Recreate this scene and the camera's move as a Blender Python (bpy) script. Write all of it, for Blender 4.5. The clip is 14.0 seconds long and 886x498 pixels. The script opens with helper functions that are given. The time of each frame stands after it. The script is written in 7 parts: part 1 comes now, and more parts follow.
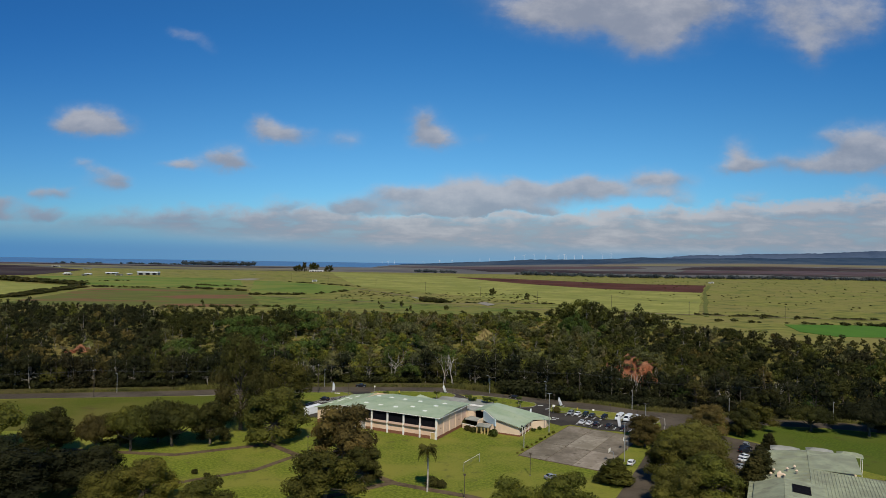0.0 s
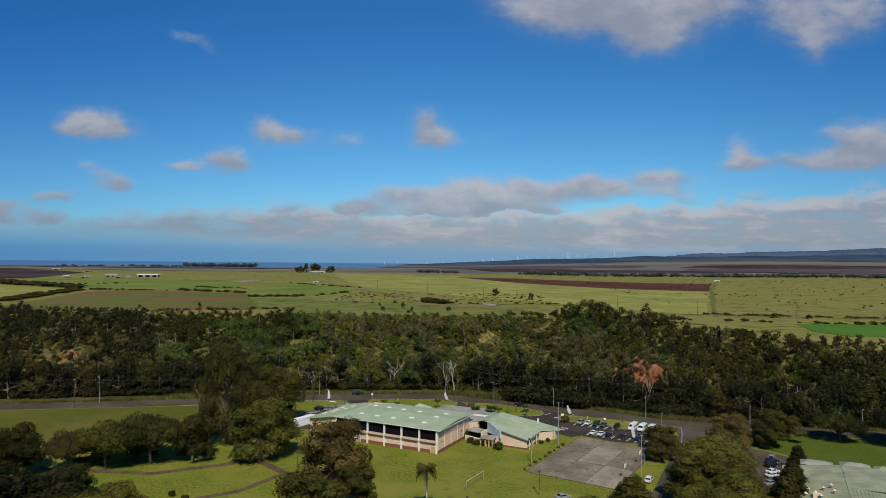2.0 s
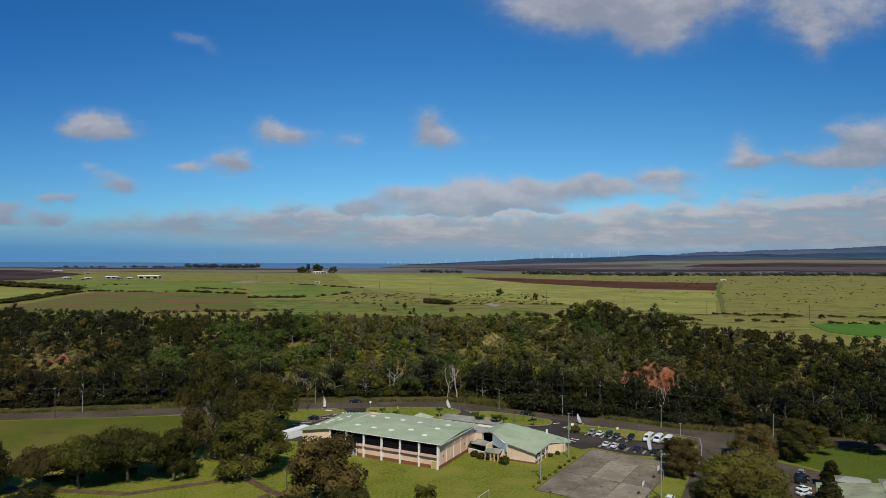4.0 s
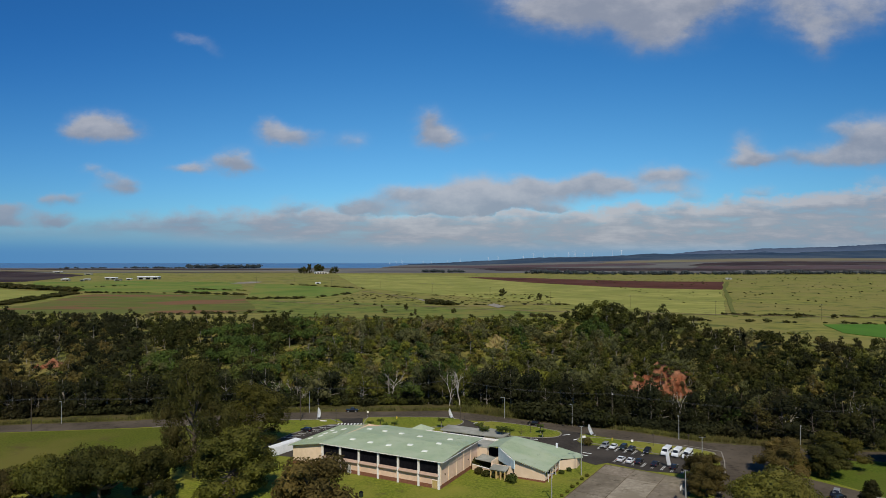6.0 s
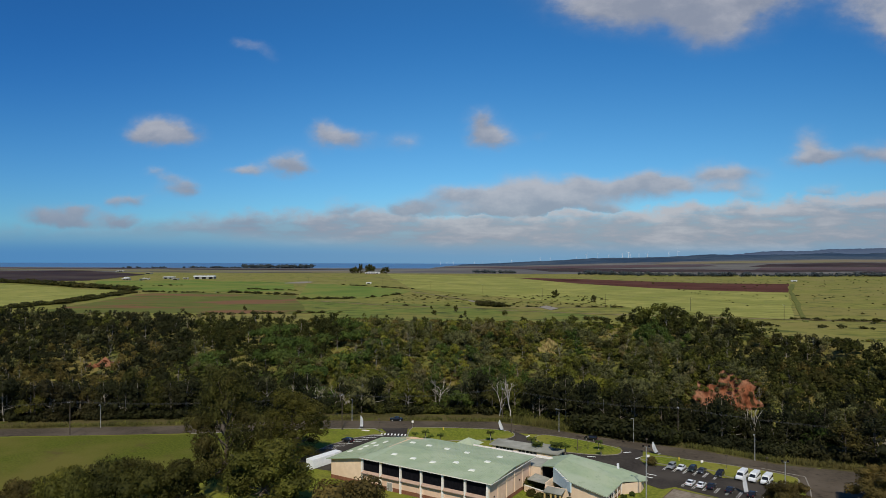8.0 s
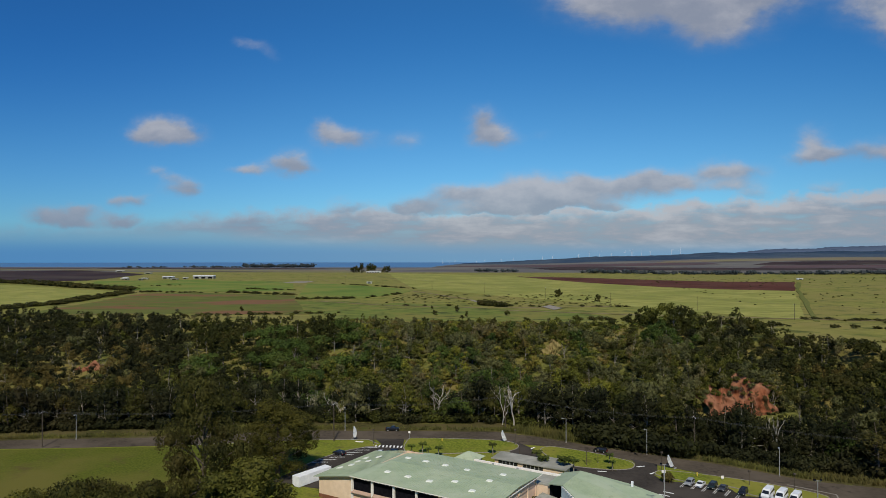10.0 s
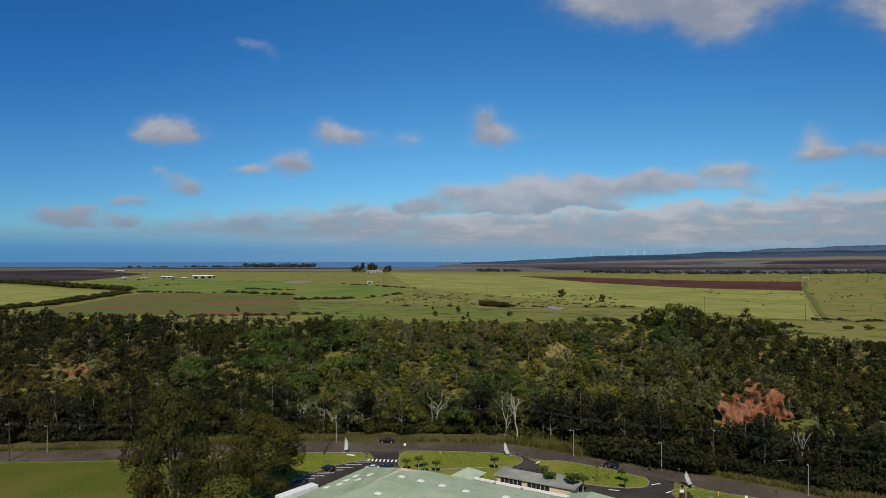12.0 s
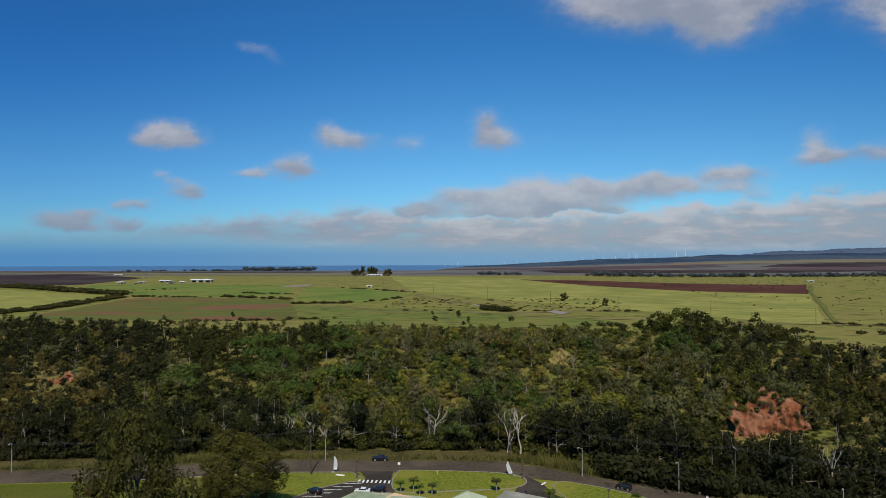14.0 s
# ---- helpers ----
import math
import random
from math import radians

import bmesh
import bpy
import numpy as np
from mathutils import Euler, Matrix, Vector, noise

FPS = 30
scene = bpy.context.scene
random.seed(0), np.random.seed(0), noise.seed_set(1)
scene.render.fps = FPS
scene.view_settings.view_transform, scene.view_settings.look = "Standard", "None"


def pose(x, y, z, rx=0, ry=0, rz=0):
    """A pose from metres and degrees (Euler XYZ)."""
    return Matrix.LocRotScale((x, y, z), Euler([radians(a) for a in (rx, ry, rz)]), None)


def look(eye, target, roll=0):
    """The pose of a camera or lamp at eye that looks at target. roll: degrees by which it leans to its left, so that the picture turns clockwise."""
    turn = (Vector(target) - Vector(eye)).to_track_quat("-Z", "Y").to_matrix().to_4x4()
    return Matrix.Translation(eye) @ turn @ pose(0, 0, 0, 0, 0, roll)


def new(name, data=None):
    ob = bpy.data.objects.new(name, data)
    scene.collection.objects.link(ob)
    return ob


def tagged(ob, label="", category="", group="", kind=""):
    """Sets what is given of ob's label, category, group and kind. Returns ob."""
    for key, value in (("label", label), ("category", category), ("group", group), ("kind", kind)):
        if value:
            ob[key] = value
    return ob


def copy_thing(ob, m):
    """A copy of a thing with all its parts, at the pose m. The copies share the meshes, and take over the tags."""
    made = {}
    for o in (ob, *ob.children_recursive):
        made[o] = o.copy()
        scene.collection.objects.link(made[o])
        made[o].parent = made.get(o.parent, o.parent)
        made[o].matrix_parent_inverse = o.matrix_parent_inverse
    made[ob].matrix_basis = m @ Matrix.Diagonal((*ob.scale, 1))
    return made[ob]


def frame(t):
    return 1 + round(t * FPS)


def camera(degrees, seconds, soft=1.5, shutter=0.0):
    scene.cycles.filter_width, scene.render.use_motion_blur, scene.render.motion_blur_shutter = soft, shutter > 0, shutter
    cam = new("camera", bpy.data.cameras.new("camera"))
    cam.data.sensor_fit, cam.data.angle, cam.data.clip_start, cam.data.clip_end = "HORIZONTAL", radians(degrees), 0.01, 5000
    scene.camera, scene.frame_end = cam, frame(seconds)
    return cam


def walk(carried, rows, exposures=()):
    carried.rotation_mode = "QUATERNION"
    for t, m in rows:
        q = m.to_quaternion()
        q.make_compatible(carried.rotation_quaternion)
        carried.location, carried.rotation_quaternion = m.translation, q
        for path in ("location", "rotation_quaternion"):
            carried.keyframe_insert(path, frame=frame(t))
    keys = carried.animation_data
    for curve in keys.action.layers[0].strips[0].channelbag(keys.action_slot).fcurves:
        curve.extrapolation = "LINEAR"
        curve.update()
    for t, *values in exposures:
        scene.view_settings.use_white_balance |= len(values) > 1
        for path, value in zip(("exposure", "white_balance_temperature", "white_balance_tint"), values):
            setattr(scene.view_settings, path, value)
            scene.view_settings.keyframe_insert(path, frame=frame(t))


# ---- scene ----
# ---------------------------------------------------------------- camera
cam = camera(66.7, 14.0, soft=0.78)
PATH = [
    (0, (-1.17, -1.404, 59.883), (-1.15, 0.596, 59.9), 0.9),
    (0.5, (-1.04, 1.931, 59.939), (-1.022, 3.931, 59.957), 0.7),
    (1, (-0.656, 5.585, 60.001), (-0.641, 7.585, 60.019), 0.6),
    (1.5, (-0.274, 10.013, 60.031), (-0.261, 12.012, 60.048), 0.5),
    (2, (-0.088, 14.428, 59.777), (-0.076, 16.428, 59.794), 0.5),
    (2.5, (0.135, 18.678, 59.591), (0.144, 20.678, 59.608), 0.4),
    (3, (0.488, 22.196, 59.638), (0.493, 24.196, 59.654), 0.3),
    (5.5, (0.861, 41.048, 59.851), (0.86, 43.048, 59.868), 0.1),
    (6, (1.053, 44.926, 59.941), (1.049, 46.926, 59.956), 0.0),
    (6.5, (1.1, 48.723, 60.026), (1.096, 50.723, 60.042), 0.0),
    (6.9, (0.835, 51.928, 59.968), (0.831, 53.928, 59.984), 0.0),
    (7, (0.769, 52.729, 59.953), (0.713, 54.728, 59.971), 0.1),
    (7.15, (0.962, 53.844, 59.963), (0.882, 55.842, 59.979), 0.0),
    (7.5, (1.413, 56.446, 59.986), (1.333, 58.444, 60.002), 0.0),
    (7.7, (1.469, 57.928, 59.988), (1.389, 59.926, 60.004), 0.0),
    (7.8, (1.496, 58.67, 59.99), (1.34, 60.664, 60.006), 0.1),
    (8, (1.552, 60.152, 59.992), (1.396, 62.146, 60.008), 0.1),
    (10.5, (1.528, 79.261, 59.938), (1.365, 81.254, 59.95), -0.1),
    (11, (1.47, 83.153, 59.876), (1.306, 85.146, 59.888), -0.1),
    (11.5, (1.451, 87.027, 59.791), (1.285, 89.02, 59.802), -0.1),
    (12, (1.531, 90.759, 59.768), (1.363, 92.752, 59.779), -0.1),
    (12.5, (1.627, 94.565, 59.805), (1.456, 96.558, 59.815), -0.2),
    (13, (1.478, 98.505, 59.783), (1.306, 100.497, 59.793), -0.2),
    (13.5, (1.425, 102.506, 59.711), (1.253, 104.498, 59.721), -0.3),
    (14, (1.343, 106.181, 59.568), (1.172, 108.174, 59.589), -0.2),
]
walk(cam, [(t, look(eye, target, roll)) for t, eye, target, roll in PATH], [(0, -0.28), (8, -0.28), (10.5, -0.31), (12.5, -0.29), (14, -0.22)])

# ---------------------------------------------------------------- light
SUN = Vector((0.07, -0.67, 0.74)).normalized()
world = bpy.data.worlds.new("sky")
scene.world = world
world.use_nodes = True


class Nodes:
    """Short-hand for wiring shader nodes."""

    def __init__(self, tree):
        self.t = tree

    def node(self, kind, **settings):
        n = self.t.nodes.new(kind)
        for key, value in settings.items():
            if key == "operation":
                n.operation = value
            elif key == "data_type":
                n.data_type = value
            elif key == "blend_type":
                n.blend_type = value
            elif key == "interpolation_type":
                n.interpolation_type = value
        return n

    def put(self, socket, value):
        if hasattr(value, "is_output"):
            self.t.links.new(value, socket)
        else:
            socket.default_value = value

    def math(self, op, a, b=0.0, c=0.0, clamp=False):
        n = self.node("ShaderNodeMath", operation=op)
        n.use_clamp = clamp
        for s, v in zip(n.inputs, (a, b, c)):
            self.put(s, v)
        return n.outputs[0]

    def step(self, value, lo, hi, a=0.0, b=1.0):
        n = self.node("ShaderNodeMapRange", interpolation_type="SMOOTHSTEP")
        for s, v in zip(n.inputs, (value, lo, hi, a, b)):
            self.put(s, v)
        return n.outputs[0]

    def mix(self, fac, a, b, blend="MIX"):
        n = self.node("ShaderNodeMix", data_type="RGBA", blend_type=blend)
        n.clamp_factor = True
        for s, v in ((n.inputs[0], fac), (n.inputs[6], a), (n.inputs[7], b)):
            if isinstance(v, tuple) and len(v) == 3:
                v = (*v, 1.0)
            self.put(s, v)
        return n.outputs[2]

    def noise(self, vec, scale, detail=4.0, rough=0.55, distort=0.0):
        n = self.node("ShaderNodeTexNoise")
        if vec is not None:
            self.put(n.inputs["Vector"], vec)
        n.inputs["Scale"].default_value = scale
        n.inputs["Detail"].default_value = detail
        n.inputs["Roughness"].default_value = rough
        n.inputs["Distortion"].default_value = distort
        return n.outputs[0]

    def xyz(self, x, y, z=0.0):
        n = self.node("ShaderNodeCombineXYZ")
        for s, v in zip(n.inputs, (x, y, z)):
            self.put(s, v)
        return n.outputs[0]

    def split(self, vec):
        n = self.node("ShaderNodeSeparateXYZ")
        self.put(n.inputs[0], vec)
        return n.outputs

    def stretch(self, vec, sx, sy, sz, turn=0.0):
        n = self.node("ShaderNodeMapping")
        self.put(n.inputs["Vector"], vec)
        n.inputs["Scale"].default_value = (sx, sy, sz)
        n.inputs["Rotation"].default_value = (0, 0, radians(turn))
        return n.outputs[0]


# clouds: each a heap of soft puffs; place, half width, half height and weight, in thousandths of the plane one unit ahead
LEFT_CUMULUS = ((-535, 191, 24, 17, 900), (-505, 189, 30, 16, 900), (-485, 180, 30, 11, 800), (-560, 184, 20, 9, 450))
MIDDLE_CUMULI = ((-252, 178, 24, 13, 800), (-262, 193, 13, 11, 560), (-222, 174, 30, 12, 760), (-140, 168, 26, 13, 480), (-17, 184, 23, 21, 900), (-20, 202, 11, 13, 560), (-2, 172, 26, 12, 820), (66, 172, 16, 9, 170))
LOW_PUFFS = ((-312, 137, 23, 15, 1100), (-291, 128, 20, 8, 760), (-335, 139, 18, 7, 480), (-371, 129, 18, 9, 700), (-389, 127, 22, 5, 480), (-524, 126, 16, 7, 560), (-502, 115, 16, 6, 420), (-488, 101, 24, 11, 800), (-468, 97, 14, 9, 620),
             (-563, 84, 22, 8, 980), (-594, 82, 10, 9, 640), (-643, 67, 20, 8, 1150), (-655, 48, 26, 10, 1150), (-700, 60, 34, 13, 1150), (-582, 49, 29, 10, 1250))
HIGH_CUMULUS = ((245, 372, 112, 34, 900), (305, 346, 50, 32, 700), (340, 366, 62, 36, 800), (180, 362, 52, 24, 600), (130, 366, 36, 16, 380), (315, 313, 46, 15, 330), (405, 378, 52, 13, 480), (250, 420, 140, 40, 800))
CORNER_CUMULUS = ((515, 362, 36, 30, 640), (556, 336, 28, 36, 640), (566, 306, 18, 16, 440), (634, 368, 42, 26, 680), (598, 342, 34, 20, 480), (560, 400, 80, 30, 600))
SIDE_CUMULUS = ((448, 156, 19, 20, 720), (460, 139, 29, 10, 760), (432, 135, 18, 8, 480), (582, 189, 22, 9, 480), (625, 178, 36, 20, 760), (614, 150, 54, 14, 840), (565, 142, 52, 11, 620), (508, 142, 44, 11, 420), (648, 165, 36, 26, 800), (730, 170, 60, 34, 800),
                (469, 92, 19, 8, 620), (645, 105, 34, 8, 480))
LOW_ROW = ((343, 114, 36, 14, 900), (313, 119, 24, 11, 640), (330, 96, 34, 6, 560), (238, 97, 35, 14, 900), (213, 109, 30, 11, 760), (264, 105, 26, 11, 600), (368, 84, 18, 9, 600), (144, 92, 52, 11, 900), (125, 105, 21, 11, 800), (180, 102, 26, 11, 760))
HEAP = ((37, 98, 32, 17, 1000), (71, 88, 40, 17, 1000), (-5, 84, 52, 14, 1000), (-63, 88, 34, 11, 800), (-21, 63, 60, 9, 900), (-114, 70, 34, 13, 900), (-140, 60, 27, 11, 800), (46, 68, 44, 11, 900), (122, 74, 52, 11, 900), (164, 66, 26, 6, 700),
        (-215, 69, 30, 12, 760), (-249, 61, 27, 10, 720), (-307, 53, 32, 11, 660), (-350, 50, 32, 9, 660), (-409, 46, 36, 9, 640), (-445, 43, 28, 6, 560))
WISP = ((-392, 328, 12, 6, 200), (-380, 322, 14, 6, 240), (-364, 315, 15, 6, 260), (-350, 306, 12, 6, 220), (-336, 297, 10, 7, 170))
# upper edge of the long bank over the horizon, from side to side
BANK_EDGE = ((0.0, 48), (0.06, 54), (0.10, 56), (0.14, 62), (0.184, 64), (0.225, 70), (0.27, 67), (0.32, 76), (0.36, 76), (0.42, 68), (0.455, 64), (0.50, 70), (0.58, 70), (0.645, 68), (0.675, 71), (0.705, 76), (0.73, 72), (0.76, 82), (0.785, 76), (0.81, 84), (0.86, 86), (0.92, 96), (0.96, 104), (1.0, 112))


def build_sky():
    k = Nodes(world.node_tree)
    world.node_tree.nodes.clear()
    sky = k.node("ShaderNodeTexSky")
    sky.sky_type = "NISHITA"
    sky.sun_disc = False
    sky.sun_elevation = math.asin(SUN.z)
    sky.sun_rotation = math.atan2(SUN.x, SUN.y)
    sky.altitude = 200
    sky.air_density, sky.dust_density, sky.ozone_density = 1.0, 0.15, 4.0
    ray = k.node("ShaderNodeTexCoord").outputs["Generated"]
    dx, dy, dz = k.split(ray)
    ahead = k.math("MAXIMUM", dy, 0.05)
    u, v = k.math("DIVIDE", dx, ahead), k.math("DIVIDE", dz, ahead)
    flat = k.xyz(u, k.math("MULTIPLY", v, 1.5))
    bend1 = k.noise(flat, 16, 5, 0.6)
    bend2 = k.noise(k.xyz(k.math("ADD", u, 7.3), k.math("MULTIPLY", v, 1.5), 3.1), 18, 5, 0.6)
    fine = k.noise(flat, 34, 7, 0.62)
    broad = k.noise(k.xyz(u, k.math("MULTIPLY", v, 1.9), 1.7), 11, 5, 0.6)
    uu = k.math("MULTIPLY_ADD", k.math("SUBTRACT", bend1, 0.5), 0.050, u)
    vv = k.math("MULTIPLY_ADD", k.math("SUBTRACT", bend2, 0.5), 0.030, v)
    here = k.xyz(uu, vv)
    thick, tilt = None, None
    for puffs in (LEFT_CUMULUS, MIDDLE_CUMULI, LOW_PUFFS, HIGH_CUMULUS, CORNER_CUMULUS, SIDE_CUMULUS, LOW_ROW, HEAP, WISP):
        if thick is not None:
            # heap after heap, so that few values are held at a time
            order = k.node("ShaderNodeVectorMath", operation="MULTIPLY_ADD")
            k.put(order.inputs[0], thick)
            order.inputs[1].default_value = (1e-7, 1e-7, 0)
            k.put(order.inputs[2], here)
            here = order.outputs[0]
        for cu, cv, ru, rv, w in puffs:
            near = k.node("ShaderNodeVectorMath", operation="MULTIPLY_ADD")
            k.put(near.inputs[0], here)
            near.inputs[1].default_value = (870 / ru, 870 / rv, 0)
            near.inputs[2].default_value = (-0.87 * cu / ru, -0.87 * cv / rv, 0)
            dot = k.node("ShaderNodeVectorMath", operation="DOT_PRODUCT")
            k.put(dot.inputs[0], near.outputs[0])
            k.put(dot.inputs[1], near.outputs[0])
            g = k.math("EXPONENT", k.math("MULTIPLY_ADD", dot.outputs["Value"], -1.0, math.log(w / 1000)))
            up = k.split(near.outputs[0])[1]
            thick = g if thick is None else k.math("ADD", thick, g)
            tilt = k.math("MULTIPLY", g, up) if tilt is None else k.math("MULTIPLY_ADD", g, up, tilt)
    tilt = k.math("DIVIDE", tilt, k.math("MAXIMUM", thick, 0.05))
    ragged = k.math("ADD", k.math("MULTIPLY", k.math("SUBTRACT", fine, 0.5), 0.70), k.math("MULTIPLY", k.math("SUBTRACT", broad, 0.5), 0.50))
    ragged = k.math("MULTIPLY", ragged, k.step(thick, 0.04, 0.45))
    puff = k.math("MULTIPLY", k.step(k.math("ADD", thick, ragged), 0.02, 1.22), PUFF_COVER)
    # the long bank that lies over the horizon
    ramp = k.node("ShaderNodeValToRGB")
    k.put(ramp.inputs[0], k.math("MULTIPLY_ADD", uu, 1 / 1.36, 0.5))
    stops = ramp.color_ramp.elements
    for at, high in BANK_EDGE:
        e = stops[0] if at == 0 else stops[len(stops) - 1] if at == 1 else stops.new(at)
        e.color = (high / 200,) * 3 + (1.0,)
    edge_v = k.math("MULTIPLY", ramp.outputs[0], 0.2)
    edge_v = k.math("MULTIPLY_ADD", k.math("SUBTRACT", fine, 0.5), 0.026, edge_v)
    deep_in = k.math("SUBTRACT", edge_v, vv)
    bank = k.step(deep_in, -0.005, k.step(u, -0.5, 0.1, 0.026, 0.012))
    streak = k.noise(k.xyz(u, k.math("MULTIPLY", v, 4.2), 4.4), 10, 6, 0.58)
    bank = k.math("MULTIPLY", bank, k.step(streak, 0.30, 0.56, 0.62, 1.0))
    bank = k.math("MULTIPLY", bank, k.step(v, k.step(u, -0.5, 0.0, 0.010, -0.006), k.step(u, -0.5, 0.0, 0.044, 0.024), 0.0, 1.0))
    bank = k.math("MULTIPLY", bank, k.step(u, -0.66, -0.34, 0.45, 0.92))
    cover = k.math("MULTIPLY", k.math("MAXIMUM", puff, bank), k.step(dy, 0.05, 0.3), clamp=True)
    # lit tops, grey undersides
    lit_puff = k.math("ADD", k.math("MULTIPLY", tilt, 0.62), k.math("MULTIPLY", k.math("SUBTRACT", broad, 0.5), 2.4))
    lit_puff = k.math("MULTIPLY_ADD", k.math("SUBTRACT", fine, 0.5), 1.0, lit_puff)
    lit_bank = k.math("ADD", k.step(deep_in, 0.030, 0.0, -0.25, 0.95), k.math("MULTIPLY", k.math("SUBTRACT", streak, 0.5), 4.2))
    lit = k.mix(k.step(k.math("SUBTRACT", puff, bank), -0.25, 0.25), k.xyz(lit_bank, 0, 0), k.xyz(lit_puff, 0, 0))
    lit = k.split(lit)[0]
    grey = k.mix(k.step(lit, -0.6, 0.85), CLOUD_SHADE, CLOUD_LIGHT)
    grey = k.mix(k.math("MULTIPLY", k.math("MULTIPLY", k.step(u, 0.05, -0.55), k.step(v, 0.14, 0.04)), 0.72), grey, CLOUD_MAUVE)
    grey = k.mix(k.step(u, 0.2, 0.68), grey, k.mix(1.0, grey, (0.94, 0.95, 0.97), "MULTIPLY"))
    air = k.mix(1.0, sky.outputs[0], SKY_TINT, "MULTIPLY")
    deep = k.mix(k.step(v, 0.02, 0.36), (1.0, 1.0, 1.0), SKY_DEEP)
    air = k.mix(1.0, air, deep, "MULTIPLY")
    # side fall-off like lens vignetting, put into the sky colour
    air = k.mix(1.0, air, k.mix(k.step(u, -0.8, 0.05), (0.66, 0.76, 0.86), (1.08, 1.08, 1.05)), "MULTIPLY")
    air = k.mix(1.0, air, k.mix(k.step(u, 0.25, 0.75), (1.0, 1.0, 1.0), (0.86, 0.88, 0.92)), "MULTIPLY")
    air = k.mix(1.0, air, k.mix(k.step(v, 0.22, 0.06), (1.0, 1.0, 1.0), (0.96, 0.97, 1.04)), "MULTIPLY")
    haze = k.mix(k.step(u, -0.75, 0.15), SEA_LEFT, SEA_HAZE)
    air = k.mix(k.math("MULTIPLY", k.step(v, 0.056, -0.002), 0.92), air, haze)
    scaled = k.mix(1.0, grey, (CLOUD_GAIN,) * 3, "MULTIPLY")
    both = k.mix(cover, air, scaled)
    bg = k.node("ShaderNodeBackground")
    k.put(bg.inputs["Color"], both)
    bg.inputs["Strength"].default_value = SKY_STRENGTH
    out = k.node("ShaderNodeOutputWorld")
    k.t.links.new(bg.outputs[0], out.inputs[0])


PUFF_COVER = 0.88
SKY_STRENGTH, SKY_TINT, SKY_DEEP = 0.10, (0.49, 0.91, 1.12), (0.46, 0.79, 1.0)
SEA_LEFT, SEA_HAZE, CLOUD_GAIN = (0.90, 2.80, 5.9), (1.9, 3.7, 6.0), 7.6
CLOUD_SHADE, CLOUD_LIGHT, CLOUD_MAUVE = (0.44, 0.48, 0.58), (0.74, 0.745, 0.80), (0.31, 0.395, 0.565)
build_sky()
sun = bpy.data.lights.new("sun", "SUN")
sun.energy, sun.angle, sun.color = 5.0, radians(0.53), (1.0, 0.93, 0.78)
sun_lamp = new("sun", sun)
sun_lamp.matrix_world = look(SUN * 500, (0, 0, 0))


# ---------------------------------------------------------------- materials
def material(name, dark, light, scale=1.0, rough=0.85, coarse=None, coarse_scale=0.05, bump=0.0, metal=0.0, jitter=0.0, island=0.0,
             specular=0.06, stretch=None, spots=None, spot_scale=0.3, spot_lo=0.55, spot_hi=0.7, turn=0.0):
    """Two colours mixed by fine noise, a third by coarse noise, spots of a fourth, and a change from piece to piece."""
    m = bpy.data.materials.new(name)
    m.use_nodes = True
    k = Nodes(m.node_tree)
    shader = m.node_tree.nodes["Principled BSDF"]
    where = k.node("ShaderNodeNewGeometry").outputs["Position"] if stretch != "object" else k.node("ShaderNodeTexCoord").outputs["Object"]
    base = where
    if isinstance(stretch, tuple):
        base = k.stretch(where, *stretch, turn)
    fine = k.noise(base, scale, 5, 0.6)
    colour = k.mix(k.step(fine, 0.32, 0.68), dark, light)
    if coarse:
        colour = k.mix(k.step(k.noise(where, coarse_scale, 4, 0.55), 0.38, 0.66), colour, coarse)
    if spots:
        colour = k.mix(k.step(k.noise(base, spot_scale, 5, 0.65), spot_lo, spot_hi), colour, spots)
    if jitter:
        r = k.node("ShaderNodeObjectInfo").outputs["Random"]
        hsv = k.node("ShaderNodeHueSaturation")
        k.put(hsv.inputs["Color"], colour)
        k.put(hsv.inputs["Value"], k.math("ADD", 1 - jitter, k.math("MULTIPLY", r, 2 * jitter)))
        k.put(hsv.inputs["Hue"], k.math("ADD", 0.5 - jitter * 0.06, k.math("MULTIPLY", k.math("FRACT", k.math("MULTIPLY", r, 7.13)), jitter * 0.12)))
        colour = hsv.outputs[0]
    if island:
        r = k.node("ShaderNodeNewGeometry").outputs["Random Per Island"]
        colour = k.mix(1.0, colour, k.mix(r, (1 - island,) * 3, (1 + island,) * 3), "MULTIPLY")
    k.put(shader.inputs["Base Color"], colour)
    shader.inputs["Roughness"].default_value = rough
    shader.inputs["Metallic"].default_value = metal
    shader.inputs["Specular IOR Level"].default_value = specular
    if bump:
        b = k.node("ShaderNodeBump")
        b.inputs["Strength"].default_value = bump
        b.inputs["Distance"].default_value = 0.2
        k.put(b.inputs["Height"], fine)
        k.put(shader.inputs["Normal"], b.outputs[0])
    return m


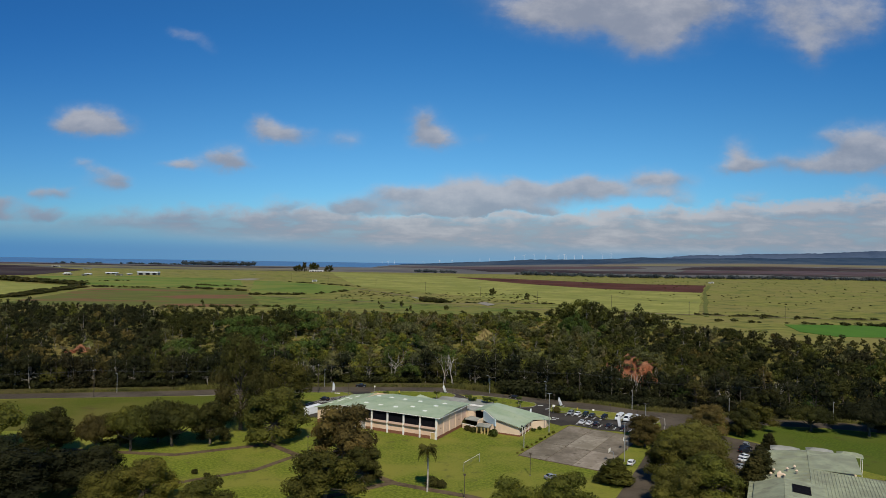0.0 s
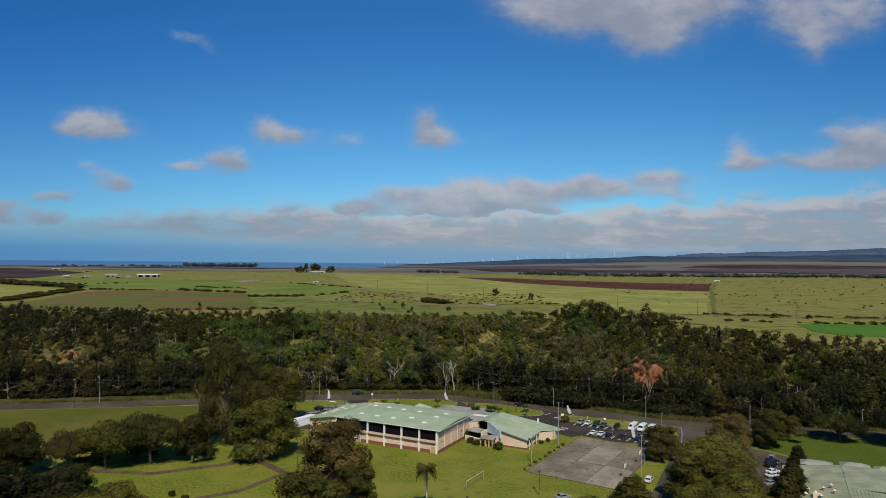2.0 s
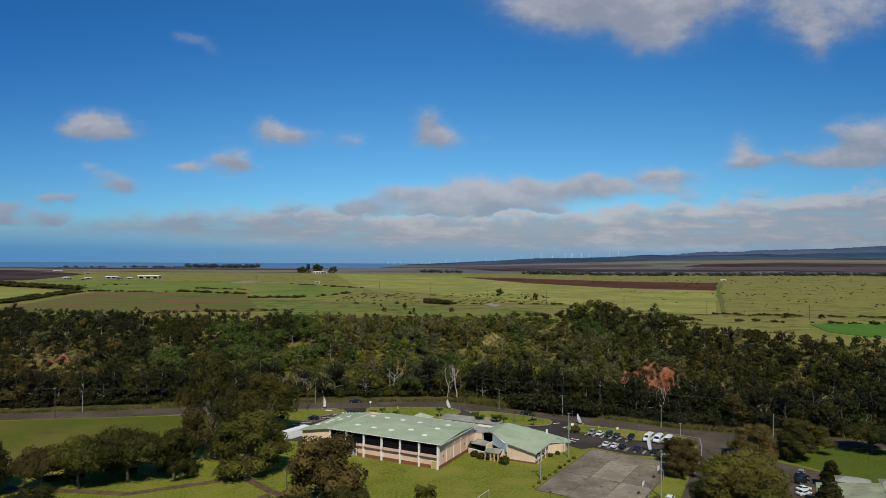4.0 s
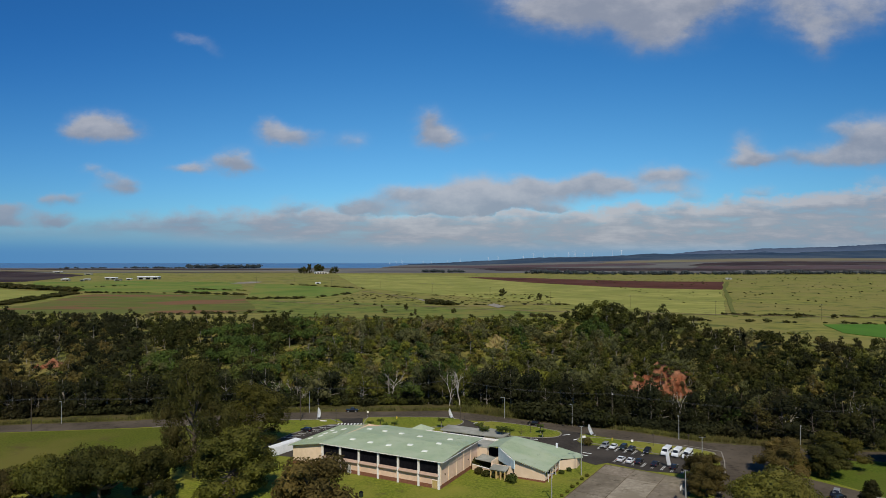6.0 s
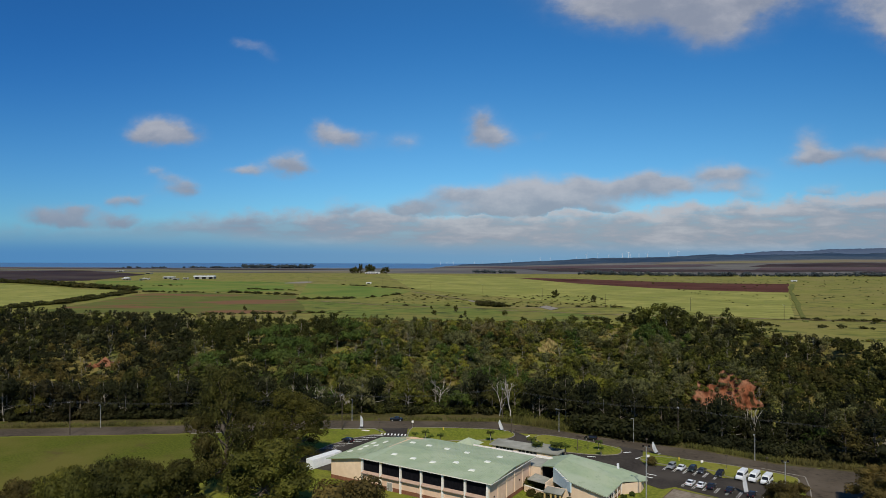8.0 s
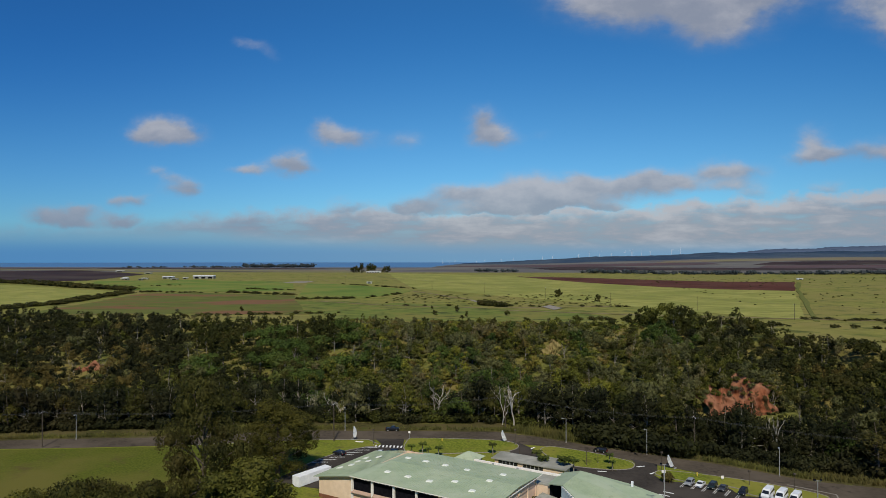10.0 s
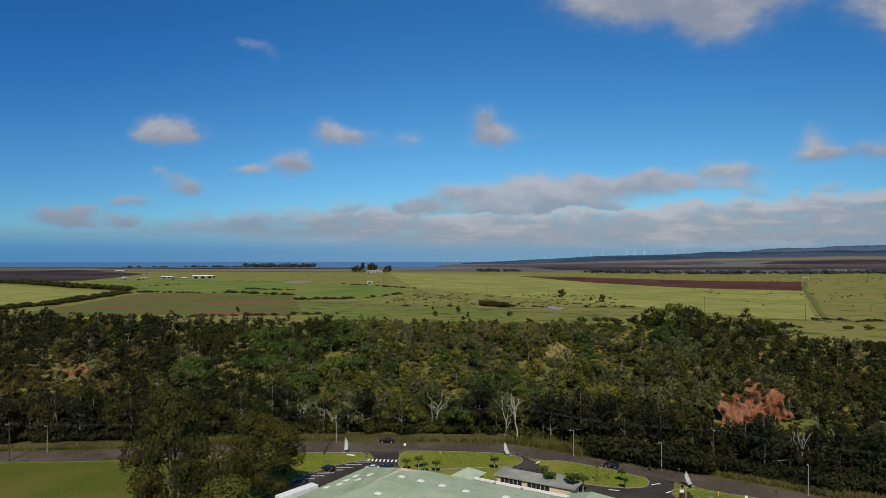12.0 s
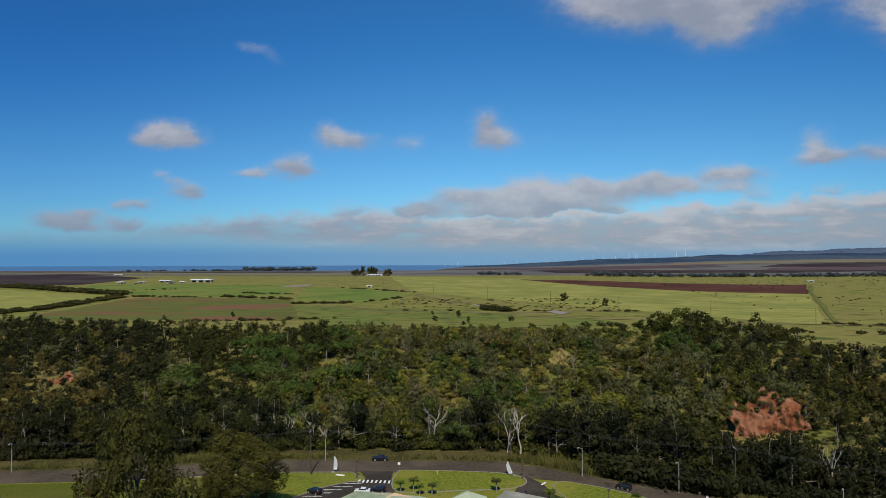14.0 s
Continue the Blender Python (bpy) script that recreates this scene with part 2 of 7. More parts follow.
def leaf_material(name, dark, light, far=(0.1, 0.1, 0.05), jitter=0.25):
    """Leaves: colours change from leaf to leaf and from tree to tree; a little light comes through."""
    m = bpy.data.materials.new(name)
    m.use_nodes = True
    k = Nodes(m.node_tree)
    shader = m.node_tree.nodes["Principled BSDF"]
    geo = k.node("ShaderNodeNewGeometry")
    clump = k.noise(geo.outputs["Position"], 0.28, 3, 0.6)
    r = geo.outputs["Random Per Island"]
    colour = k.mix(k.math("ADD", k.math("MULTIPLY", r, 0.38), k.math("MULTIPLY", k.math("SUBTRACT", clump, 0.22), 1.0)), dark, light)
    tone = k.noise(k.stretch(geo.outputs["Position"], 1, 1, 0.35), 0.11, 2, 0.5)
    colour = k.mix(1.0, colour, k.mix(k.step(tone, 0.34, 0.66), (0.74, 0.76, 0.8), (1.3, 1.26, 1.18)), "MULTIPLY")
    colour = k.mix(k.step(k.noise(geo.outputs["Position"], 0.028, 3, 0.6), 0.52, 0.72), colour, far)
    rnd = k.node("ShaderNodeObjectInfo").outputs["Random"]
    hsv = k.node("ShaderNodeHueSaturation")
    k.put(hsv.inputs["Color"], colour)
    k.put(hsv.inputs["Value"], k.math("ADD", 1 - jitter, k.math("MULTIPLY", rnd, 2 * jitter)))
    k.put(hsv.inputs["Hue"], k.math("ADD", 0.485, k.math("MULTIPLY", k.math("FRACT", k.math("MULTIPLY", rnd, 5.7)), 0.03)))
    k.put(shader.inputs["Base Color"], hsv.outputs[0])
    shader.inputs["Roughness"].default_value = 0.7
    shader.inputs["Specular IOR Level"].default_value = 0.12
    through_leaf = k.node("ShaderNodeBsdfTranslucent")
    k.put(through_leaf.inputs["Color"], k.mix(1.0, hsv.outputs[0], (1.25, 1.2, 0.8), "MULTIPLY"))
    blend = k.node("ShaderNodeMixShader")
    blend.inputs[0].default_value = 0.32
    k.t.links.new(shader.outputs[0], blend.inputs[1])
    k.t.links.new(through_leaf.outputs[0], blend.inputs[2])
    k.t.links.new(blend.outputs[0], m.node_tree.nodes["Material Output"].inputs[0])
    return m


LAWN = material("lawn_grass", (0.082, 0.106, 0.012), (0.180, 0.204, 0.026), 1.3, 0.9, coarse=(0.196, 0.190, 0.034), coarse_scale=0.05, bump=0.6,
                spots=(0.104, 0.102, 0.026), spot_scale=0.24, spot_lo=0.54, spot_hi=0.74)
SCRUB = material("gulch_floor", (0.065, 0.074, 0.018), (0.150, 0.145, 0.036), 0.35, 0.95, coarse=(0.17, 0.135, 0.042), coarse_scale=0.035, bump=0.6,
                 spots=(0.05, 0.055, 0.016), spot_scale=0.22)
PASTURE = material("pasture_grass", (0.122, 0.132, 0.028), (0.215, 0.205, 0.050), 0.12, 0.95, coarse=(0.198, 0.172, 0.052), coarse_scale=0.010, stretch=(0.5, 0.7, 1), spots=(0.066, 0.080, 0.020), spot_scale=0.08, spot_lo=0.53, spot_hi=0.68)
# distance haze is mixed into the greyed far land and the paler sea
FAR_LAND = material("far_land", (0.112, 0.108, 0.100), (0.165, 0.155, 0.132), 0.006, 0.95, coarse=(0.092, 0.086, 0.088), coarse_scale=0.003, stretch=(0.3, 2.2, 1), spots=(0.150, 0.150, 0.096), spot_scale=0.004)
SEA = material("sea_water", (0.062, 0.150, 0.285), (0.072, 0.166, 0.31), 0.01, 0.5, specular=0.3)
ASPHALT = material("asphalt", (0.056, 0.045, 0.033), (0.080, 0.065, 0.048), 0.8, 0.9, coarse=(0.104, 0.084, 0.062), coarse_scale=0.06, bump=0.15, spots=(0.044, 0.036, 0.027), spot_scale=0.3)
NEW_ASPHALT = material("dark_asphalt", (0.030, 0.026, 0.022), (0.048, 0.042, 0.036), 1.2, 0.85, coarse=(0.064, 0.055, 0.046), coarse_scale=0.09)
SLAB = material("court_slab", (0.250, 0.212, 0.160), (0.340, 0.295, 0.228), 0.8, 0.9, coarse=(0.21, 0.176, 0.130), coarse_scale=0.13, spots=(0.15, 0.124, 0.090), spot_scale=0.35, spot_lo=0.54, spot_hi=0.70, jitter=0.10)
SLAB_DARK = material("dark_court_slab", (0.175, 0.146, 0.108), (0.255, 0.216, 0.164), 0.8, 0.9, coarse=(0.145, 0.120, 0.088), coarse_scale=0.13, spots=(0.105, 0.088, 0.062), spot_scale=0.35, spot_lo=0.54, spot_hi=0.70, jitter=0.10)
ROUGH_GREEN = material("rough_green_pasture", (0.085, 0.118, 0.024), (0.150, 0.175, 0.036), 0.12, 0.95, stretch=(0.5, 0.8, 1), coarse=(0.17, 0.16, 0.042), coarse_scale=0.02, spots=(0.050, 0.064, 0.017), spot_scale=0.09, spot_lo=0.52, spot_hi=0.66)
TRACK = material("dry_track_earth", (0.15, 0.115, 0.065), (0.23, 0.18, 0.11), 0.1, 0.95, spots=(0.11, 0.12, 0.035), spot_scale=0.08)
VERGE = material("dry_verge_grass", (0.038, 0.036, 0.013), (0.080, 0.070, 0.024), 0.6, 0.95, coarse=(0.095, 0.078, 0.031), coarse_scale=0.06, bump=0.6, spots=(0.055, 0.066, 0.014), spot_scale=0.12)
SIDE_LAWN = material("deep_green_lawn", (0.046, 0.072, 0.009), (0.092, 0.124, 0.015), 1.6, 0.9, coarse=(0.085, 0.105, 0.016), coarse_scale=0.05, bump=0.5, spots=(0.070, 0.070, 0.018), spot_scale=0.15)
ROAD_LAWN = material("worn_road_lawn", (0.056, 0.070, 0.009), (0.104, 0.118, 0.016), 1.6, 0.9, coarse=(0.118, 0.108, 0.024), coarse_scale=0.035, bump=0.5, spots=(0.088, 0.070, 0.024), spot_scale=0.08, spot_lo=0.55, spot_hi=0.75)
PATH_EARTH = material("path_earth", (0.070, 0.048, 0.030), (0.115, 0.080, 0.048), 0.8, 0.95, coarse=(0.13, 0.095, 0.055), coarse_scale=0.2)
KERB = material("kerb_concrete", (0.19, 0.17, 0.14), (0.28, 0.255, 0.215), 2.0, 0.9)
LINE = material("line_paint", (0.6, 0.6, 0.58), (0.75, 0.75, 0.72), 3.0, 0.8)
ROOF_GREEN = material("green_roof_metal", (0.28, 0.345, 0.225), (0.325, 0.39, 0.255), 0.35, 0.6, coarse=(0.36, 0.41, 0.285), coarse_scale=0.12, specular=0.15, jitter=0.03,
                      spots=(0.270, 0.325, 0.215), spot_scale=0.5)
ROOF_SAGE = material("weathered_roof_metal", (0.265, 0.285, 0.185), (0.325, 0.345, 0.225), 0.5, 0.6, coarse=(0.23, 0.24, 0.16), coarse_scale=0.2, jitter=0.04, spots=(0.21, 0.21, 0.145), spot_scale=0.4)
ROOF_GREY = material("grey_roof_felt", (0.25, 0.25, 0.215), (0.35, 0.345, 0.30), 0.6, 0.9, coarse=(0.20, 0.20, 0.165), coarse_scale=0.15)
WALL_CREAM = material("cream_wall", (0.68, 0.52, 0.37), (0.76, 0.59, 0.43), 0.8, 0.9, coarse=(0.62, 0.47, 0.33), coarse_scale=0.12)
WALL_PINK = material("pink_wall", (0.65, 0.45, 0.32), (0.73, 0.52, 0.38), 1.0, 0.9, coarse=(0.60, 0.42, 0.30), coarse_scale=0.15)
LEDGE_PINK = material("pink_ledge", (0.36, 0.25, 0.19), (0.44, 0.31, 0.24), 1.0, 0.9)
WALL_BROWN = material("brown_plinth", (0.17, 0.075, 0.045), (0.23, 0.105, 0.06), 1.5, 0.9)
WALL_BLUE = material("pale_blue_wall", (0.46, 0.58, 0.62), (0.53, 0.65, 0.68), 1.5, 0.85)
TRIM_WHITE = material("white_paint", (0.70, 0.66, 0.60), (0.8, 0.77, 0.72), 2.0, 0.7)
DARK_MESH = material("dark_screen", (0.006, 0.006, 0.008), (0.012, 0.012, 0.015), 2.0, 0.9, specular=0.0)
DOOR_TAN = material("tan_door", (0.42, 0.30, 0.12), (0.48, 0.35, 0.15), 2.0, 0.7)
DOOR_GREY = material("grey_door", (0.24, 0.24, 0.22), (0.32, 0.31, 0.28), 2.0, 0.7)
SKYLIGHT = material("skylight_plastic", (0.62, 0.64, 0.56), (0.72, 0.73, 0.66), 2.0, 0.4)
WHITE_METAL = material("white_metal", (0.66, 0.68, 0.70), (0.76, 0.77, 0.78), 1.0, 0.45)
STEEL = material("galvanised_steel", (0.32, 0.32, 0.31), (0.42, 0.42, 0.41), 3.0, 0.5, metal=0.4)
POLE_WOOD = material("pole_wood", (0.055, 0.045, 0.035), (0.10, 0.08, 0.06), 3.0, 0.9)
WIRE = material("cable_grey", (0.07, 0.07, 0.07), (0.11, 0.11, 0.11), 3.0, 0.5)
BARK = material("bark", (0.075, 0.06, 0.045), (0.14, 0.115, 0.085), 1.5, 0.95, bump=0.4)
PALE_BARK = material("pale_bark", (0.17, 0.145, 0.115), (0.29, 0.26, 0.215), 1.2, 0.9, bump=0.3)
BARE_BARK = material("bleached_bark", (0.32, 0.28, 0.23), (0.48, 0.44, 0.38), 1.2, 0.9, bump=0.3)
BANNER_CLOTH = material("white_banner_cloth", (0.84, 0.84, 0.84), (0.9, 0.9, 0.9), 2.0, 0.8)
DRY_EARTH = material("dry_tan_earth", (0.135, 0.090, 0.038), (0.225, 0.158, 0.070), 0.5, 0.95, coarse=(0.20, 0.165, 0.060), coarse_scale=0.15, bump=0.8, spots=(0.075, 0.066, 0.022), spot_scale=0.3, spot_lo=0.52, spot_hi=0.64)
RED_EARTH = material("red_earth", (0.088, 0.028, 0.013), (0.225, 0.080, 0.038), 0.45, 0.95, coarse=(0.250, 0.118, 0.068), coarse_scale=0.13, bump=1.0,
                     spots=(0.036, 0.024, 0.010), spot_scale=0.28, stretch=(1, 1, 0.45), spot_lo=0.50, spot_hi=0.62)
RED_FIELD = material("red_ploughed_soil", (0.050, 0.018, 0.012), (0.080, 0.028, 0.018), 0.06, 0.95, stretch=(1, 0.2, 1), coarse=(0.095, 0.040, 0.026), coarse_scale=0.008)
PLUM_FIELD = material("dark_ploughed_soil", (0.026, 0.017, 0.019), (0.046, 0.030, 0.030), 0.02, 0.95, stretch=(0.5, 0.2, 1), coarse=(0.062, 0.048, 0.040), coarse_scale=0.004)
FALLOW = material("fallow_field", (0.076, 0.092, 0.020), (0.124, 0.132, 0.030), 0.06, 0.95, stretch=(0.45, 0.9, 1), coarse=(0.104, 0.114, 0.028), coarse_scale=0.010, spots=(0.165, 0.085, 0.044), spot_scale=0.013, spot_lo=0.48, spot_hi=0.62, bump=0.3)
GREEN_FIELD = material("green_field", (0.088, 0.140, 0.024), (0.128, 0.178, 0.034), 0.04, 0.95, stretch=(0.5, 0.3, 1), coarse=(0.165, 0.175, 0.040), coarse_scale=0.012, spots=(0.075, 0.105, 0.022), spot_scale=0.03)
BRIGHT_FIELD = material("bright_crop_field", (0.055, 0.135, 0.016), (0.078, 0.165, 0.022), 0.05, 0.95, stretch=(0.5, 0.2, 1), coarse=(0.065, 0.14, 0.02), coarse_scale=0.02)
YELLOW_FIELD = material("dry_grass_field", (0.200, 0.205, 0.050), (0.300, 0.282, 0.078), 0.09, 0.95, stretch=(0.4, 0.9, 1), coarse=(0.185, 0.196, 0.046), coarse_scale=0.012, spots=(0.140, 0.150, 0.040), spot_scale=0.10, spot_lo=0.52, spot_hi=0.70)
STRIP_GREEN = material("rank_strip_grass", (0.090, 0.100, 0.025), (0.140, 0.146, 0.036), 0.3, 0.95, spots=(0.055, 0.068, 0.016), spot_scale=0.15)
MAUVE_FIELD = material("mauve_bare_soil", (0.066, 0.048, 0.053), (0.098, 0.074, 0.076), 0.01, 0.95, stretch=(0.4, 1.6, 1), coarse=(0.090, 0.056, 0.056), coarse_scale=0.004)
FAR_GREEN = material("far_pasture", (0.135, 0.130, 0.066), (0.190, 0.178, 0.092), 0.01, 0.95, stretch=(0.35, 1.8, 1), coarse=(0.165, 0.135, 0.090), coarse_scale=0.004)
# no haze in the air: its blue is mixed into both hill colours
FAR_HILL = material("haze_tinted_hill_woods", (0.040, 0.064, 0.110), (0.060, 0.088, 0.138), 0.010, 0.95, coarse=(0.076, 0.104, 0.156), coarse_scale=0.0016, spots=(0.040, 0.062, 0.100), spot_scale=0.015)
HILL = material("haze_blue_ridge_woods", (0.019, 0.038, 0.070), (0.036, 0.060, 0.094), 0.014, 0.95, coarse=(0.056, 0.078, 0.104), coarse_scale=0.002, spots=(0.022, 0.038, 0.056), spot_scale=0.02)
TYRE = material("tyre_rubber", (0.015, 0.015, 0.015), (0.025, 0.025, 0.025), 5, 0.8)
GLASS_DARK = material("vehicle_glass", (0.012, 0.014, 0.017), (0.02, 0.022, 0.026), 5, 0.12, specular=0.6)
LAMP_GLASS = material("lamp_lens", (0.6, 0.6, 0.58), (0.7, 0.7, 0.68), 5, 0.2)
RED_LENS = material("red_lens", (0.3, 0.02, 0.015), (0.36, 0.03, 0.02), 5, 0.3)
YELLOW_PAINT = material("yellow_paint", (0.5, 0.36, 0.05), (0.6, 0.44, 0.07), 4, 0.7)
CANVAS = material("grey_canvas", (0.22, 0.215, 0.19), (0.30, 0.29, 0.26), 1.0, 0.9)


def car_paint(name, colour):
    dim = tuple(c * 0.88 for c in colour)
    return material(name, dim, colour, 1.0, 0.25, specular=0.55)


PAINTS = {n: car_paint(n + "_car_paint", c) for n, c in dict(white=(0.72, 0.73, 0.74), silver=(0.26, 0.27, 0.28), black=(0.012, 0.012, 0.014), navy=(0.014, 0.017, 0.026),
                                                             grey=(0.05, 0.052, 0.055), green=(0.018, 0.026, 0.02), maroon=(0.10, 0.02, 0.02)).items()}
LEAF_OLIVE = leaf_material("olive_leaves", (0.031, 0.033, 0.007), (0.149, 0.146, 0.025), (0.127, 0.111, 0.024))
LEAF_DARK = leaf_material("dark_leaves", (0.016, 0.018, 0.005), (0.076, 0.076, 0.016), (0.076, 0.062, 0.017))
# for dark trees, with the deep wood's shade put into the leaf colour
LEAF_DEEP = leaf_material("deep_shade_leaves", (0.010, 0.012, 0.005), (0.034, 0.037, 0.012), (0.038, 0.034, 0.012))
LEAF_GREEN = leaf_material("green_leaves", (0.028, 0.043, 0.010), (0.095, 0.128, 0.025), (0.118, 0.119, 0.029))
LEAF_GREY = leaf_material("grey_green_leaves", (0.047, 0.051, 0.021), (0.155, 0.155, 0.058), (0.155, 0.124, 0.058))
LEAF_YELLOW = leaf_material("yellow_green_leaves", (0.055, 0.060, 0.010), (0.198, 0.190, 0.029), (0.168, 0.132, 0.031))
LEAF_RUST = leaf_material("rusty_leaves", (0.044, 0.036, 0.011), (0.164, 0.130, 0.034), (0.138, 0.100, 0.030))
# blue-grey haze of the distance put into the leaf colour
LEAF_FAR = leaf_material("haze_tinted_leaves", (0.036, 0.046, 0.050), (0.066, 0.080, 0.084), (0.070, 0.080, 0.080))
GRASS_TALL = leaf_material("tall_grass", (0.050, 0.048, 0.016), (0.150, 0.138, 0.038), (0.13, 0.10, 0.036), 0.05)
# ---------------------------------------------------------------- mesh helpers
def attach(ob, parent):
    ob.parent = parent
    return ob


def part(name, bm, mat, parent=None, label="", smooth=False):
    """Links a bmesh as one mesh object, under a thing or a part."""
    me = bpy.data.meshes.new(name)
    bmesh.ops.recalc_face_normals(bm, faces=bm.faces)
    bm.to_mesh(me)
    bm.free()
    me.materials.append(mat)
    if smooth:
        me.polygons.foreach_set("use_smooth", [True] * len(me.polygons))
    ob = new(name, me)
    if parent:
        ob.parent = parent
    return tagged(ob, label)


def share(name, me, parent, m):
    """One more object on a mesh that is already there."""
    ob = new(name, me)
    ob.parent = parent
    ob.matrix_basis = m
    return ob


def thing(name, label, category, group="", m=None, kind=""):
    ob = new(name)
    ob.empty_display_size = 0.2
    if m is not None:
        ob.matrix_basis = m
    return tagged(ob, label, category, group, kind)


def box(bm, x0, x1, y0, y1, z0, z1):
    v = [bm.verts.new((x, y, z)) for z in (z0, z1) for x, y in ((x0, y0), (x1, y0), (x1, y1), (x0, y1))]
    for f in ((3, 2, 1, 0), (4, 5, 6, 7), (0, 1, 5, 4), (1, 2, 6, 5), (2, 3, 7, 6), (3, 0, 4, 7)):
        bm.faces.new([v[i] for i in f])
    return bm


def boxed(*a):
    return box(bmesh.new(), *a)


def prism(bm, pts, z0, z1):
    """A flat outline raised between two heights; z0 and z1 may be lists."""
    n = len(pts)
    lo = z0 if isinstance(z0, (list, tuple)) else [z0] * n
    hi = z1 if isinstance(z1, (list, tuple)) else [z1] * n
    a = [bm.verts.new((x, y, z)) for (x, y), z in zip(pts, lo)]
    b = [bm.verts.new((x, y, z)) for (x, y), z in zip(pts, hi)]
    bm.faces.new(a[::-1])
    bm.faces.new(b)
    for i in range(n):
        j = (i + 1) % n
        bm.faces.new((a[i], a[j], b[j], b[i]))
    return bm


def prismed(pts, z0, z1):
    return prism(bmesh.new(), pts, z0, z1)


def plate(pts3, thick=0.12):
    """A thick plate under a 3D outline."""
    bm = bmesh.new()
    top = [bm.verts.new(p) for p in pts3]
    low = [bm.verts.new((x, y, z - thick)) for x, y, z in pts3]
    bm.faces.new(top)
    bm.faces.new(low[::-1])
    for i in range(len(top)):
        j = (i + 1) % len(top)
        bm.faces.new((top[i], low[i], low[j], top[j]))
    return bm


def rod(bm, p0, p1, r0, r1=None, n=8):
    """A tapered round bar."""
    r1 = r0 if r1 is None else r1
    p0, p1 = Vector(p0), Vector(p1)
    q = (p1 - p0).to_track_quat("Z", "Y")
    a, b = [], []
    for i in range(n):
        w = Vector((math.cos(2 * math.pi * i / n), math.sin(2 * math.pi * i / n), 0))
        a.append(bm.verts.new(p0 + q @ (w * r0)))
        b.append(bm.verts.new(p1 + q @ (w * r1)))
    for i in range(n):
        j = (i + 1) % n
        bm.faces.new((a[i], a[j], b[j], b[i]))
    bm.faces.new(a[::-1])
    bm.faces.new(b)
    return bm


def rodded(*a, **k):
    return rod(bmesh.new(), *a, **k)


def fast_mesh(name, V, F, mats, slots=None):
    """A mesh from arrays of corners and four-sided faces."""
    V, F = np.asarray(V, np.float32), np.asarray(F, np.int32)
    me = bpy.data.meshes.new(name)
    me.vertices.add(len(V))
    me.vertices.foreach_set("co", V.ravel())
    me.loops.add(F.size)
    me.loops.foreach_set("vertex_index", F.ravel())
    me.polygons.add(len(F))
    me.polygons.foreach_set("loop_start", np.arange(0, F.size, F.shape[1], dtype=np.int32))
    for m in mats:
        me.materials.append(m)
    if slots is not None:
        me.polygons.foreach_set("material_index", np.asarray(slots, np.int32))
    me.update(calc_edges=True)
    me.validate()
    return me


# ---------------------------------------------------------------- terrain
ROAD_FAR = [(-900, 205), (-400, 240), (-159, 279), (-136, 283), (-112, 286.5), (-62, 299), (-23, 301), (1, 302), (13.5, 297), (30, 288), (46, 280.5), (65, 271.5), (82, 260),
            (111, 252), (147, 247), (175, 237), (260, 195), (500, 60)]
ROAD_NEAR = [(-900, 195), (-400, 231), (-152, 270.5), (-129, 273.5), (-105, 277.5), (-58, 288), (-39, 289.5), (-28, 290.5), (1, 292.5), (9, 288), (21, 285.5), (30, 281), (39, 274.5),
             (59, 262.5), (73, 256), (84, 248), (103, 243.5), (140, 238), (168, 228), (254, 187), (494, 52)]


def rim(x):
    return np.interp(x, [p[0] for p in ROAD_FAR], [p[1] for p in ROAD_FAR]) + 9


def edge(x):
    """The far edge of the gulch."""
    return np.interp(x, (-700, -300, -190, 0, 120, 182, 204, 232, 300, 400, 800), (720, 650, 628, 612, 625, 606, 555, 485, 445, 415, 390))


def ease(v):
    v = np.clip(v, 0, 1)
    return v * v * (3 - 2 * v)


def ground_z(x, y):
    x, y = np.asarray(x, float), np.asarray(y, float)
    a, b = rim(x), edge(x)
    down = -30 * ease((y - a) / 75)
    f = np.clip((y - a - 95) / np.maximum(b - a - 95, 50), 0, 1)
    up = 33 * (0.55 * ease(f) + 0.45 * f)
    rough = 1.8 * np.sin(x * 0.041 + 1.3 * np.sin(y * 0.027)) * np.sin(y * 0.037 + 0.8 * np.sin(x * 0.019)) + 0.8 * np.sin(x * 0.11 + y * 0.07)
    mask = ease((y - a - 10) / 30) * (1 - ease((f - 0.85) / 0.15))
    sea = -25 * ease((y - 2760) / 120) * (1 - ease((x + 480) / 300))
    sea = sea - 70 * ease((y - 3480) / 420)
    rise = np.clip((y - 2300) / 1600, 0, 1) * np.interp(x, (100, 400, 1000, 1600), (0, 12, 36, 50))
    return down + up + rough * mask + sea + rise


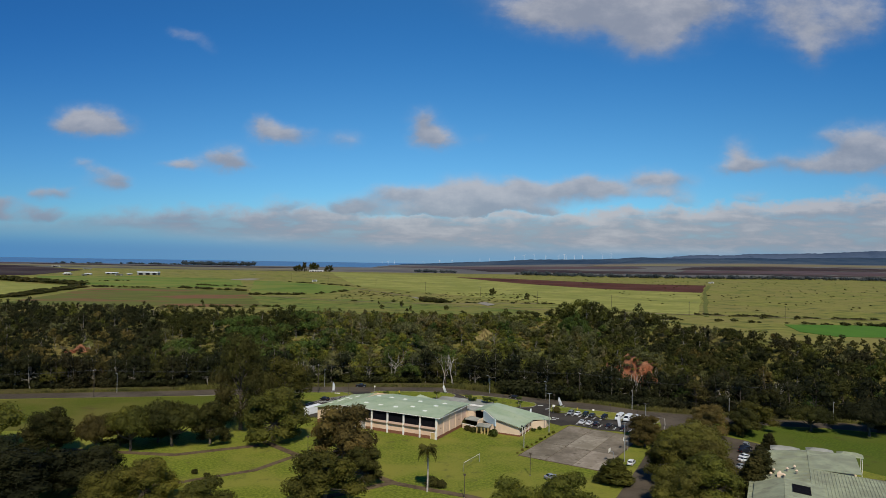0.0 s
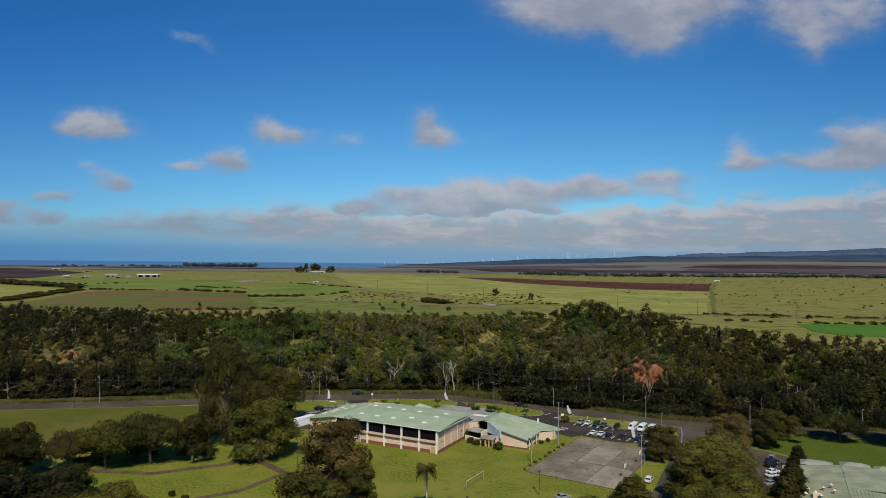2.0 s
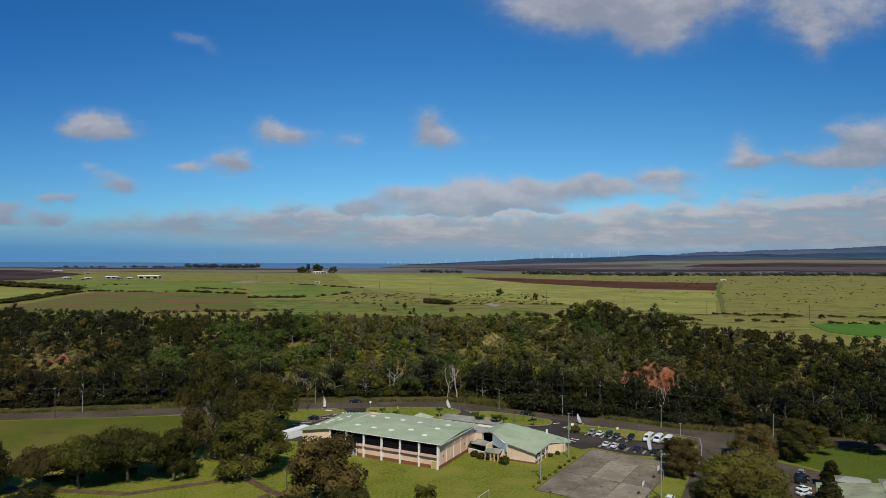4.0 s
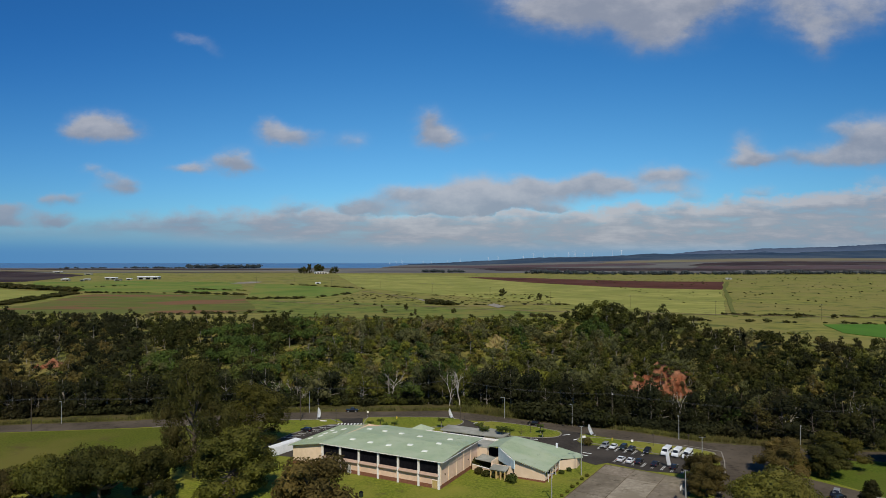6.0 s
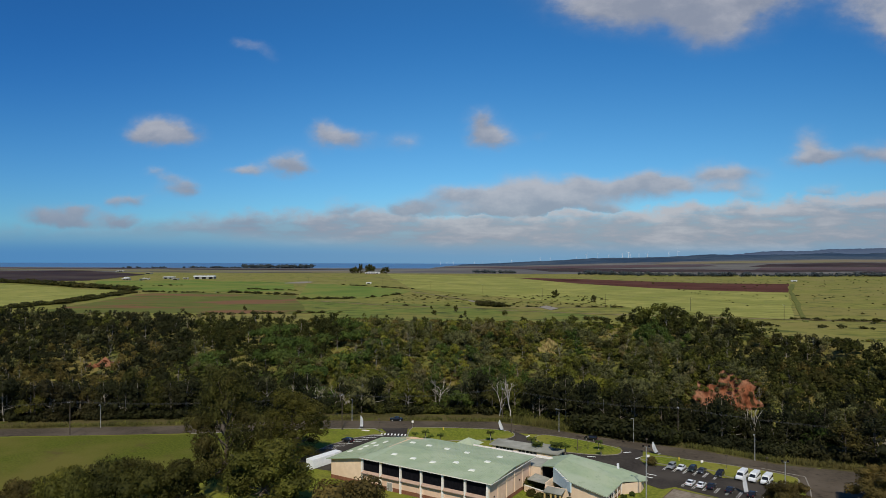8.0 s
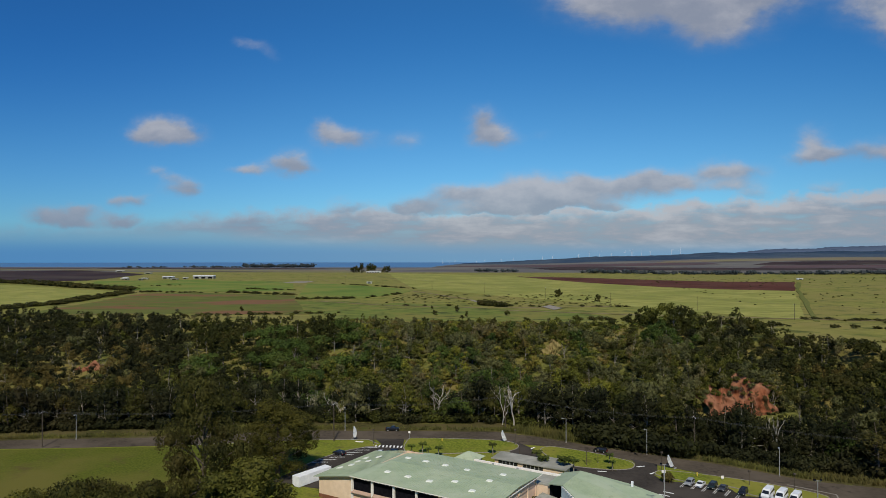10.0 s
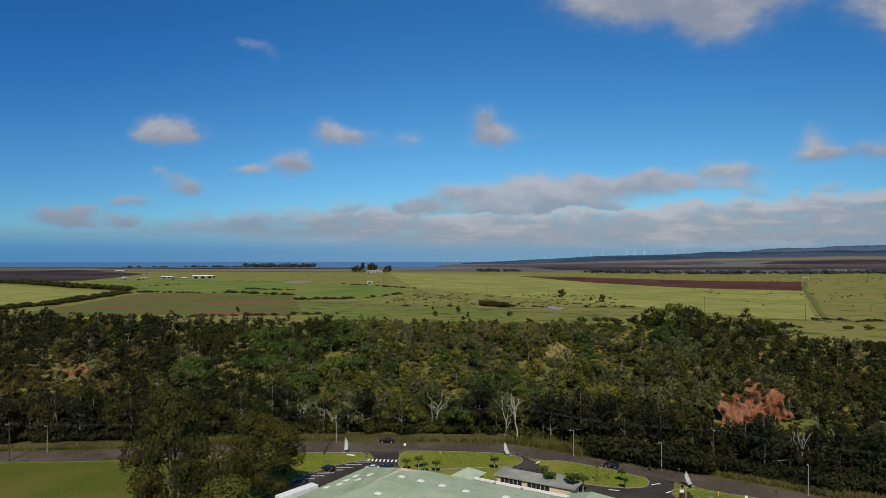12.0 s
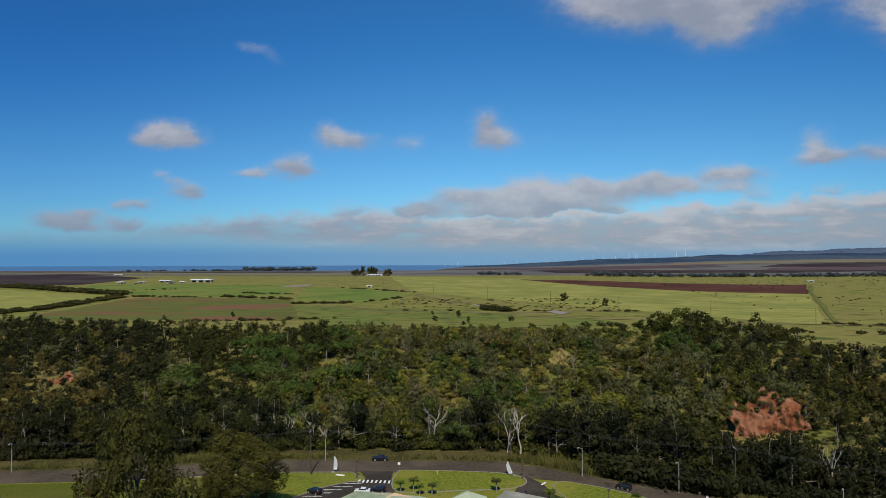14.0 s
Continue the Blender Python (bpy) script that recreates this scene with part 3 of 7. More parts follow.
def build_ground():
    xs = np.unique(np.concatenate([np.linspace(-4800, -500, 60), np.linspace(-500, 500, 168), np.linspace(500, 4800, 90)]))
    ys = np.unique(np.concatenate([np.linspace(-500, 180, 18), np.linspace(180, 760, 98), np.linspace(760, 1600, 22), np.linspace(1600, 4900, 66)]))
    X, Y = np.meshgrid(xs, ys)
    V = np.stack([X, Y, ground_z(X, Y)], -1).reshape(-1, 3)
    n, m = len(xs), len(ys)
    i = (np.arange(m - 1)[:, None] * n + np.arange(n - 1)[None, :]).ravel()
    F = np.stack([i, i + 1, i + n + 1, i + n], 1)
    c = V[F].mean(1)
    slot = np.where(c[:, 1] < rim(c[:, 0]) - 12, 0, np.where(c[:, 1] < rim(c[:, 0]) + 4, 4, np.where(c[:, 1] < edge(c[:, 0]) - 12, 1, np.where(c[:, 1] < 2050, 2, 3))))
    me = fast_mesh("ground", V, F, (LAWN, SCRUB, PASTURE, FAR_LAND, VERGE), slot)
    me.polygons.foreach_set("use_smooth", [True] * len(me.polygons))
    tagged(new("ground", me), "mown campus lawn, wooded gulch and open pasture", "ground", kind="structure")


build_ground()
PLATEAU = 3.0


def sheet(name, pts, z, mat, label, category, kind="structure", thick=0.03):
    ob = part(name, prismed(pts, z - thick, z), mat, None, label)
    return tagged(ob, category=category, kind=kind)


tagged(part("sea", prismed([(-4900, 2780), (200, 2780), (200, 4950), (-4900, 4950)], -10, -7), SEA), "deep blue ocean beyond the fields", "sea", kind="structure")


def ridge_top(x):
    """The crest of the nearer wooded ridge."""
    return np.interp(x, (-800, -723, -383, 3, 585, 1020, 1370, 1650, 1893, 2269, 3083, 5200), (-34, -29, -14, 3, 34, 46, 60, 62, 66, 72, 88, 100))


def far_top(x):
    """The crest of the hazier hills behind it."""
    return np.interp(x, (900, 1250, 1370, 1601, 1893, 2080, 2269, 2498, 3083, 5200), (-10, 42, 54, 66, 86, 90, 100, 104, 132, 146))


def build_hills(name, label, x0, top, steps, mat, foot, wave, seed):
    """A long low ridge: rows of points that climb to an uneven crest."""
    rs = np.random.RandomState(seed)
    xs = np.linspace(x0, 5200, 760)
    bumps = np.convolve(rs.normal(0, 1, len(xs)), np.ones(3) / 3, "same") + 1.6 * np.convolve(rs.normal(0, 1, len(xs)), np.ones(21) / 9, "same")
    rows = []
    for j, (depth, lift) in enumerate(steps):
        roll = 1.4 * np.sin(xs * 0.0093 + 2 * j) + 1.0 * np.sin(xs * 0.017 + j)
        h = foot(xs) * (1 - lift) + top(xs) * lift + (roll + bumps) * wave * lift
        rows.append(np.stack([xs, np.full_like(xs, depth), h], -1))
    rows.append(rows[-1] * (1, 1, 0) + (0, 240, -40))
    V = np.concatenate(rows)
    n = len(xs)
    i = (np.arange(len(rows) - 1)[:, None] * n + np.arange(n - 1)[None, :]).ravel()
    F = np.stack([i, i + 1, i + n + 1, i + n], 1)
    me = fast_mesh(name, V, F, (mat,))
    tagged(new(name, me), label, "hills", kind="structure")


build_hills("hill_ridge", "long low wooded ridge tinted hazy blue on the horizon", -800, ridge_top, ((3450, 0.0), (3650, 0.2), (3900, 0.46), (4150, 0.76), (4420, 1.0)), HILL, lambda x: ground_z(x, 3450) - 3, 1.0, 3)
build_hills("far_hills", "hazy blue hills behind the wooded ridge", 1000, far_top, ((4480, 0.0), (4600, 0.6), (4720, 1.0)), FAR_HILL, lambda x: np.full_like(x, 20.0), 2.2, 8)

# fields on the plateau
FIELDS = (
    ("fallow_field", FALLOW, "olive and rust-brown fallow field", [(-445, 660), (-473, 845), (-500, 964), (-482, 1015), (-413, 1017), (-271, 964), (-246, 884), (-171, 857), (-120, 800), (-150, 700), (-180, 690), (-300, 690)], 0.16),
    ("rough_pasture", ROUGH_GREEN, "rough green pasture above the gulch", [(-246, 880), (-171, 853), (-93, 829), (-37, 789), (40, 760), (102, 690), (96, 650), (0, 632), (-110, 640), (-165, 665)], 0.22),
    ("green_field", GREEN_FIELD, "green crop field behind a hedge", [(-826, 1404), (-658, 1469), (-404, 1389), (-307, 1080), (-401, 1054), (-493, 1037), (-549, 1074), (-700, 1170)], 0.16),
    ("green_field", GREEN_FIELD, "green crop field beside a track", [(-359, 1325), (-300, 1303), (-167, 1163), (-128, 1099), (-132, 1008), (-166, 920), (-251, 900), (-290, 1060)], 0.20),
    ("dry_field", YELLOW_FIELD, "pale yellow-green hay field", [(-1300, 1420), (-889, 1225), (-834, 1199), (-673, 1097), (-561, 1050), (-544, 983), (-514, 891), (-499, 815), (-512, 746), (-700, 740), (-1000, 900)], 0.16),
    ("dry_field", YELLOW_FIELD, "wide yellow-green grass field", [(-316, 1990), (60, 1770), (444, 1120), (258, 664), (137, 809), (-134, 1154)], 0.16),
    ("ploughed_field", RED_FIELD, "red-brown ploughed field", [(47, 1722), (197, 1640), (341, 1506), (438, 1439), (572, 1422), (442, 1116), (347, 1157), (273, 1223), (167, 1390), (85, 1601)], 0.34),
    ("crop_field", BRIGHT_FIELD, "bright green crop field", [(306, 588), (520, 592), (520, 500), (300, 500), (288, 530)], 0.30),
    ("ploughed_field", PLUM_FIELD, "dark plum-brown ploughed field", [(-2400, 2100), (-1601, 2160), (-1484, 2187), (-1400, 2229), (-1128, 2012), (-965, 1854), (-922, 1695), (-879, 1530), (-860, 1431), (-936, 1360), (-945, 1296), (-1300, 1440), (-2400, 1700)], 0.34),
    ("grass_strip", STRIP_GREEN, "dark green grass strip along a farm track", [(574, 1421), (581, 1418), (448, 1113), (267, 655), (263, 657), (443, 1115)], 0.5),
)
for name, mat, label, pts, lift in FIELDS:
    # each edge is a little uneven, and the sheet meets the pasture with a low bank
    ring = []
    rng = random.Random(len(ring) + int(abs(pts[0][0])))
    for (x0, y0), (x1, y1) in zip(pts, pts[1:] + pts[:1]):
        for i in range(6):
            t = i / 6
            w = 0.006 * math.hypot(x1 - x0, y1 - y0) if i else 0
            ring.append((x0 + (x1 - x0) * t + rng.uniform(-w, w), y0 + (y1 - y0) * t + rng.uniform(-w, w)))
    sheet(name, ring, PLATEAU + lift, mat, label, "field", thick=0.6)


def draped(name, pts, mat, label, lift=0.9, dx=14.0, dy=16.0):
    """A far field that follows the rise of the land: the cells of a fine grid that lie inside an outline."""
    P = np.asarray(pts, float)
    xs, ys = np.arange(P[:, 0].min(), P[:, 0].max() + dx, dx), np.arange(P[:, 1].min(), P[:, 1].max() + dy, dy)
    X, Y = np.meshgrid(xs, ys)
    V = np.stack([X, Y, ground_z(X, Y) + lift], -1).reshape(-1, 3)
    n = len(xs)
    i = (np.arange(len(ys) - 1)[:, None] * n + np.arange(n - 1)[None, :]).ravel()
    F = np.stack([i, i + 1, i + n + 1, i + n], 1)
    c = V[F].mean(1)
    inside = np.zeros(len(c), bool)
    for (x0, y0), (x1, y1) in zip(P, np.roll(P, -1, 0)):
        inside ^= ((y0 > c[:, 1]) != (y1 > c[:, 1])) & (c[:, 0] < (x1 - x0) * (c[:, 1] - y0) / (y1 - y0 + 1e-9) + x0)
    tagged(new(name, fast_mesh(name, V, F[inside], (mat,))), label, "field", kind="structure")


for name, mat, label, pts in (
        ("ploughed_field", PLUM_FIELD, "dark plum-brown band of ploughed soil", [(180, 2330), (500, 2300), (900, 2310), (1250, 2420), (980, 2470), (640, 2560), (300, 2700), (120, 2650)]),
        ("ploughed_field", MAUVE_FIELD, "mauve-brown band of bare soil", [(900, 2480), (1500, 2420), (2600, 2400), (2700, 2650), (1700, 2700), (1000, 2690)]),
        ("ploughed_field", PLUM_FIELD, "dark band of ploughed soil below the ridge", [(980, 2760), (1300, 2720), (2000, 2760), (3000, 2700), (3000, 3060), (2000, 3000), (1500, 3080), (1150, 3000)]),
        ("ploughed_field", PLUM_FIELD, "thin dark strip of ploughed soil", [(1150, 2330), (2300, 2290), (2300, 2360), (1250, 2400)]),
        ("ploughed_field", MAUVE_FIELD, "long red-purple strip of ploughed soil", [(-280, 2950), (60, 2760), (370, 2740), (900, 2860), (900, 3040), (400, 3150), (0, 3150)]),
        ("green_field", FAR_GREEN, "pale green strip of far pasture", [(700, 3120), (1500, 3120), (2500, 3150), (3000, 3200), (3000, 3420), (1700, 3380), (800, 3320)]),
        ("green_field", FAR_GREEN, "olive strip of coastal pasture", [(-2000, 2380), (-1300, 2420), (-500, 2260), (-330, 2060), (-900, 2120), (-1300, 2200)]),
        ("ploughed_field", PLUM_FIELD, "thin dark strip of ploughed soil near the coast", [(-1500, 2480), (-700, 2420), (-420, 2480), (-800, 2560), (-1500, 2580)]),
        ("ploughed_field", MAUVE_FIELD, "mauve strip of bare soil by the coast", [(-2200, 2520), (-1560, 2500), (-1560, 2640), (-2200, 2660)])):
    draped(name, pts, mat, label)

# stretches of lawn in darker colours than the campus lawn
sheet("side_lawn", [(99, 242.5), (120, 240), (140, 237), (168, 227), (215, 204), (215, 150), (150, 150), (118, 196), (108, 214), (101, 226), (96, 234)], 0.02, SIDE_LAWN, "deep green lawn beside the classroom block", "lawn", thick=0.1)
sheet("road_lawn", [(-300, 243), (-152, 269.5), (-105, 276.5), (-62, 285.5), (-60, 262), (-66, 238), (-100, 226), (-160, 218), (-300, 205)], 0.02, ROAD_LAWN, "worn olive lawn beside the road", "lawn", thick=0.1)

# campus: road, drives, lots, paths
sheet("road", ROAD_FAR + ROAD_NEAR[::-1], 0.05, ASPHALT, "worn grey-brown asphalt road along the gulch", "road")
DRIVE_WEST = [(-38, 291), (-35, 285), (-36, 282), (-39, 281.5), (-45, 276.5), (-50, 269), (-53, 262), (-58, 248), (-44, 244), (-26, 262), (-25.5, 275), (-28, 284.5), (-28.6, 291.5)]
sheet("drive_west", DRIVE_WEST, 0.058, NEW_ASPHALT, "dark asphalt drive and parking bays", "drive")
DRIVE_EAST = [(7.6, 290.5), (12, 284), (14, 277.3), (19.3, 269.3), (26.5, 265.8), (33.8, 264.6), (38.4, 266), (40.5, 270.6), (40, 275.5), (46.5, 271), (45.5, 266), (43.6, 261.5), (44.5, 257), (52, 255.5), (60, 253),
              (61.3, 247), (64, 246.8), (75, 243.2), (73, 237.5), (66, 229), (56.7, 231.5), (47.8, 238.7), (44, 236.6), (41, 240), (37, 250), (20, 262), (4, 274), (5, 279.5)]
sheet("drive_east", DRIVE_EAST, 0.058, NEW_ASPHALT, "dark asphalt drive and car park", "drive")
SIDE_ROAD = [(83, 250), (104, 246), (97, 240), (89, 231), (80, 214), (68, 190), (53, 165), (25, 120), (16, 120), (45, 167), (57, 190), (69, 214), (76, 228), (80, 238)]
sheet("side_road", SIDE_ROAD, 0.066, ASPHALT, "asphalt side road past the car park", "road")
sheet("drive_south", [(86, 228), (97, 226), (107, 214), (99, 200), (89, 184), (70, 155), (60, 155), (77, 184), (88, 204), (91, 214)], 0.074, ASPHALT, "asphalt drive with parked cars", "drive")


def ribbon(name, line, width, z, mat, label, category):
    """A strip of even width along a line of points."""
    bm = bmesh.new()
    pts = [Vector((x, y, 0)) for x, y in line]
    left, right = [], []
    for i, p in enumerate(pts):
        d = (pts[min(i + 1, len(pts) - 1)] - pts[max(i - 1, 0)]).normalized()
        s = Vector((-d.y, d.x, 0)) * width / 2
        left.append((p + s)[:2])
        right.append((p - s)[:2])
    return tagged(part(name, prism(bm, left + right[::-1], z - 0.04, z), mat, None, label), category=category, kind="structure")


for line in ([(3, 746), (90, 716), (180, 690), (269, 672), (420, 640), (640, 600)], [(-420, 1350), (-360, 1440), (-290, 1520), (-180, 1580)], [(-124, 1071), (-80, 990), (-32, 893), (10, 860)], [(-212, 858), (-120, 798), (-10, 770), (120, 800)]):
    ribbon("farm_track", line, 4.0, PLATEAU + 0.55, TRACK, "dry earth farm track across the pasture", "track")
ribbon("footpath", [(-60, 218), (-42, 199), (-30, 190), (-16, 180), (-11, 175), (-3, 171), (8, 166), (20, 158)], 2.4, 0.05, PATH_EARTH, "worn brown path across the lawn", "path")
ribbon("footpath", [(-11, 176), (-22, 168), (-34, 160)], 2.4, 0.056, PATH_EARTH, "worn brown branch of the lawn path", "path")
ribbon("footpath", [(-110, 201), (-77, 197), (-61, 205), (-55, 208)], 2.6, 0.06, PATH_EARTH, "shaded brown path under the trees", "path")
ribbon("footpath", [(-42, 197), (-50, 184), (-66, 174), (-90, 164)], 2.0, 0.062, PATH_EARTH, "narrow brown path across the lawn", "path")


def kerb(line, close=False, width=0.3, high=0.16, name="kerb", label="pale concrete kerb along the asphalt"):
    """A raised strip of concrete along a line."""
    bm = bmesh.new()
    pts = [Vector((x, y, 0)) for x, y in line] + ([Vector((*line[0], 0))] if close else [])
    for a, b in zip(pts, pts[1:]):
        d = (b - a).normalized()
        s = Vector((-d.y, d.x, 0)) * width / 2
        prism(bm, [(a - s)[:2], (b - s)[:2], (b + s)[:2], (a + s)[:2]], 0.0, high)
    return tagged(part(name, bm, KERB), label, "kerb", kind="structure")


def smooth_line(pts, n=5, close=True):
    """Rounds the corners of an outline."""
    out = []
    m = len(pts)
    for i in range(m):
        p0, p1, p2, p3 = (np.array(pts[(i + k) % m], float) for k in (-1, 0, 1, 2))
        for t in np.linspace(0, 1, n, endpoint=False):
            out.append(tuple(0.5 * (2 * p1 + (p2 - p0) * t + (2 * p0 - 5 * p1 + 4 * p2 - p3) * t * t + (3 * p1 - p0 - 3 * p2 + p3) * t ** 3)))
    return out


ISLAND_1 = smooth_line([(-27.3, 290), (-23, 292.4), (0, 292), (7.6, 287.5), (5, 280.5), (-8, 277.5), (-25, 275.6)])
ISLAND_2 = smooth_line([(14.5, 281.5), (17, 286), (21, 285), (30, 280.4), (38, 274), (40, 270.5), (38.3, 266.3), (33.5, 265), (26.5, 266), (19.5, 269.6)])
ISLAND_3 = smooth_line([(44.3, 261.5), (47, 265.2), (59, 262), (73, 255.5), (82, 248.5), (79, 242), (75.5, 243.5), (64.5, 247.5), (61.6, 253), (52, 256)])
for label, ring in (("mown lawn island between the drives", ISLAND_1), ("mown lawn island with a rounded kerb", ISLAND_2), ("mown lawn bank between road and car park", ISLAND_3)):
    sheet("lawn_island", ring, 0.13, LAWN, label, "lawn", thick=0.2)
    kerb(ring, True)
kerb([(-100, 278), (-58, 288.2), (-40, 289.6), (-36, 285)])
kerb([(-35.6, 282.2), (-39, 281.6), (-45, 276.6), (-50, 269.2), (-53, 262.2)])
kerb([(76, 256.2), (85, 249.6), (82, 240), (78, 230), (70, 214)], high=0.12)

# concrete court, cast in nine slabs of two ages
COURT_O, COURT_A, COURT_B = Vector((24.6, 201.1, 0)), Vector((21.1, -13.9, 0)), Vector((20.9, 33.5, 0))
court = tagged(part("court", prismed([tuple((COURT_O + COURT_A * a + COURT_B * b)[:2]) for a, b in ((-0.01, -0.01), (1.01, -0.01), (1.01, 1.08), (-0.01, 1.08))], -0.1, 0.03), PATH_EARTH),
               "old grey concrete sports court cast in slabs", "court", kind="structure")
rng = random.Random(4)
for i in range(3):
    for j, (b0, b1) in enumerate(((0, 0.44), (0.44, 0.87), (0.87, 1.07))):
        q = [tuple((COURT_O + COURT_A * ((i + a) / 3) + COURT_B * (b0 + (b1 - b0) * b))[:2]) for a, b in ((0.01, 0.006), (0.99, 0.006), (0.99, 0.994), (0.01, 0.994))]
        part("slab", prismed(q, -0.05, 0.07 + rng.uniform(0, 0.015)), SLAB if (i, j) in ((1, 1), (2, 0)) else SLAB_DARK, court)


def stripe(x, y, length, width, angle, z=0.075, group="", parent=None):
    ob = part("road_marking", boxed(-length / 2, length / 2, -width / 2, width / 2, -0.01, 0.0), LINE)
    ob.matrix_basis = pose(x, y, z, 0, 0, angle)
    return tagged(ob, "white painted line on asphalt", "road marking", group)


for i in range(8):
    stripe(-36.3 + 1.15 * i, 282.6 - 0.03 * i, 2.2, 0.5, 92, group="crossing bars")


# ---------------------------------------------------------------- plants
def tube(points, radii, n=6):
    """Corners and faces of a bent, tapered limb."""
    P = np.asarray(points, float)
    V, F = [], []
    for i, p in enumerate(P):
        d = P[min(i + 1, len(P) - 1)] - P[max(i - 1, 0)]
        d = d / (np.linalg.norm(d) + 1e-9)
        a = np.cross(d, (0.31, 0.95, 0.05))
        a /= np.linalg.norm(a) + 1e-9
        b = np.cross(d, a)
        t = 2 * np.pi * np.arange(n) / n
        V.append(p + radii[i] * (np.cos(t)[:, None] * a + np.sin(t)[:, None] * b))
    for i in range(len(P) - 1):
        k = i * n + np.arange(n)
        j = i * n + (np.arange(n) + 1) % n
        F.append(np.stack([k, j, j + n, k + n], 1))
    return np.concatenate(V), np.concatenate(F)


def join(parts):
    V, F, n = [], [], 0
    for v, f in parts:
        V.append(v)
        F.append(f + n)
        n += len(v)
    return np.concatenate(V), np.concatenate(F)


def bent(a, b, rs, sway, steps=4):
    a, b = np.array(a, float), np.array(b, float)
    t = np.linspace(0, 1, steps)[:, None]
    p = a + (b - a) * t
    return p + np.sin(t * np.pi) * rs.normal(0, sway, 3) + rs.normal(0, sway * 0.2, p.shape) * (t > 0) * (t < 1)


def cards(rs, pts, out, size, ratio=0.55, loose=0.5):
    """Small pointed sprays of leaves at the points, facing roughly outwards."""
    n = out + rs.normal(0, loose, pts.shape)
    n /= np.linalg.norm(n, axis=1, keepdims=True) + 1e-9
    a = np.cross(n, rs.normal(0, 1, pts.shape))
    a /= np.linalg.norm(a, axis=1, keepdims=True) + 1e-9
    b = np.cross(n, a)
    s = size * rs.uniform(0.55, 1.25, (len(pts), 1))
    V = np.stack([pts - a * s - b * s * ratio, pts - a * s * 0.8 + b * s * ratio, pts + a * s - n * s * 0.15], 1).reshape(-1, 3)
    return V, np.arange(len(V)).reshape(-1, 3)


def lump(c, r, n=7, m=5, dent=0.1, rs=None):
    """The shaded inside of a clump of leaves."""
    t, p = np.meshgrid(2 * np.pi * np.arange(n) / n, np.linspace(0.15, np.pi - 0.15, m))
    d = np.stack([np.cos(t) * np.sin(p), np.sin(t) * np.sin(p), np.cos(p)], -1).reshape(-1, 3)
    if rs is not None:
        d = d * (1 + rs.normal(0, dent, (len(d), 1)))
    V = np.asarray(c) + d * np.asarray(r)
    i = (np.arange(m - 1)[:, None] * n + np.arange(n)[None, :]).ravel()
    j = (np.arange(m - 1)[:, None] * n + (np.arange(n)[None, :] + 1) % n).ravel()
    return V, np.concatenate([np.stack([i, j, j + n], 1), np.stack([i, j + n, i + n], 1)])


def foliage(rs, lobes, count, size, core=0.68, low=-0.55, loose=0.36, ratio=0.55, plain=False):
    """A crown: leaf sprays over several lobes, thinned inside the others, round shaded insides."""
    area = np.array([r[0] * r[1] + r[0] * r[2] for _, r in lobes])
    pts, out = [], []
    for (c, r), share_ in zip(lobes, area / area.sum()):
        k = max(6, int(count * share_))
        d = rs.normal(0, 1, (k, 3))
        d /= np.linalg.norm(d, axis=1, keepdims=True)
        d = d[d[:, 2] > low]
        wob = 1 + 0.16 * np.sin(d[:, :1] * 5 + c[0]) * np.sin(d[:, 1:2] * 6 + c[1]) + rs.normal(0, 0.09, (len(d), 1))
        pts.append(np.asarray(c) + d * np.asarray(r) * wob)
        out.append(d)
    pts, out = np.concatenate(pts), np.concatenate(out)
    keep = np.ones(len(pts), bool)
    for c, r in lobes:
        keep &= (((pts - np.asarray(c)) / (np.asarray(r) * 0.74)) ** 2).sum(1) > 1
    meshes = [cards(rs, pts[keep], out[keep], size, ratio, loose)]
    if core:
        meshes += [lump(c, np.asarray(r) * core, *((4, 3) if plain else (7, 5)), rs=rs) for c, r in lobes]
    return join(meshes)


def make_spreading(seed, h=12.0, r=9.0, count=13500, size=0.30, plain=False):
    """Wide domed crown of many clumps on forked limbs; the skirts come low."""
    rs = np.random.RandomState(seed)
    fork = h * 0.26
    wood = [tube(bent((0, 0, -0.3), (rs.normal(0, .3), rs.normal(0, .3), fork), rs, 0.15), (0.55, 0.45, 0.4, 0.38), 8)]
    lobes = []
    n = 11 if plain else 24
    for i in range(n):
        a, d = i * 2.4 + rs.uniform(-.4, .4), r * (0.10 + 0.70 * math.sqrt((i + 0.3) / n))
        c = (d * math.cos(a), d * math.sin(a), h * (0.78 - 0.42 * (d / r) ** 2) + rs.normal(0, 0.055) * h)
        rad = r * rs.uniform(0.24, 0.38)
        lobes.append((c, (rad, rad, rad * rs.uniform(0.62, 0.9))))
        if i % 2 == 0:
            wood.append(tube(bent((0, 0, fork), (c[0] * 0.85, c[1] * 0.85, c[2] - rad * 0.3), rs, 0.5), (0.3, 0.22, 0.14, 0.06), 6))
    return join(wood), foliage(rs, lobes, count, size, low=-0.6, loose=0.75 if plain else 0.45, plain=plain)


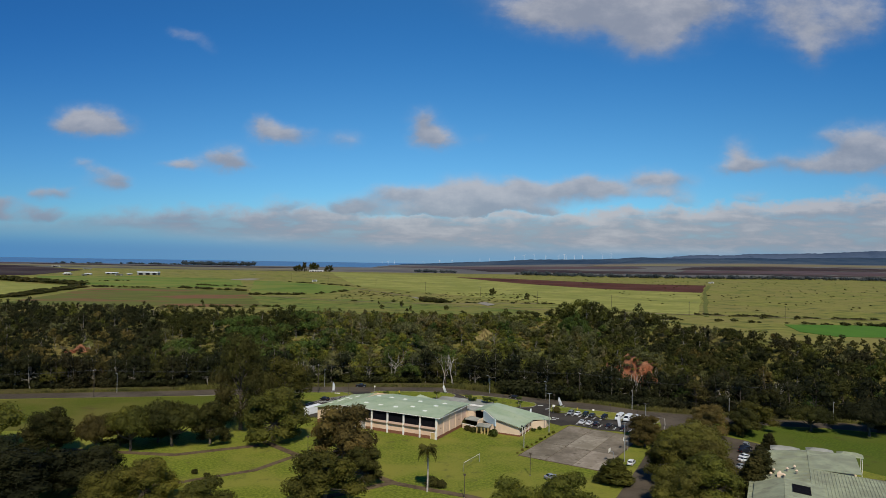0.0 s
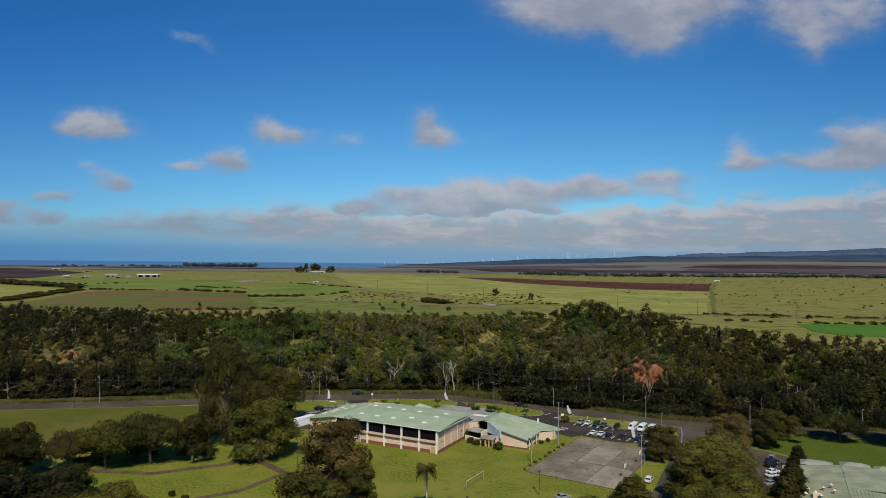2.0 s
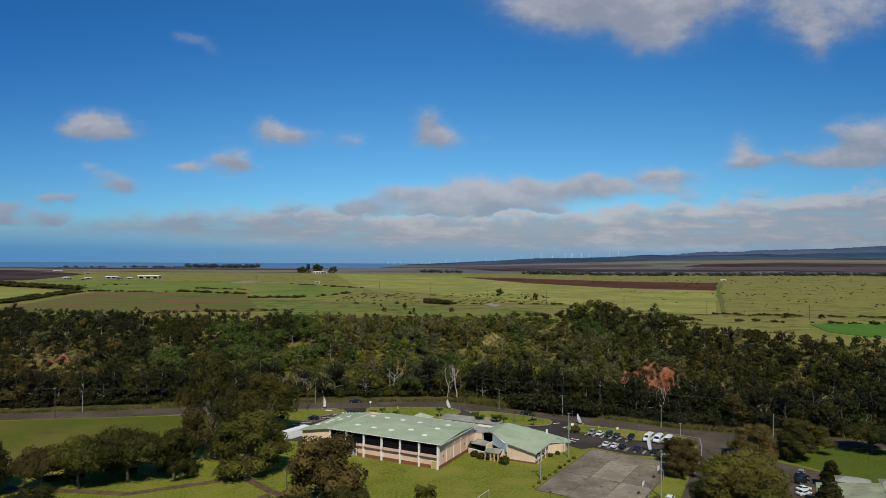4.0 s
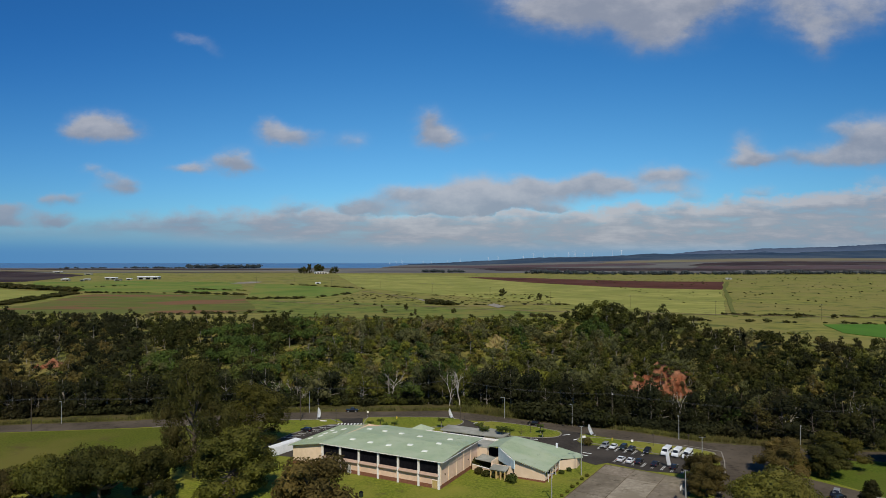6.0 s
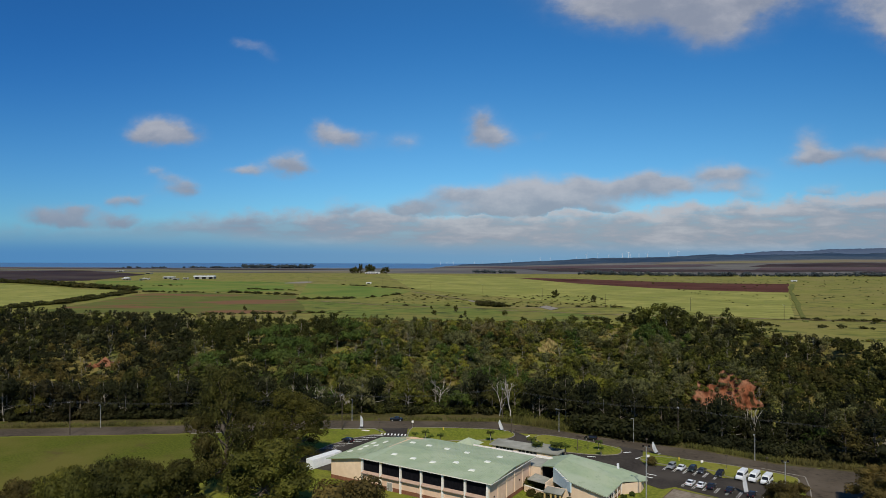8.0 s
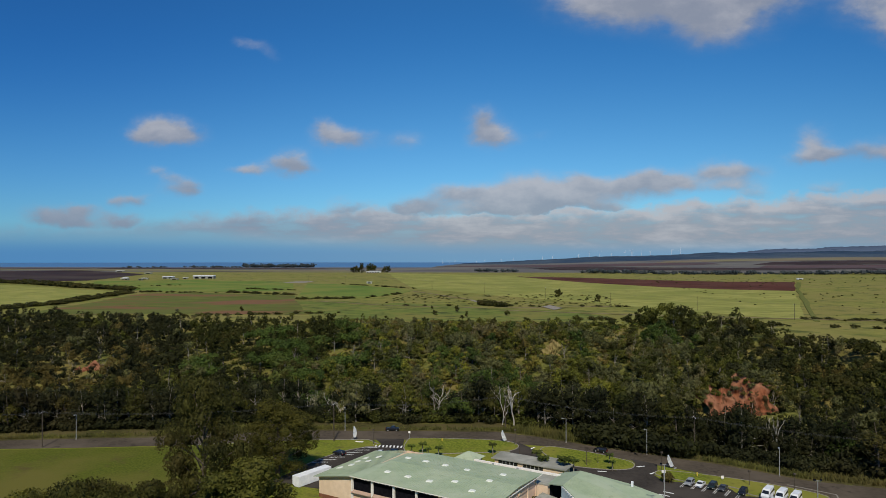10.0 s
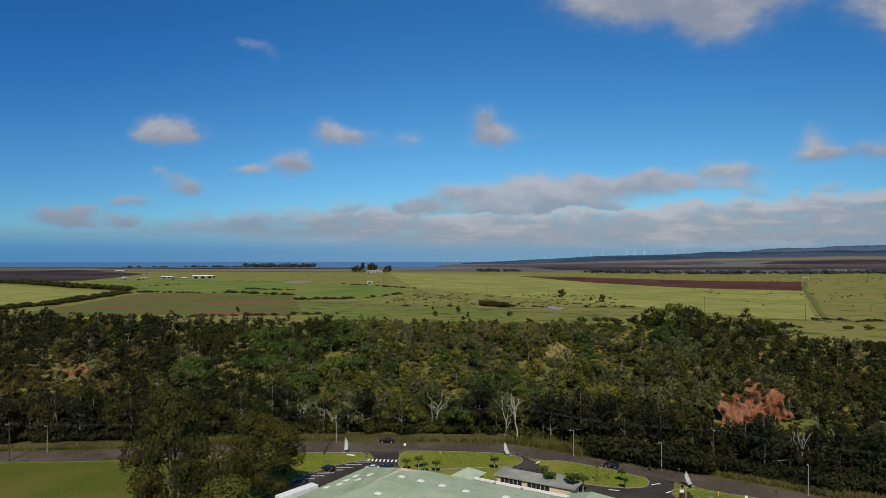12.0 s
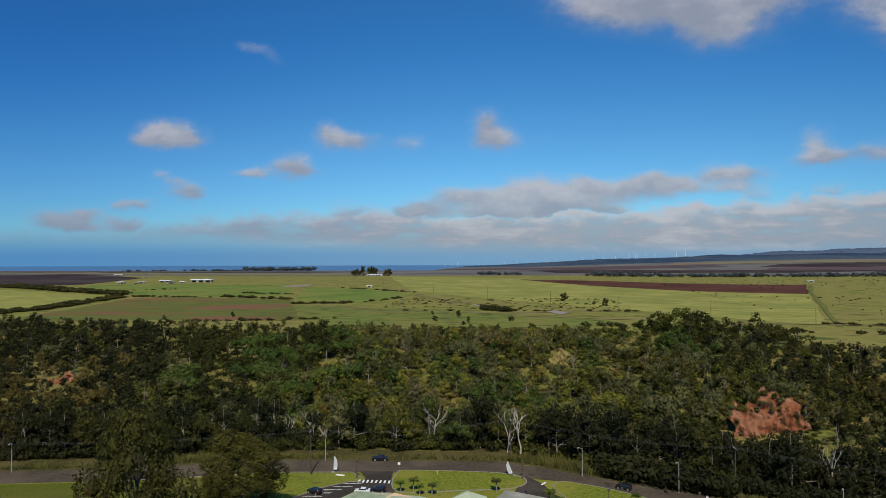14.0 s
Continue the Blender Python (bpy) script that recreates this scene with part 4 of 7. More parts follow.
def make_round(seed, h=15.0, r=7.0, count=12500, size=0.31, lobe_count=27, plain=False):
    """Dense, lumpy, uneven crown that comes low."""
    rs = np.random.RandomState(seed)
    wood = [tube(bent((0, 0, -0.3), (0, 0, h * 0.6), rs, 0.2), (0.5, 0.42, 0.3, 0.15), 8)]
    lobes = [((0, 0, h * 0.54), (r * 0.55, r * 0.55, h * 0.26))]
    level = rs.permutation(lobe_count) / max(lobe_count - 1, 1)
    for i in range(lobe_count):
        a, t = i * 2.4 + rs.uniform(-.3, .3), 0.13 + 0.74 * level[i]
        d = r * 0.72 * math.sin(math.pi * min(1, 0.30 + t * 0.62)) * rs.uniform(0.72, 1.22)
        rad = r * (rs.uniform(0.28, 0.42) if plain else rs.uniform(0.19, 0.36))
        c = (d * math.cos(a), d * math.sin(a), h * t)
        lobes.append((c, (rad, rad, rad * rs.uniform(0.7, 1.0))))
        wood.append(tube(bent((0, 0, h * 0.3), c, rs, 0.4), (0.22, 0.16, 0.1, 0.05), 5))
    return join(wood), foliage(rs, lobes, count, size, loose=0.75 if plain else 0.45, plain=plain)


def make_limbed(seed, h=24.0, r=9.0, count=24000, size=0.30):
    """Tall ragged crown: heavy limbs that end in separate clumps, with gaps between them."""
    rs = np.random.RandomState(seed)
    wood = [tube(bent((0, 0, -0.3), (0, 0, h * 0.72), rs, 0.5, 5), (0.7, 0.6, 0.45, 0.3, 0.15), 8)]
    lobes = []
    for i in range(30):
        t = 0.12 + 0.84 * (i + 0.5) / 30
        a = i * 2.4 + rs.uniform(-.4, .4)
        d = r * (0.30 + 0.62 * math.sin(math.pi * (0.25 + 0.62 * t))) * rs.uniform(0.55, 1.05) * (1.0 if t < 0.8 else 0.55)
        rad = r * rs.uniform(0.24, 0.38)
        c = (d * math.cos(a), d * math.sin(a), h * t)
        lobes.append((c, (rad, rad, rad * rs.uniform(0.75, 1.1))))
        wood.append(tube(bent((0, 0, h * max(0.2, t - 0.22)), c, rs, 0.6), (0.26, 0.2, 0.13, 0.06), 5))
    return join(wood), foliage(rs, lobes, count, size, core=0.46, loose=0.6)


def make_tall(seed, h=15.0, r=4.2, count=900, size=0.75, core=0.6, low=0.38, lobe_count=9, plain=False):
    """Upright forest tree: bare pale trunk below, broken clumps above."""
    rs = np.random.RandomState(seed)
    top = (rs.normal(0, .8), rs.normal(0, .8), h * 0.95)
    wood = [tube(bent((0, 0, -1.5), top, rs, 0.5, 5), (0.26, 0.23, 0.19, 0.13, 0.05), 5)]
    lobes = []
    for i in range(lobe_count):
        a, t = i * 2.4 + rs.uniform(-.6, .6), low + (0.95 - low) * rs.rand()
        d = r * (1.05 - t) * rs.uniform(0.8, 1.6) + 0.2
        rad = r * rs.uniform(0.3, 0.52)
        c = (d * math.cos(a) + top[0] * t, d * math.sin(a) + top[1] * t, h * t)
        lobes.append((c, (rad, rad, rad * rs.uniform(0.7, 1.15))))
        wood.append(tube(bent((top[0] * t * 0.7, top[1] * t * 0.7, h * t * 0.75), c, rs, 0.3, 3), (0.12, 0.08, 0.04), 4))
    return join(wood), foliage(rs, lobes, count, size, core=core, loose=0.75, ratio=0.42, plain=plain)


def make_shrub(seed, h=3.0, r=2.2, count=320, size=0.5):
    rs = np.random.RandomState(seed)
    lobes = []
    for i in range(5):
        a = i * 2.4
        rad = r * rs.uniform(0.4, 0.62)
        lobes.append(((r * 0.42 * math.cos(a) * (i > 0), r * 0.42 * math.sin(a) * (i > 0), h * rs.uniform(0.35, 0.62)), (rad, rad, h * 0.36)))
    return tube(bent((0, 0, -0.4), (0, 0, h * 0.5), rs, 0.1), (0.12, 0.1, 0.08, 0.05), 5), foliage(rs, lobes, count, size, low=-0.8, loose=0.6, plain=count < 300)


def make_cypress(seed, h=12.0, r=3.4, count=6500, size=0.34):
    """Broad dark column with feathery edges."""
    rs = np.random.RandomState(seed)
    lobes = []
    for i in range(14):
        t = (i + 0.5) / 14
        d, a = r * 0.4 * (1 - t * 0.7), i * 2.4
        rad = r * (0.72 - 0.45 * t)
        lobes.append(((d * math.cos(a), d * math.sin(a), h * (0.10 + 0.84 * t)), (rad, rad, h * 0.13)))
    return tube([(0, 0, -0.3), (0, 0, h * 0.4), (0, 0, h * 0.85)], (0.3, 0.2, 0.06), 6), foliage(rs, lobes, count, size, low=-0.9)


def make_bare(seed, h=14.0, spread=0.5):
    """Leafless pale tree: every limb forks three or four times."""
    rs = np.random.RandomState(seed)
    out = []

    def grow(p, d, length, radius, depth):
        q = p + d * length
        mid = (p + q) / 2 + rs.normal(0, length * 0.05, 3)
        out.append(tube([p, mid, q], (radius, radius * 0.82, radius * 0.62), 5 if depth < 2 else 4))
        if depth == 4:
            return
        for _ in range(2 if depth else 3):
            e = d + rs.normal(0, spread * (0.7 + 0.1 * depth), 3) + np.array((0, 0, 0.25))
            grow(q if rs.rand() > 0.3 else mid, e / np.linalg.norm(e), length * rs.uniform(0.6, 0.82), radius * 0.58, depth + 1)

    grow(np.array((0, 0, -1.0)), np.array((rs.normal(0, .06), rs.normal(0, .06), 1.0)), h * 0.36, h * 0.019, 0)
    return join(out)


def make_palm(seed, h=11.0, fronds=22, reach=3.0, droop=1.0, rise=(-0.35, 1.15)):
    """A ringed trunk and arching fronds with narrow leaflets."""
    rs = np.random.RandomState(seed)
    z = np.linspace(-0.3, h, 9)
    wood = tube(np.stack([0.15 * np.sin(z * 0.3), 0.1 * np.sin(z * 0.23), z], 1), [0.28, 0.24, 0.22, 0.21, 0.21, 0.20, 0.2, 0.2, 0.16], 8)
    leaves = []
    for i in range(fronds):
        a, lift = i * 2.4, rs.uniform(*rise)
        side = np.array((math.cos(a), math.sin(a), 0))
        t = np.linspace(0, 1, 7)[:, None]
        spine = np.array((0.15 * math.sin(h * .3), 0.1 * math.sin(h * .23), h)) + side * reach * np.sin(t * 1.35) + np.array((0, 0, 1)) * (lift * reach * 0.55 * t - droop * reach * 0.75 * t ** 2.2)
        leaves.append(tube(spine, [0.05, 0.045, 0.04, 0.03, 0.025, 0.02, 0.01], 3))
        s = np.linspace(0.12, 1, 22)[:, None]
        p = np.stack([np.interp(s[:, 0], t[:, 0], spine[:, k]) for k in range(3)], 1)
        across = np.cross(side, (0, 0, 1))
        for sign in (-1, 1):
            w = 0.85 * np.sin(s * 2.6 + 0.35)
            tip = p + sign * across * w * 0.75 + side * 0.25 - np.array((0, 0, 1)) * w * rs.uniform(0.35, 0.7, (len(p), 1))
            V = np.stack([p - side * 0.06, p + side * 0.06, tip + side * 0.03, tip - side * 0.03], 1).reshape(-1, 3)
            leaves.append((V, np.arange(len(V)).reshape(-1, 4)))
    return wood, join(leaves)


def plant(name, label, category, wood, crown, leaf, m, bark=BARK, group="", crown_name="crown"):
    """A tree or shrub: trunk and crown under one Empty at the foot."""
    ob = thing(name, label, category, group, m)
    if wood is not None:
        attach(new("trunk", fast_mesh("trunk", *wood, (bark,))), ob)
    if crown is not None:
        attach(new(crown_name, fast_mesh(crown_name, *crown, (leaf,))), ob)
    return ob


def stand(x, y, turn=0.0, s=1.0, sz=None, z=None):
    """A pose on the ground with a turn and a size."""
    z = float(ground_z(x, y)) if z is None else z
    return pose(x, y, z, 0, 0, turn) @ Matrix.Diagonal((s, s, s if sz is None else sz, 1))


# single trees on the campus: kind, x, y, height, crown radius, leaf, label
rng = random.Random(11)
SPREAD = [make_spreading(s) for s in (1, 2, 3)]
ROUND = [make_round(s) for s in (4, 5, 6)]
CAMPUS = (
    ("limbed", -66, 226, 31, 8.6, LEAF_DARK, "tall ragged dark broadleaf tree by the lawn"),
    ("limbed", -58, 254, 19, 9.2, LEAF_OLIVE, "tall olive broadleaf tree near the road"),
    ("round", -52, 213.5, 17.5, 10.4, LEAF_OLIVE, "broad domed olive-green shade tree"),
    ("round", -70.5, 209, 13.5, 6.2, LEAF_DARK, "dark green shade tree in a row"),
    ("round", -26, 185, 18.5, 9.5, LEAF_RUST, "rusty olive tree in front of the gymnasium"),
    ("round", -27, 160, 13, 9.5, LEAF_OLIVE, "leafy olive tree on the lawn"),
    ("round", -19, 174.6, 9.8, 5.4, LEAF_DARK, "small dark tree by the lawn path"),
    ("spread", -91.5, 200.5, 13.6, 7.8, LEAF_OLIVE, "flat-crowned shade tree with forked trunk"),
    ("spread", -81, 206, 14.8, 9.4, LEAF_DARK, "flat-crowned dark shade tree in a row"),
    ("spread", -100.5, 199, 11.4, 6.2, LEAF_RUST, "flat-crowned rusty shade tree"),
    ("round", -112, 194, 13.5, 7.6, LEAF_DARK, "dense tall dark tree at the end of the row"),
    ("round", -87, 210, 11, 6.0, LEAF_DARK, "low dark tree behind the row"),
    ("round", -97, 206, 9.5, 5.5, LEAF_DARK, "low dark tree behind the row"),
    ("spread", -134, 196, 14, 13, LEAF_OLIVE, "wide flat-crowned shade tree"),
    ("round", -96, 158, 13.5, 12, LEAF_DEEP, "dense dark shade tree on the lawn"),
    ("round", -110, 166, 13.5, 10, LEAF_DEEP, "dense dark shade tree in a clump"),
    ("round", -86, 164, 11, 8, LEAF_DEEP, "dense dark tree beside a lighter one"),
    ("round", -69, 157.6, 11.2, 7.6, LEAF_YELLOW, "yellow-green leafy tree on the lawn"),
    ("round", -76, 154, 9.5, 6.5, LEAF_OLIVE, "olive tree beside a yellow-green one"),
    ("round", -52, 148, 9.8, 7, LEAF_OLIVE, "low leafy olive tree by the path"),
    ("round", -88, 175, 9, 6.5, LEAF_DARK, "dark leafy tree in the clump"),
    ("round", 17, 146, 11, 6.5, LEAF_YELLOW, "low yellow-green tree by the path"),
    ("round", 28, 148, 12, 7.5, LEAF_YELLOW, "open-crowned tree with pale limbs"),
    ("cypress", 47, 177, 6.5, 5.2, LEAF_OLIVE, "low bushy olive tree by the court"),
    ("round", 69, 221, 8.2, 5.6, LEAF_RUST, "rusty round tree beside the car park"),
    ("round", 66, 212, 8, 5, LEAF_RUST, "small rusty tree by the side road"),
    ("round", 92, 227, 10.5, 6.5, LEAF_RUST, "russet round tree by the junction"),
    ("spread", 74.5, 194, 12.5, 10, LEAF_OLIVE, "wide yellow-green spreading tree"),
    ("round", 63, 179, 12, 7.5, LEAF_OLIVE, "olive tree beside the side road"),
    ("round", 70, 176, 12.5, 8, LEAF_OLIVE, "olive tree between road and drive"),
    ("round", 57, 158, 11, 7, LEAF_OLIVE, "olive tree at the side road"),
    ("round", 66, 164, 12, 8, LEAF_OLIVE, "olive tree between road and drive"),
    ("round", 112, 235, 10, 7.5, LEAF_OLIVE, "round olive tree by the lawn"),
    ("round", 104, 227, 9, 6, LEAF_DARK, "dark round tree by the lawn"),
    ("spread", 131, 234, 9, 8, LEAF_DARK, "low flat-crowned tree on the lawn"),
    ("spread", 148, 228, 13, 9, LEAF_DEEP, "dark spreading tree with leaning trunk"),
    ("round", 160, 233, 12, 7, LEAF_DEEP, "dark tree at the road side"),
    ("cypress", 80, 168, 10, 4.2, LEAF_DARK, "broad dark evergreen beside the roof"),
    ("cypress", 101, 203, 7, 3.0, LEAF_DARK, "broad dark evergreen by the parked cars"),
    ("cypress", 83, 172, 10.5, 5.0, LEAF_DARK, "broad dark evergreen beside the drive"),
    ("cypress", 87, 179, 9.5, 4.6, LEAF_DARK, "broad dark evergreen in a row"),
)
CYP = make_cypress(9)
LIMBED = [make_limbed(s) for s in (12, 13)]
for i, (kind, x, y, h, r, leaf, label) in enumerate(CAMPUS):
    wood, crown = {"spread": SPREAD[i % 3], "round": ROUND[i % 3], "cypress": CYP, "limbed": LIMBED[i % 2]}[kind]
    h0, r0 = {"spread": (12.0, 9.0), "round": (15.0, 7.0), "cypress": (12.0, 3.4), "limbed": (24.0, 9.0)}[kind]
    plant("tree", label, "tree", wood, crown, leaf, pose(x, y, 0, 0, 0, rng.uniform(0, 360)) @ Matrix.Diagonal((r / r0, r / r0, h / h0, 1)))
PALM_W, PALM_C = make_palm(3, 11.0, 54, 2.3, 1.35, (-0.9, 2.3))
plant("palm_tree", "tall slender palm with drooping fronds", "palm", PALM_W, PALM_C, LEAF_OLIVE, stand(-2.5, 169, 20), BARE_BARK, crown_name="fronds")
SHORT_W, SHORT_C = make_palm(7, 4.2, 18, 1.7, 0.75, (0.2, 1.9))
small_palm = None
for x, y, s in ((14, 262, 1.3), (19.5, 259, 1.5), (22, 261, 1.2), (12.5, 268, 1.2), (33, 264.5, .8), (33, 270, .9), (-24, 274.5, .9), (-21, 276, 1.0), (-16, 273.5, .9), (-19, 273, .8), (0, 277, 1.0), (12, 152, 1.1), (9, 149, 1.0)):
    m = stand(x, y, rng.uniform(0, 360), s * 0.72)
    if small_palm is None:
        small_palm = plant("palm_tree", "short bushy palm with arching fronds", "palm", SHORT_W, SHORT_C, LEAF_GREEN, m, PALE_BARK, "small palms by the drive", "fronds")
    else:
        copy_thing(small_palm, Matrix.Translation(m.translation) @ m.to_euler().to_matrix().to_4x4() @ Matrix.Diagonal((s * 0.72 / small_palm.scale.x,) * 3 + (1,)))
SHRUB = [make_shrub(s, 2.4, 1.8, 700, 0.3) for s in (1, 2)]
for x, y, s, leaf, label in ((10.5, 229, .75, LEAF_DARK, "clipped dark shrub by the wall"), (12.3, 226.8, .8, LEAF_DARK, "clipped dark shrub by the wall"), (14.4, 225.8, .6, LEAF_DARK, "dark shrub by the entrance"),
                             (18.6, 221.8, 1.05, LEAF_GREEN, "large round green shrub"), (10.6, 233.8, 1.3, LEAF_DARK, "tall dark shrub between the buildings"), (13, 234, 1.3, LEAF_DARK, "dark shrub under the canopy"),
                             (-65, 180.5, .55, LEAF_DARK, "small dark bush on the lawn"), (-61, 178, .55, LEAF_DARK, "small dark bush on the lawn"), (-34, 193, .4, LEAF_DARK, "tiny dark bush on the lawn"),
                             (-1.2, 172.4, 1.2, LEAF_DARK, "dark bush behind the palm"), (1.2, 172, .9, LEAF_DARK, "dark bush by the path"), (33, 229, .5, LEAF_GREEN, "low green shrub by the wall"), (35.5, 231.2, .5, LEAF_GREEN, "low green shrub by the wall"),
                             (46, 256.5, 1.1, LEAF_RUST, "russet shrub at the drive corner")):
    wood, crown = SHRUB[int(x * 7) % 2]
    plant("shrub", label, "shrub", wood, crown, leaf, stand(x, y, rng.uniform(0, 360), s))

# gulch woodland: open spots stay thin, where dry grass and red earth show
GAPS = ((120, 415, 26, 31), (-262, 486, 14, 12), (37, 516, 12, 30), (66, 505, 8, 20), (10, 500, 10, 10), (70, 520, 9, 16), (-30, 470, 10, 10), (-52, 500, 9, 16), (-165, 600, 16, 20), (-150, 480, 18, 14), (98, 590, 17, 40), (170, 600, 16, 25),
        (240, 524, 24, 6), (-205, 480, 12, 10), (85, 578, 20, 34), (18, 596, 24, 16), (-100, 520, 15, 16), (-20, 452, 18, 11), (60, 470, 11, 11), (-170, 530, 20, 12), (-192, 502, 13, 16))
TALL = [make_tall(20 + s, 15, 4.4 + 0.6 * (s % 3), 1250, 0.55, 0.5, 0.12 + 0.08 * (s % 3)) for s in range(6)]
TALL_FAR = [make_tall(40 + s, 13, 4.6, 300, 0.80, 0.58, 0.2, 7, True) for s in range(6)]
BROAD_FAR = [make_spreading(70 + s, 12, 9.5, 760, 0.80, True) for s in range(3)]
TINY = [make_shrub(90 + s, 9.5, 5.5, 46, 1.9) for s in range(4)]
LONE = [make_round(165 + s, 10, 5.2, 800, 0.55, 14) for s in range(4)]
BUSHY_FAR = [make_round(60 + s, 10, 5.2, 320, 0.76, 7, True) for s in range(4)]
LEAVES = (LEAF_OLIVE, LEAF_DARK, LEAF_GREY, LEAF_GREEN, LEAF_OLIVE, LEAF_DEEP)
NAMES = ("olive-green slender gulch tree with a pale trunk", "dark green slender gulch tree", "grey-green slender gulch tree with a pale trunk", "fresh green slender gulch tree", "deep green shaded gulch tree")
masters = []
for i in range(12):
    wood, crown = TALL[i % 6]
    leaf = LEAVES[(i * 5 + i // 6) % 6]
    label = NAMES[(LEAF_OLIVE, LEAF_DARK, LEAF_GREY, LEAF_GREEN, LEAF_DEEP).index(leaf)]
    masters.append([wood, crown, leaf, label, None])
rs = np.random.RandomState(77)
bulk = {0: [], 1: [], 2: [], 3: [], 4: [], 5: [], 6: []}
BARE = [make_bare(200 + s, 15, 0.42) for s in range(6)]
LOW = [make_shrub(85 + s, 3.0, 2.8, 70, 0.75) for s in range(3)]
UNDER = [make_shrub(80 + s, 3.2, 2.6, 190, 0.5) for s in range(3)]
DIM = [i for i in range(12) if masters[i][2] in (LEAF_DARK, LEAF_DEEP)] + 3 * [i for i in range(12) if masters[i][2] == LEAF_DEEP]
bulk_wood = []
singles = 0
spots = []
y = 285.0
while y < 735:
    step = 6.15 + (y - 285) * 0.012
    x = -0.665 * y - 80
    while x < 0.665 * y + 50:
        spots.append((x + rs.uniform(-.5, .5) * step, y + rs.uniform(-.5, .5) * step))
        x += step * rs.uniform(0.8, 1.25)
    y += step * 0.9
for x, y in spots:
    a, b = float(rim(x)), float(edge(x))
    if not a + 3 < y < b + rs.uniform(-6, 14):
        continue
    if any(((x - gx) / gr) ** 2 + ((y - gy) / gd) ** 2 < 1 for gx, gy, gr, gd in GAPS) and rs.rand() < 0.93:
        continue
    deep = y - a
    if ((-84 < x < -48 and deep < 34) or (-42 < x < -14 and deep < 20)) and rs.rand() < 0.55:
        continue
    if (40 < deep < 90 and rs.rand() < 0.8) or (deep >= 90 and (x < -0.655 * y - 75 or x > 0.655 * y + 45)):
        continue
    patch = math.sin(x * 0.021 + 2) * math.sin(y * 0.017 + x * 0.008)
    if deep < 34 and singles < 250 and -0.58 * y - 30 < x < 0.55 * y + 10:
        i = rs.randint(12) if rs.rand() < 0.30 and x < 34 + rs.normal(0, 8) and x > -110 + rs.normal(0, 15) or x > 118 + rs.normal(0, 8) and rs.rand() < 0.7 or rs.rand() < 0.06 else DIM[rs.randint(len(DIM))]
        s = rs.uniform(0.72, 1.12)
        rec = masters[i]
        turn, sz = rs.uniform(0, 360), s * rs.uniform(0.85, 1.15)
        m = stand(x, y, turn, s, sz)
        if rec[4] is None:
            rec[4] = plant("gulch_tree", rec[3], "tree", rec[0], rec[1], rec[2], pose(0, 0, 0), PALE_BARK if i % 3 else BARK, "trees along the gulch")
            rec[4].matrix_basis = m
            rec.append((s, sz))
        else:
            copy_thing(rec[4], m @ Matrix.Diagonal((1 / rec[5][0], 1 / rec[5][0], 1 / rec[5][1], 1)))
        singles += 1
        continue
    far = y > b - 45
    # shade and sun on the wood put in by darker and lighter leaf kinds
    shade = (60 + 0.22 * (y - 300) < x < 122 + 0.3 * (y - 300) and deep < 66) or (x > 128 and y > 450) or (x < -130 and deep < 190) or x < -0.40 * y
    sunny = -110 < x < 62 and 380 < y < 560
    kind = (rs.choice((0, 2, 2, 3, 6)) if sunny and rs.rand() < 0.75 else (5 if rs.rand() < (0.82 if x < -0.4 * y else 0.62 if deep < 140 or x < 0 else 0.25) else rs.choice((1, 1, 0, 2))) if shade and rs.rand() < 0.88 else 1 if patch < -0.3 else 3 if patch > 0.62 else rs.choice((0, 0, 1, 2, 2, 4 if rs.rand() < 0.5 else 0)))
    if -310 < x < -205 and 400 < y < 520 and rs.rand() < 0.4:
        kind = 4
    if 5 < x < 175 and 335 < y < 470 and deep > 50 and kind in (1, 5) and rs.rand() < 0.7:
        kind = rs.choice((0, 2, 2))
    if far and 85 < x < 195:
        kind = 1 if rs.rand() < 0.6 else 0
    if 165 < x < 235 and 462 < y < 486 and rs.rand() < 0.5:
        kind = 4
    elif x > 150 and 360 < y < 560 and rs.rand() < 0.75:
        kind = rs.choice((5, 1, 1))
    near_cliff = 90 < x < 165 and 380 < y < 425 or -290 < x < -238 and 440 < y < 486
    s = rs.uniform(0.72, 1.2) * (0.75 if near_cliff else 1.0) * (0.5 if far and not (90 < x < 190) else 1.0) * (1.35 if far and 118 < x < 185 else 1.0)
    tall = rs.rand() < (0.62 if not far else 0.4)
    wood, crown = TALL_FAR[rs.randint(6)] if tall else BUSHY_FAR[rs.randint(4)]
    broad = not tall and not far and rs.rand() < (0.75 if -185 < x < -85 and y > 460 else 0.12)
    if broad:
        wood, crown = BROAD_FAR[rs.randint(3)]
        kind = 3 if -185 < x < -85 else kind
    t = rs.uniform(0, 2 * math.pi)
    R = np.array(((math.cos(t), -math.sin(t), 0), (math.sin(t), math.cos(t), 0), (0, 0, 1))) * s
    o = np.array((x, y, float(ground_z(x, y)) - 0.3))
    bulk[kind].append((crown[0] @ R.T + o, crown[1]))
    if tall:
        if rs.rand() < 0.25:
            bulk_wood.append((wood[0] @ R.T + o, wood[1]))
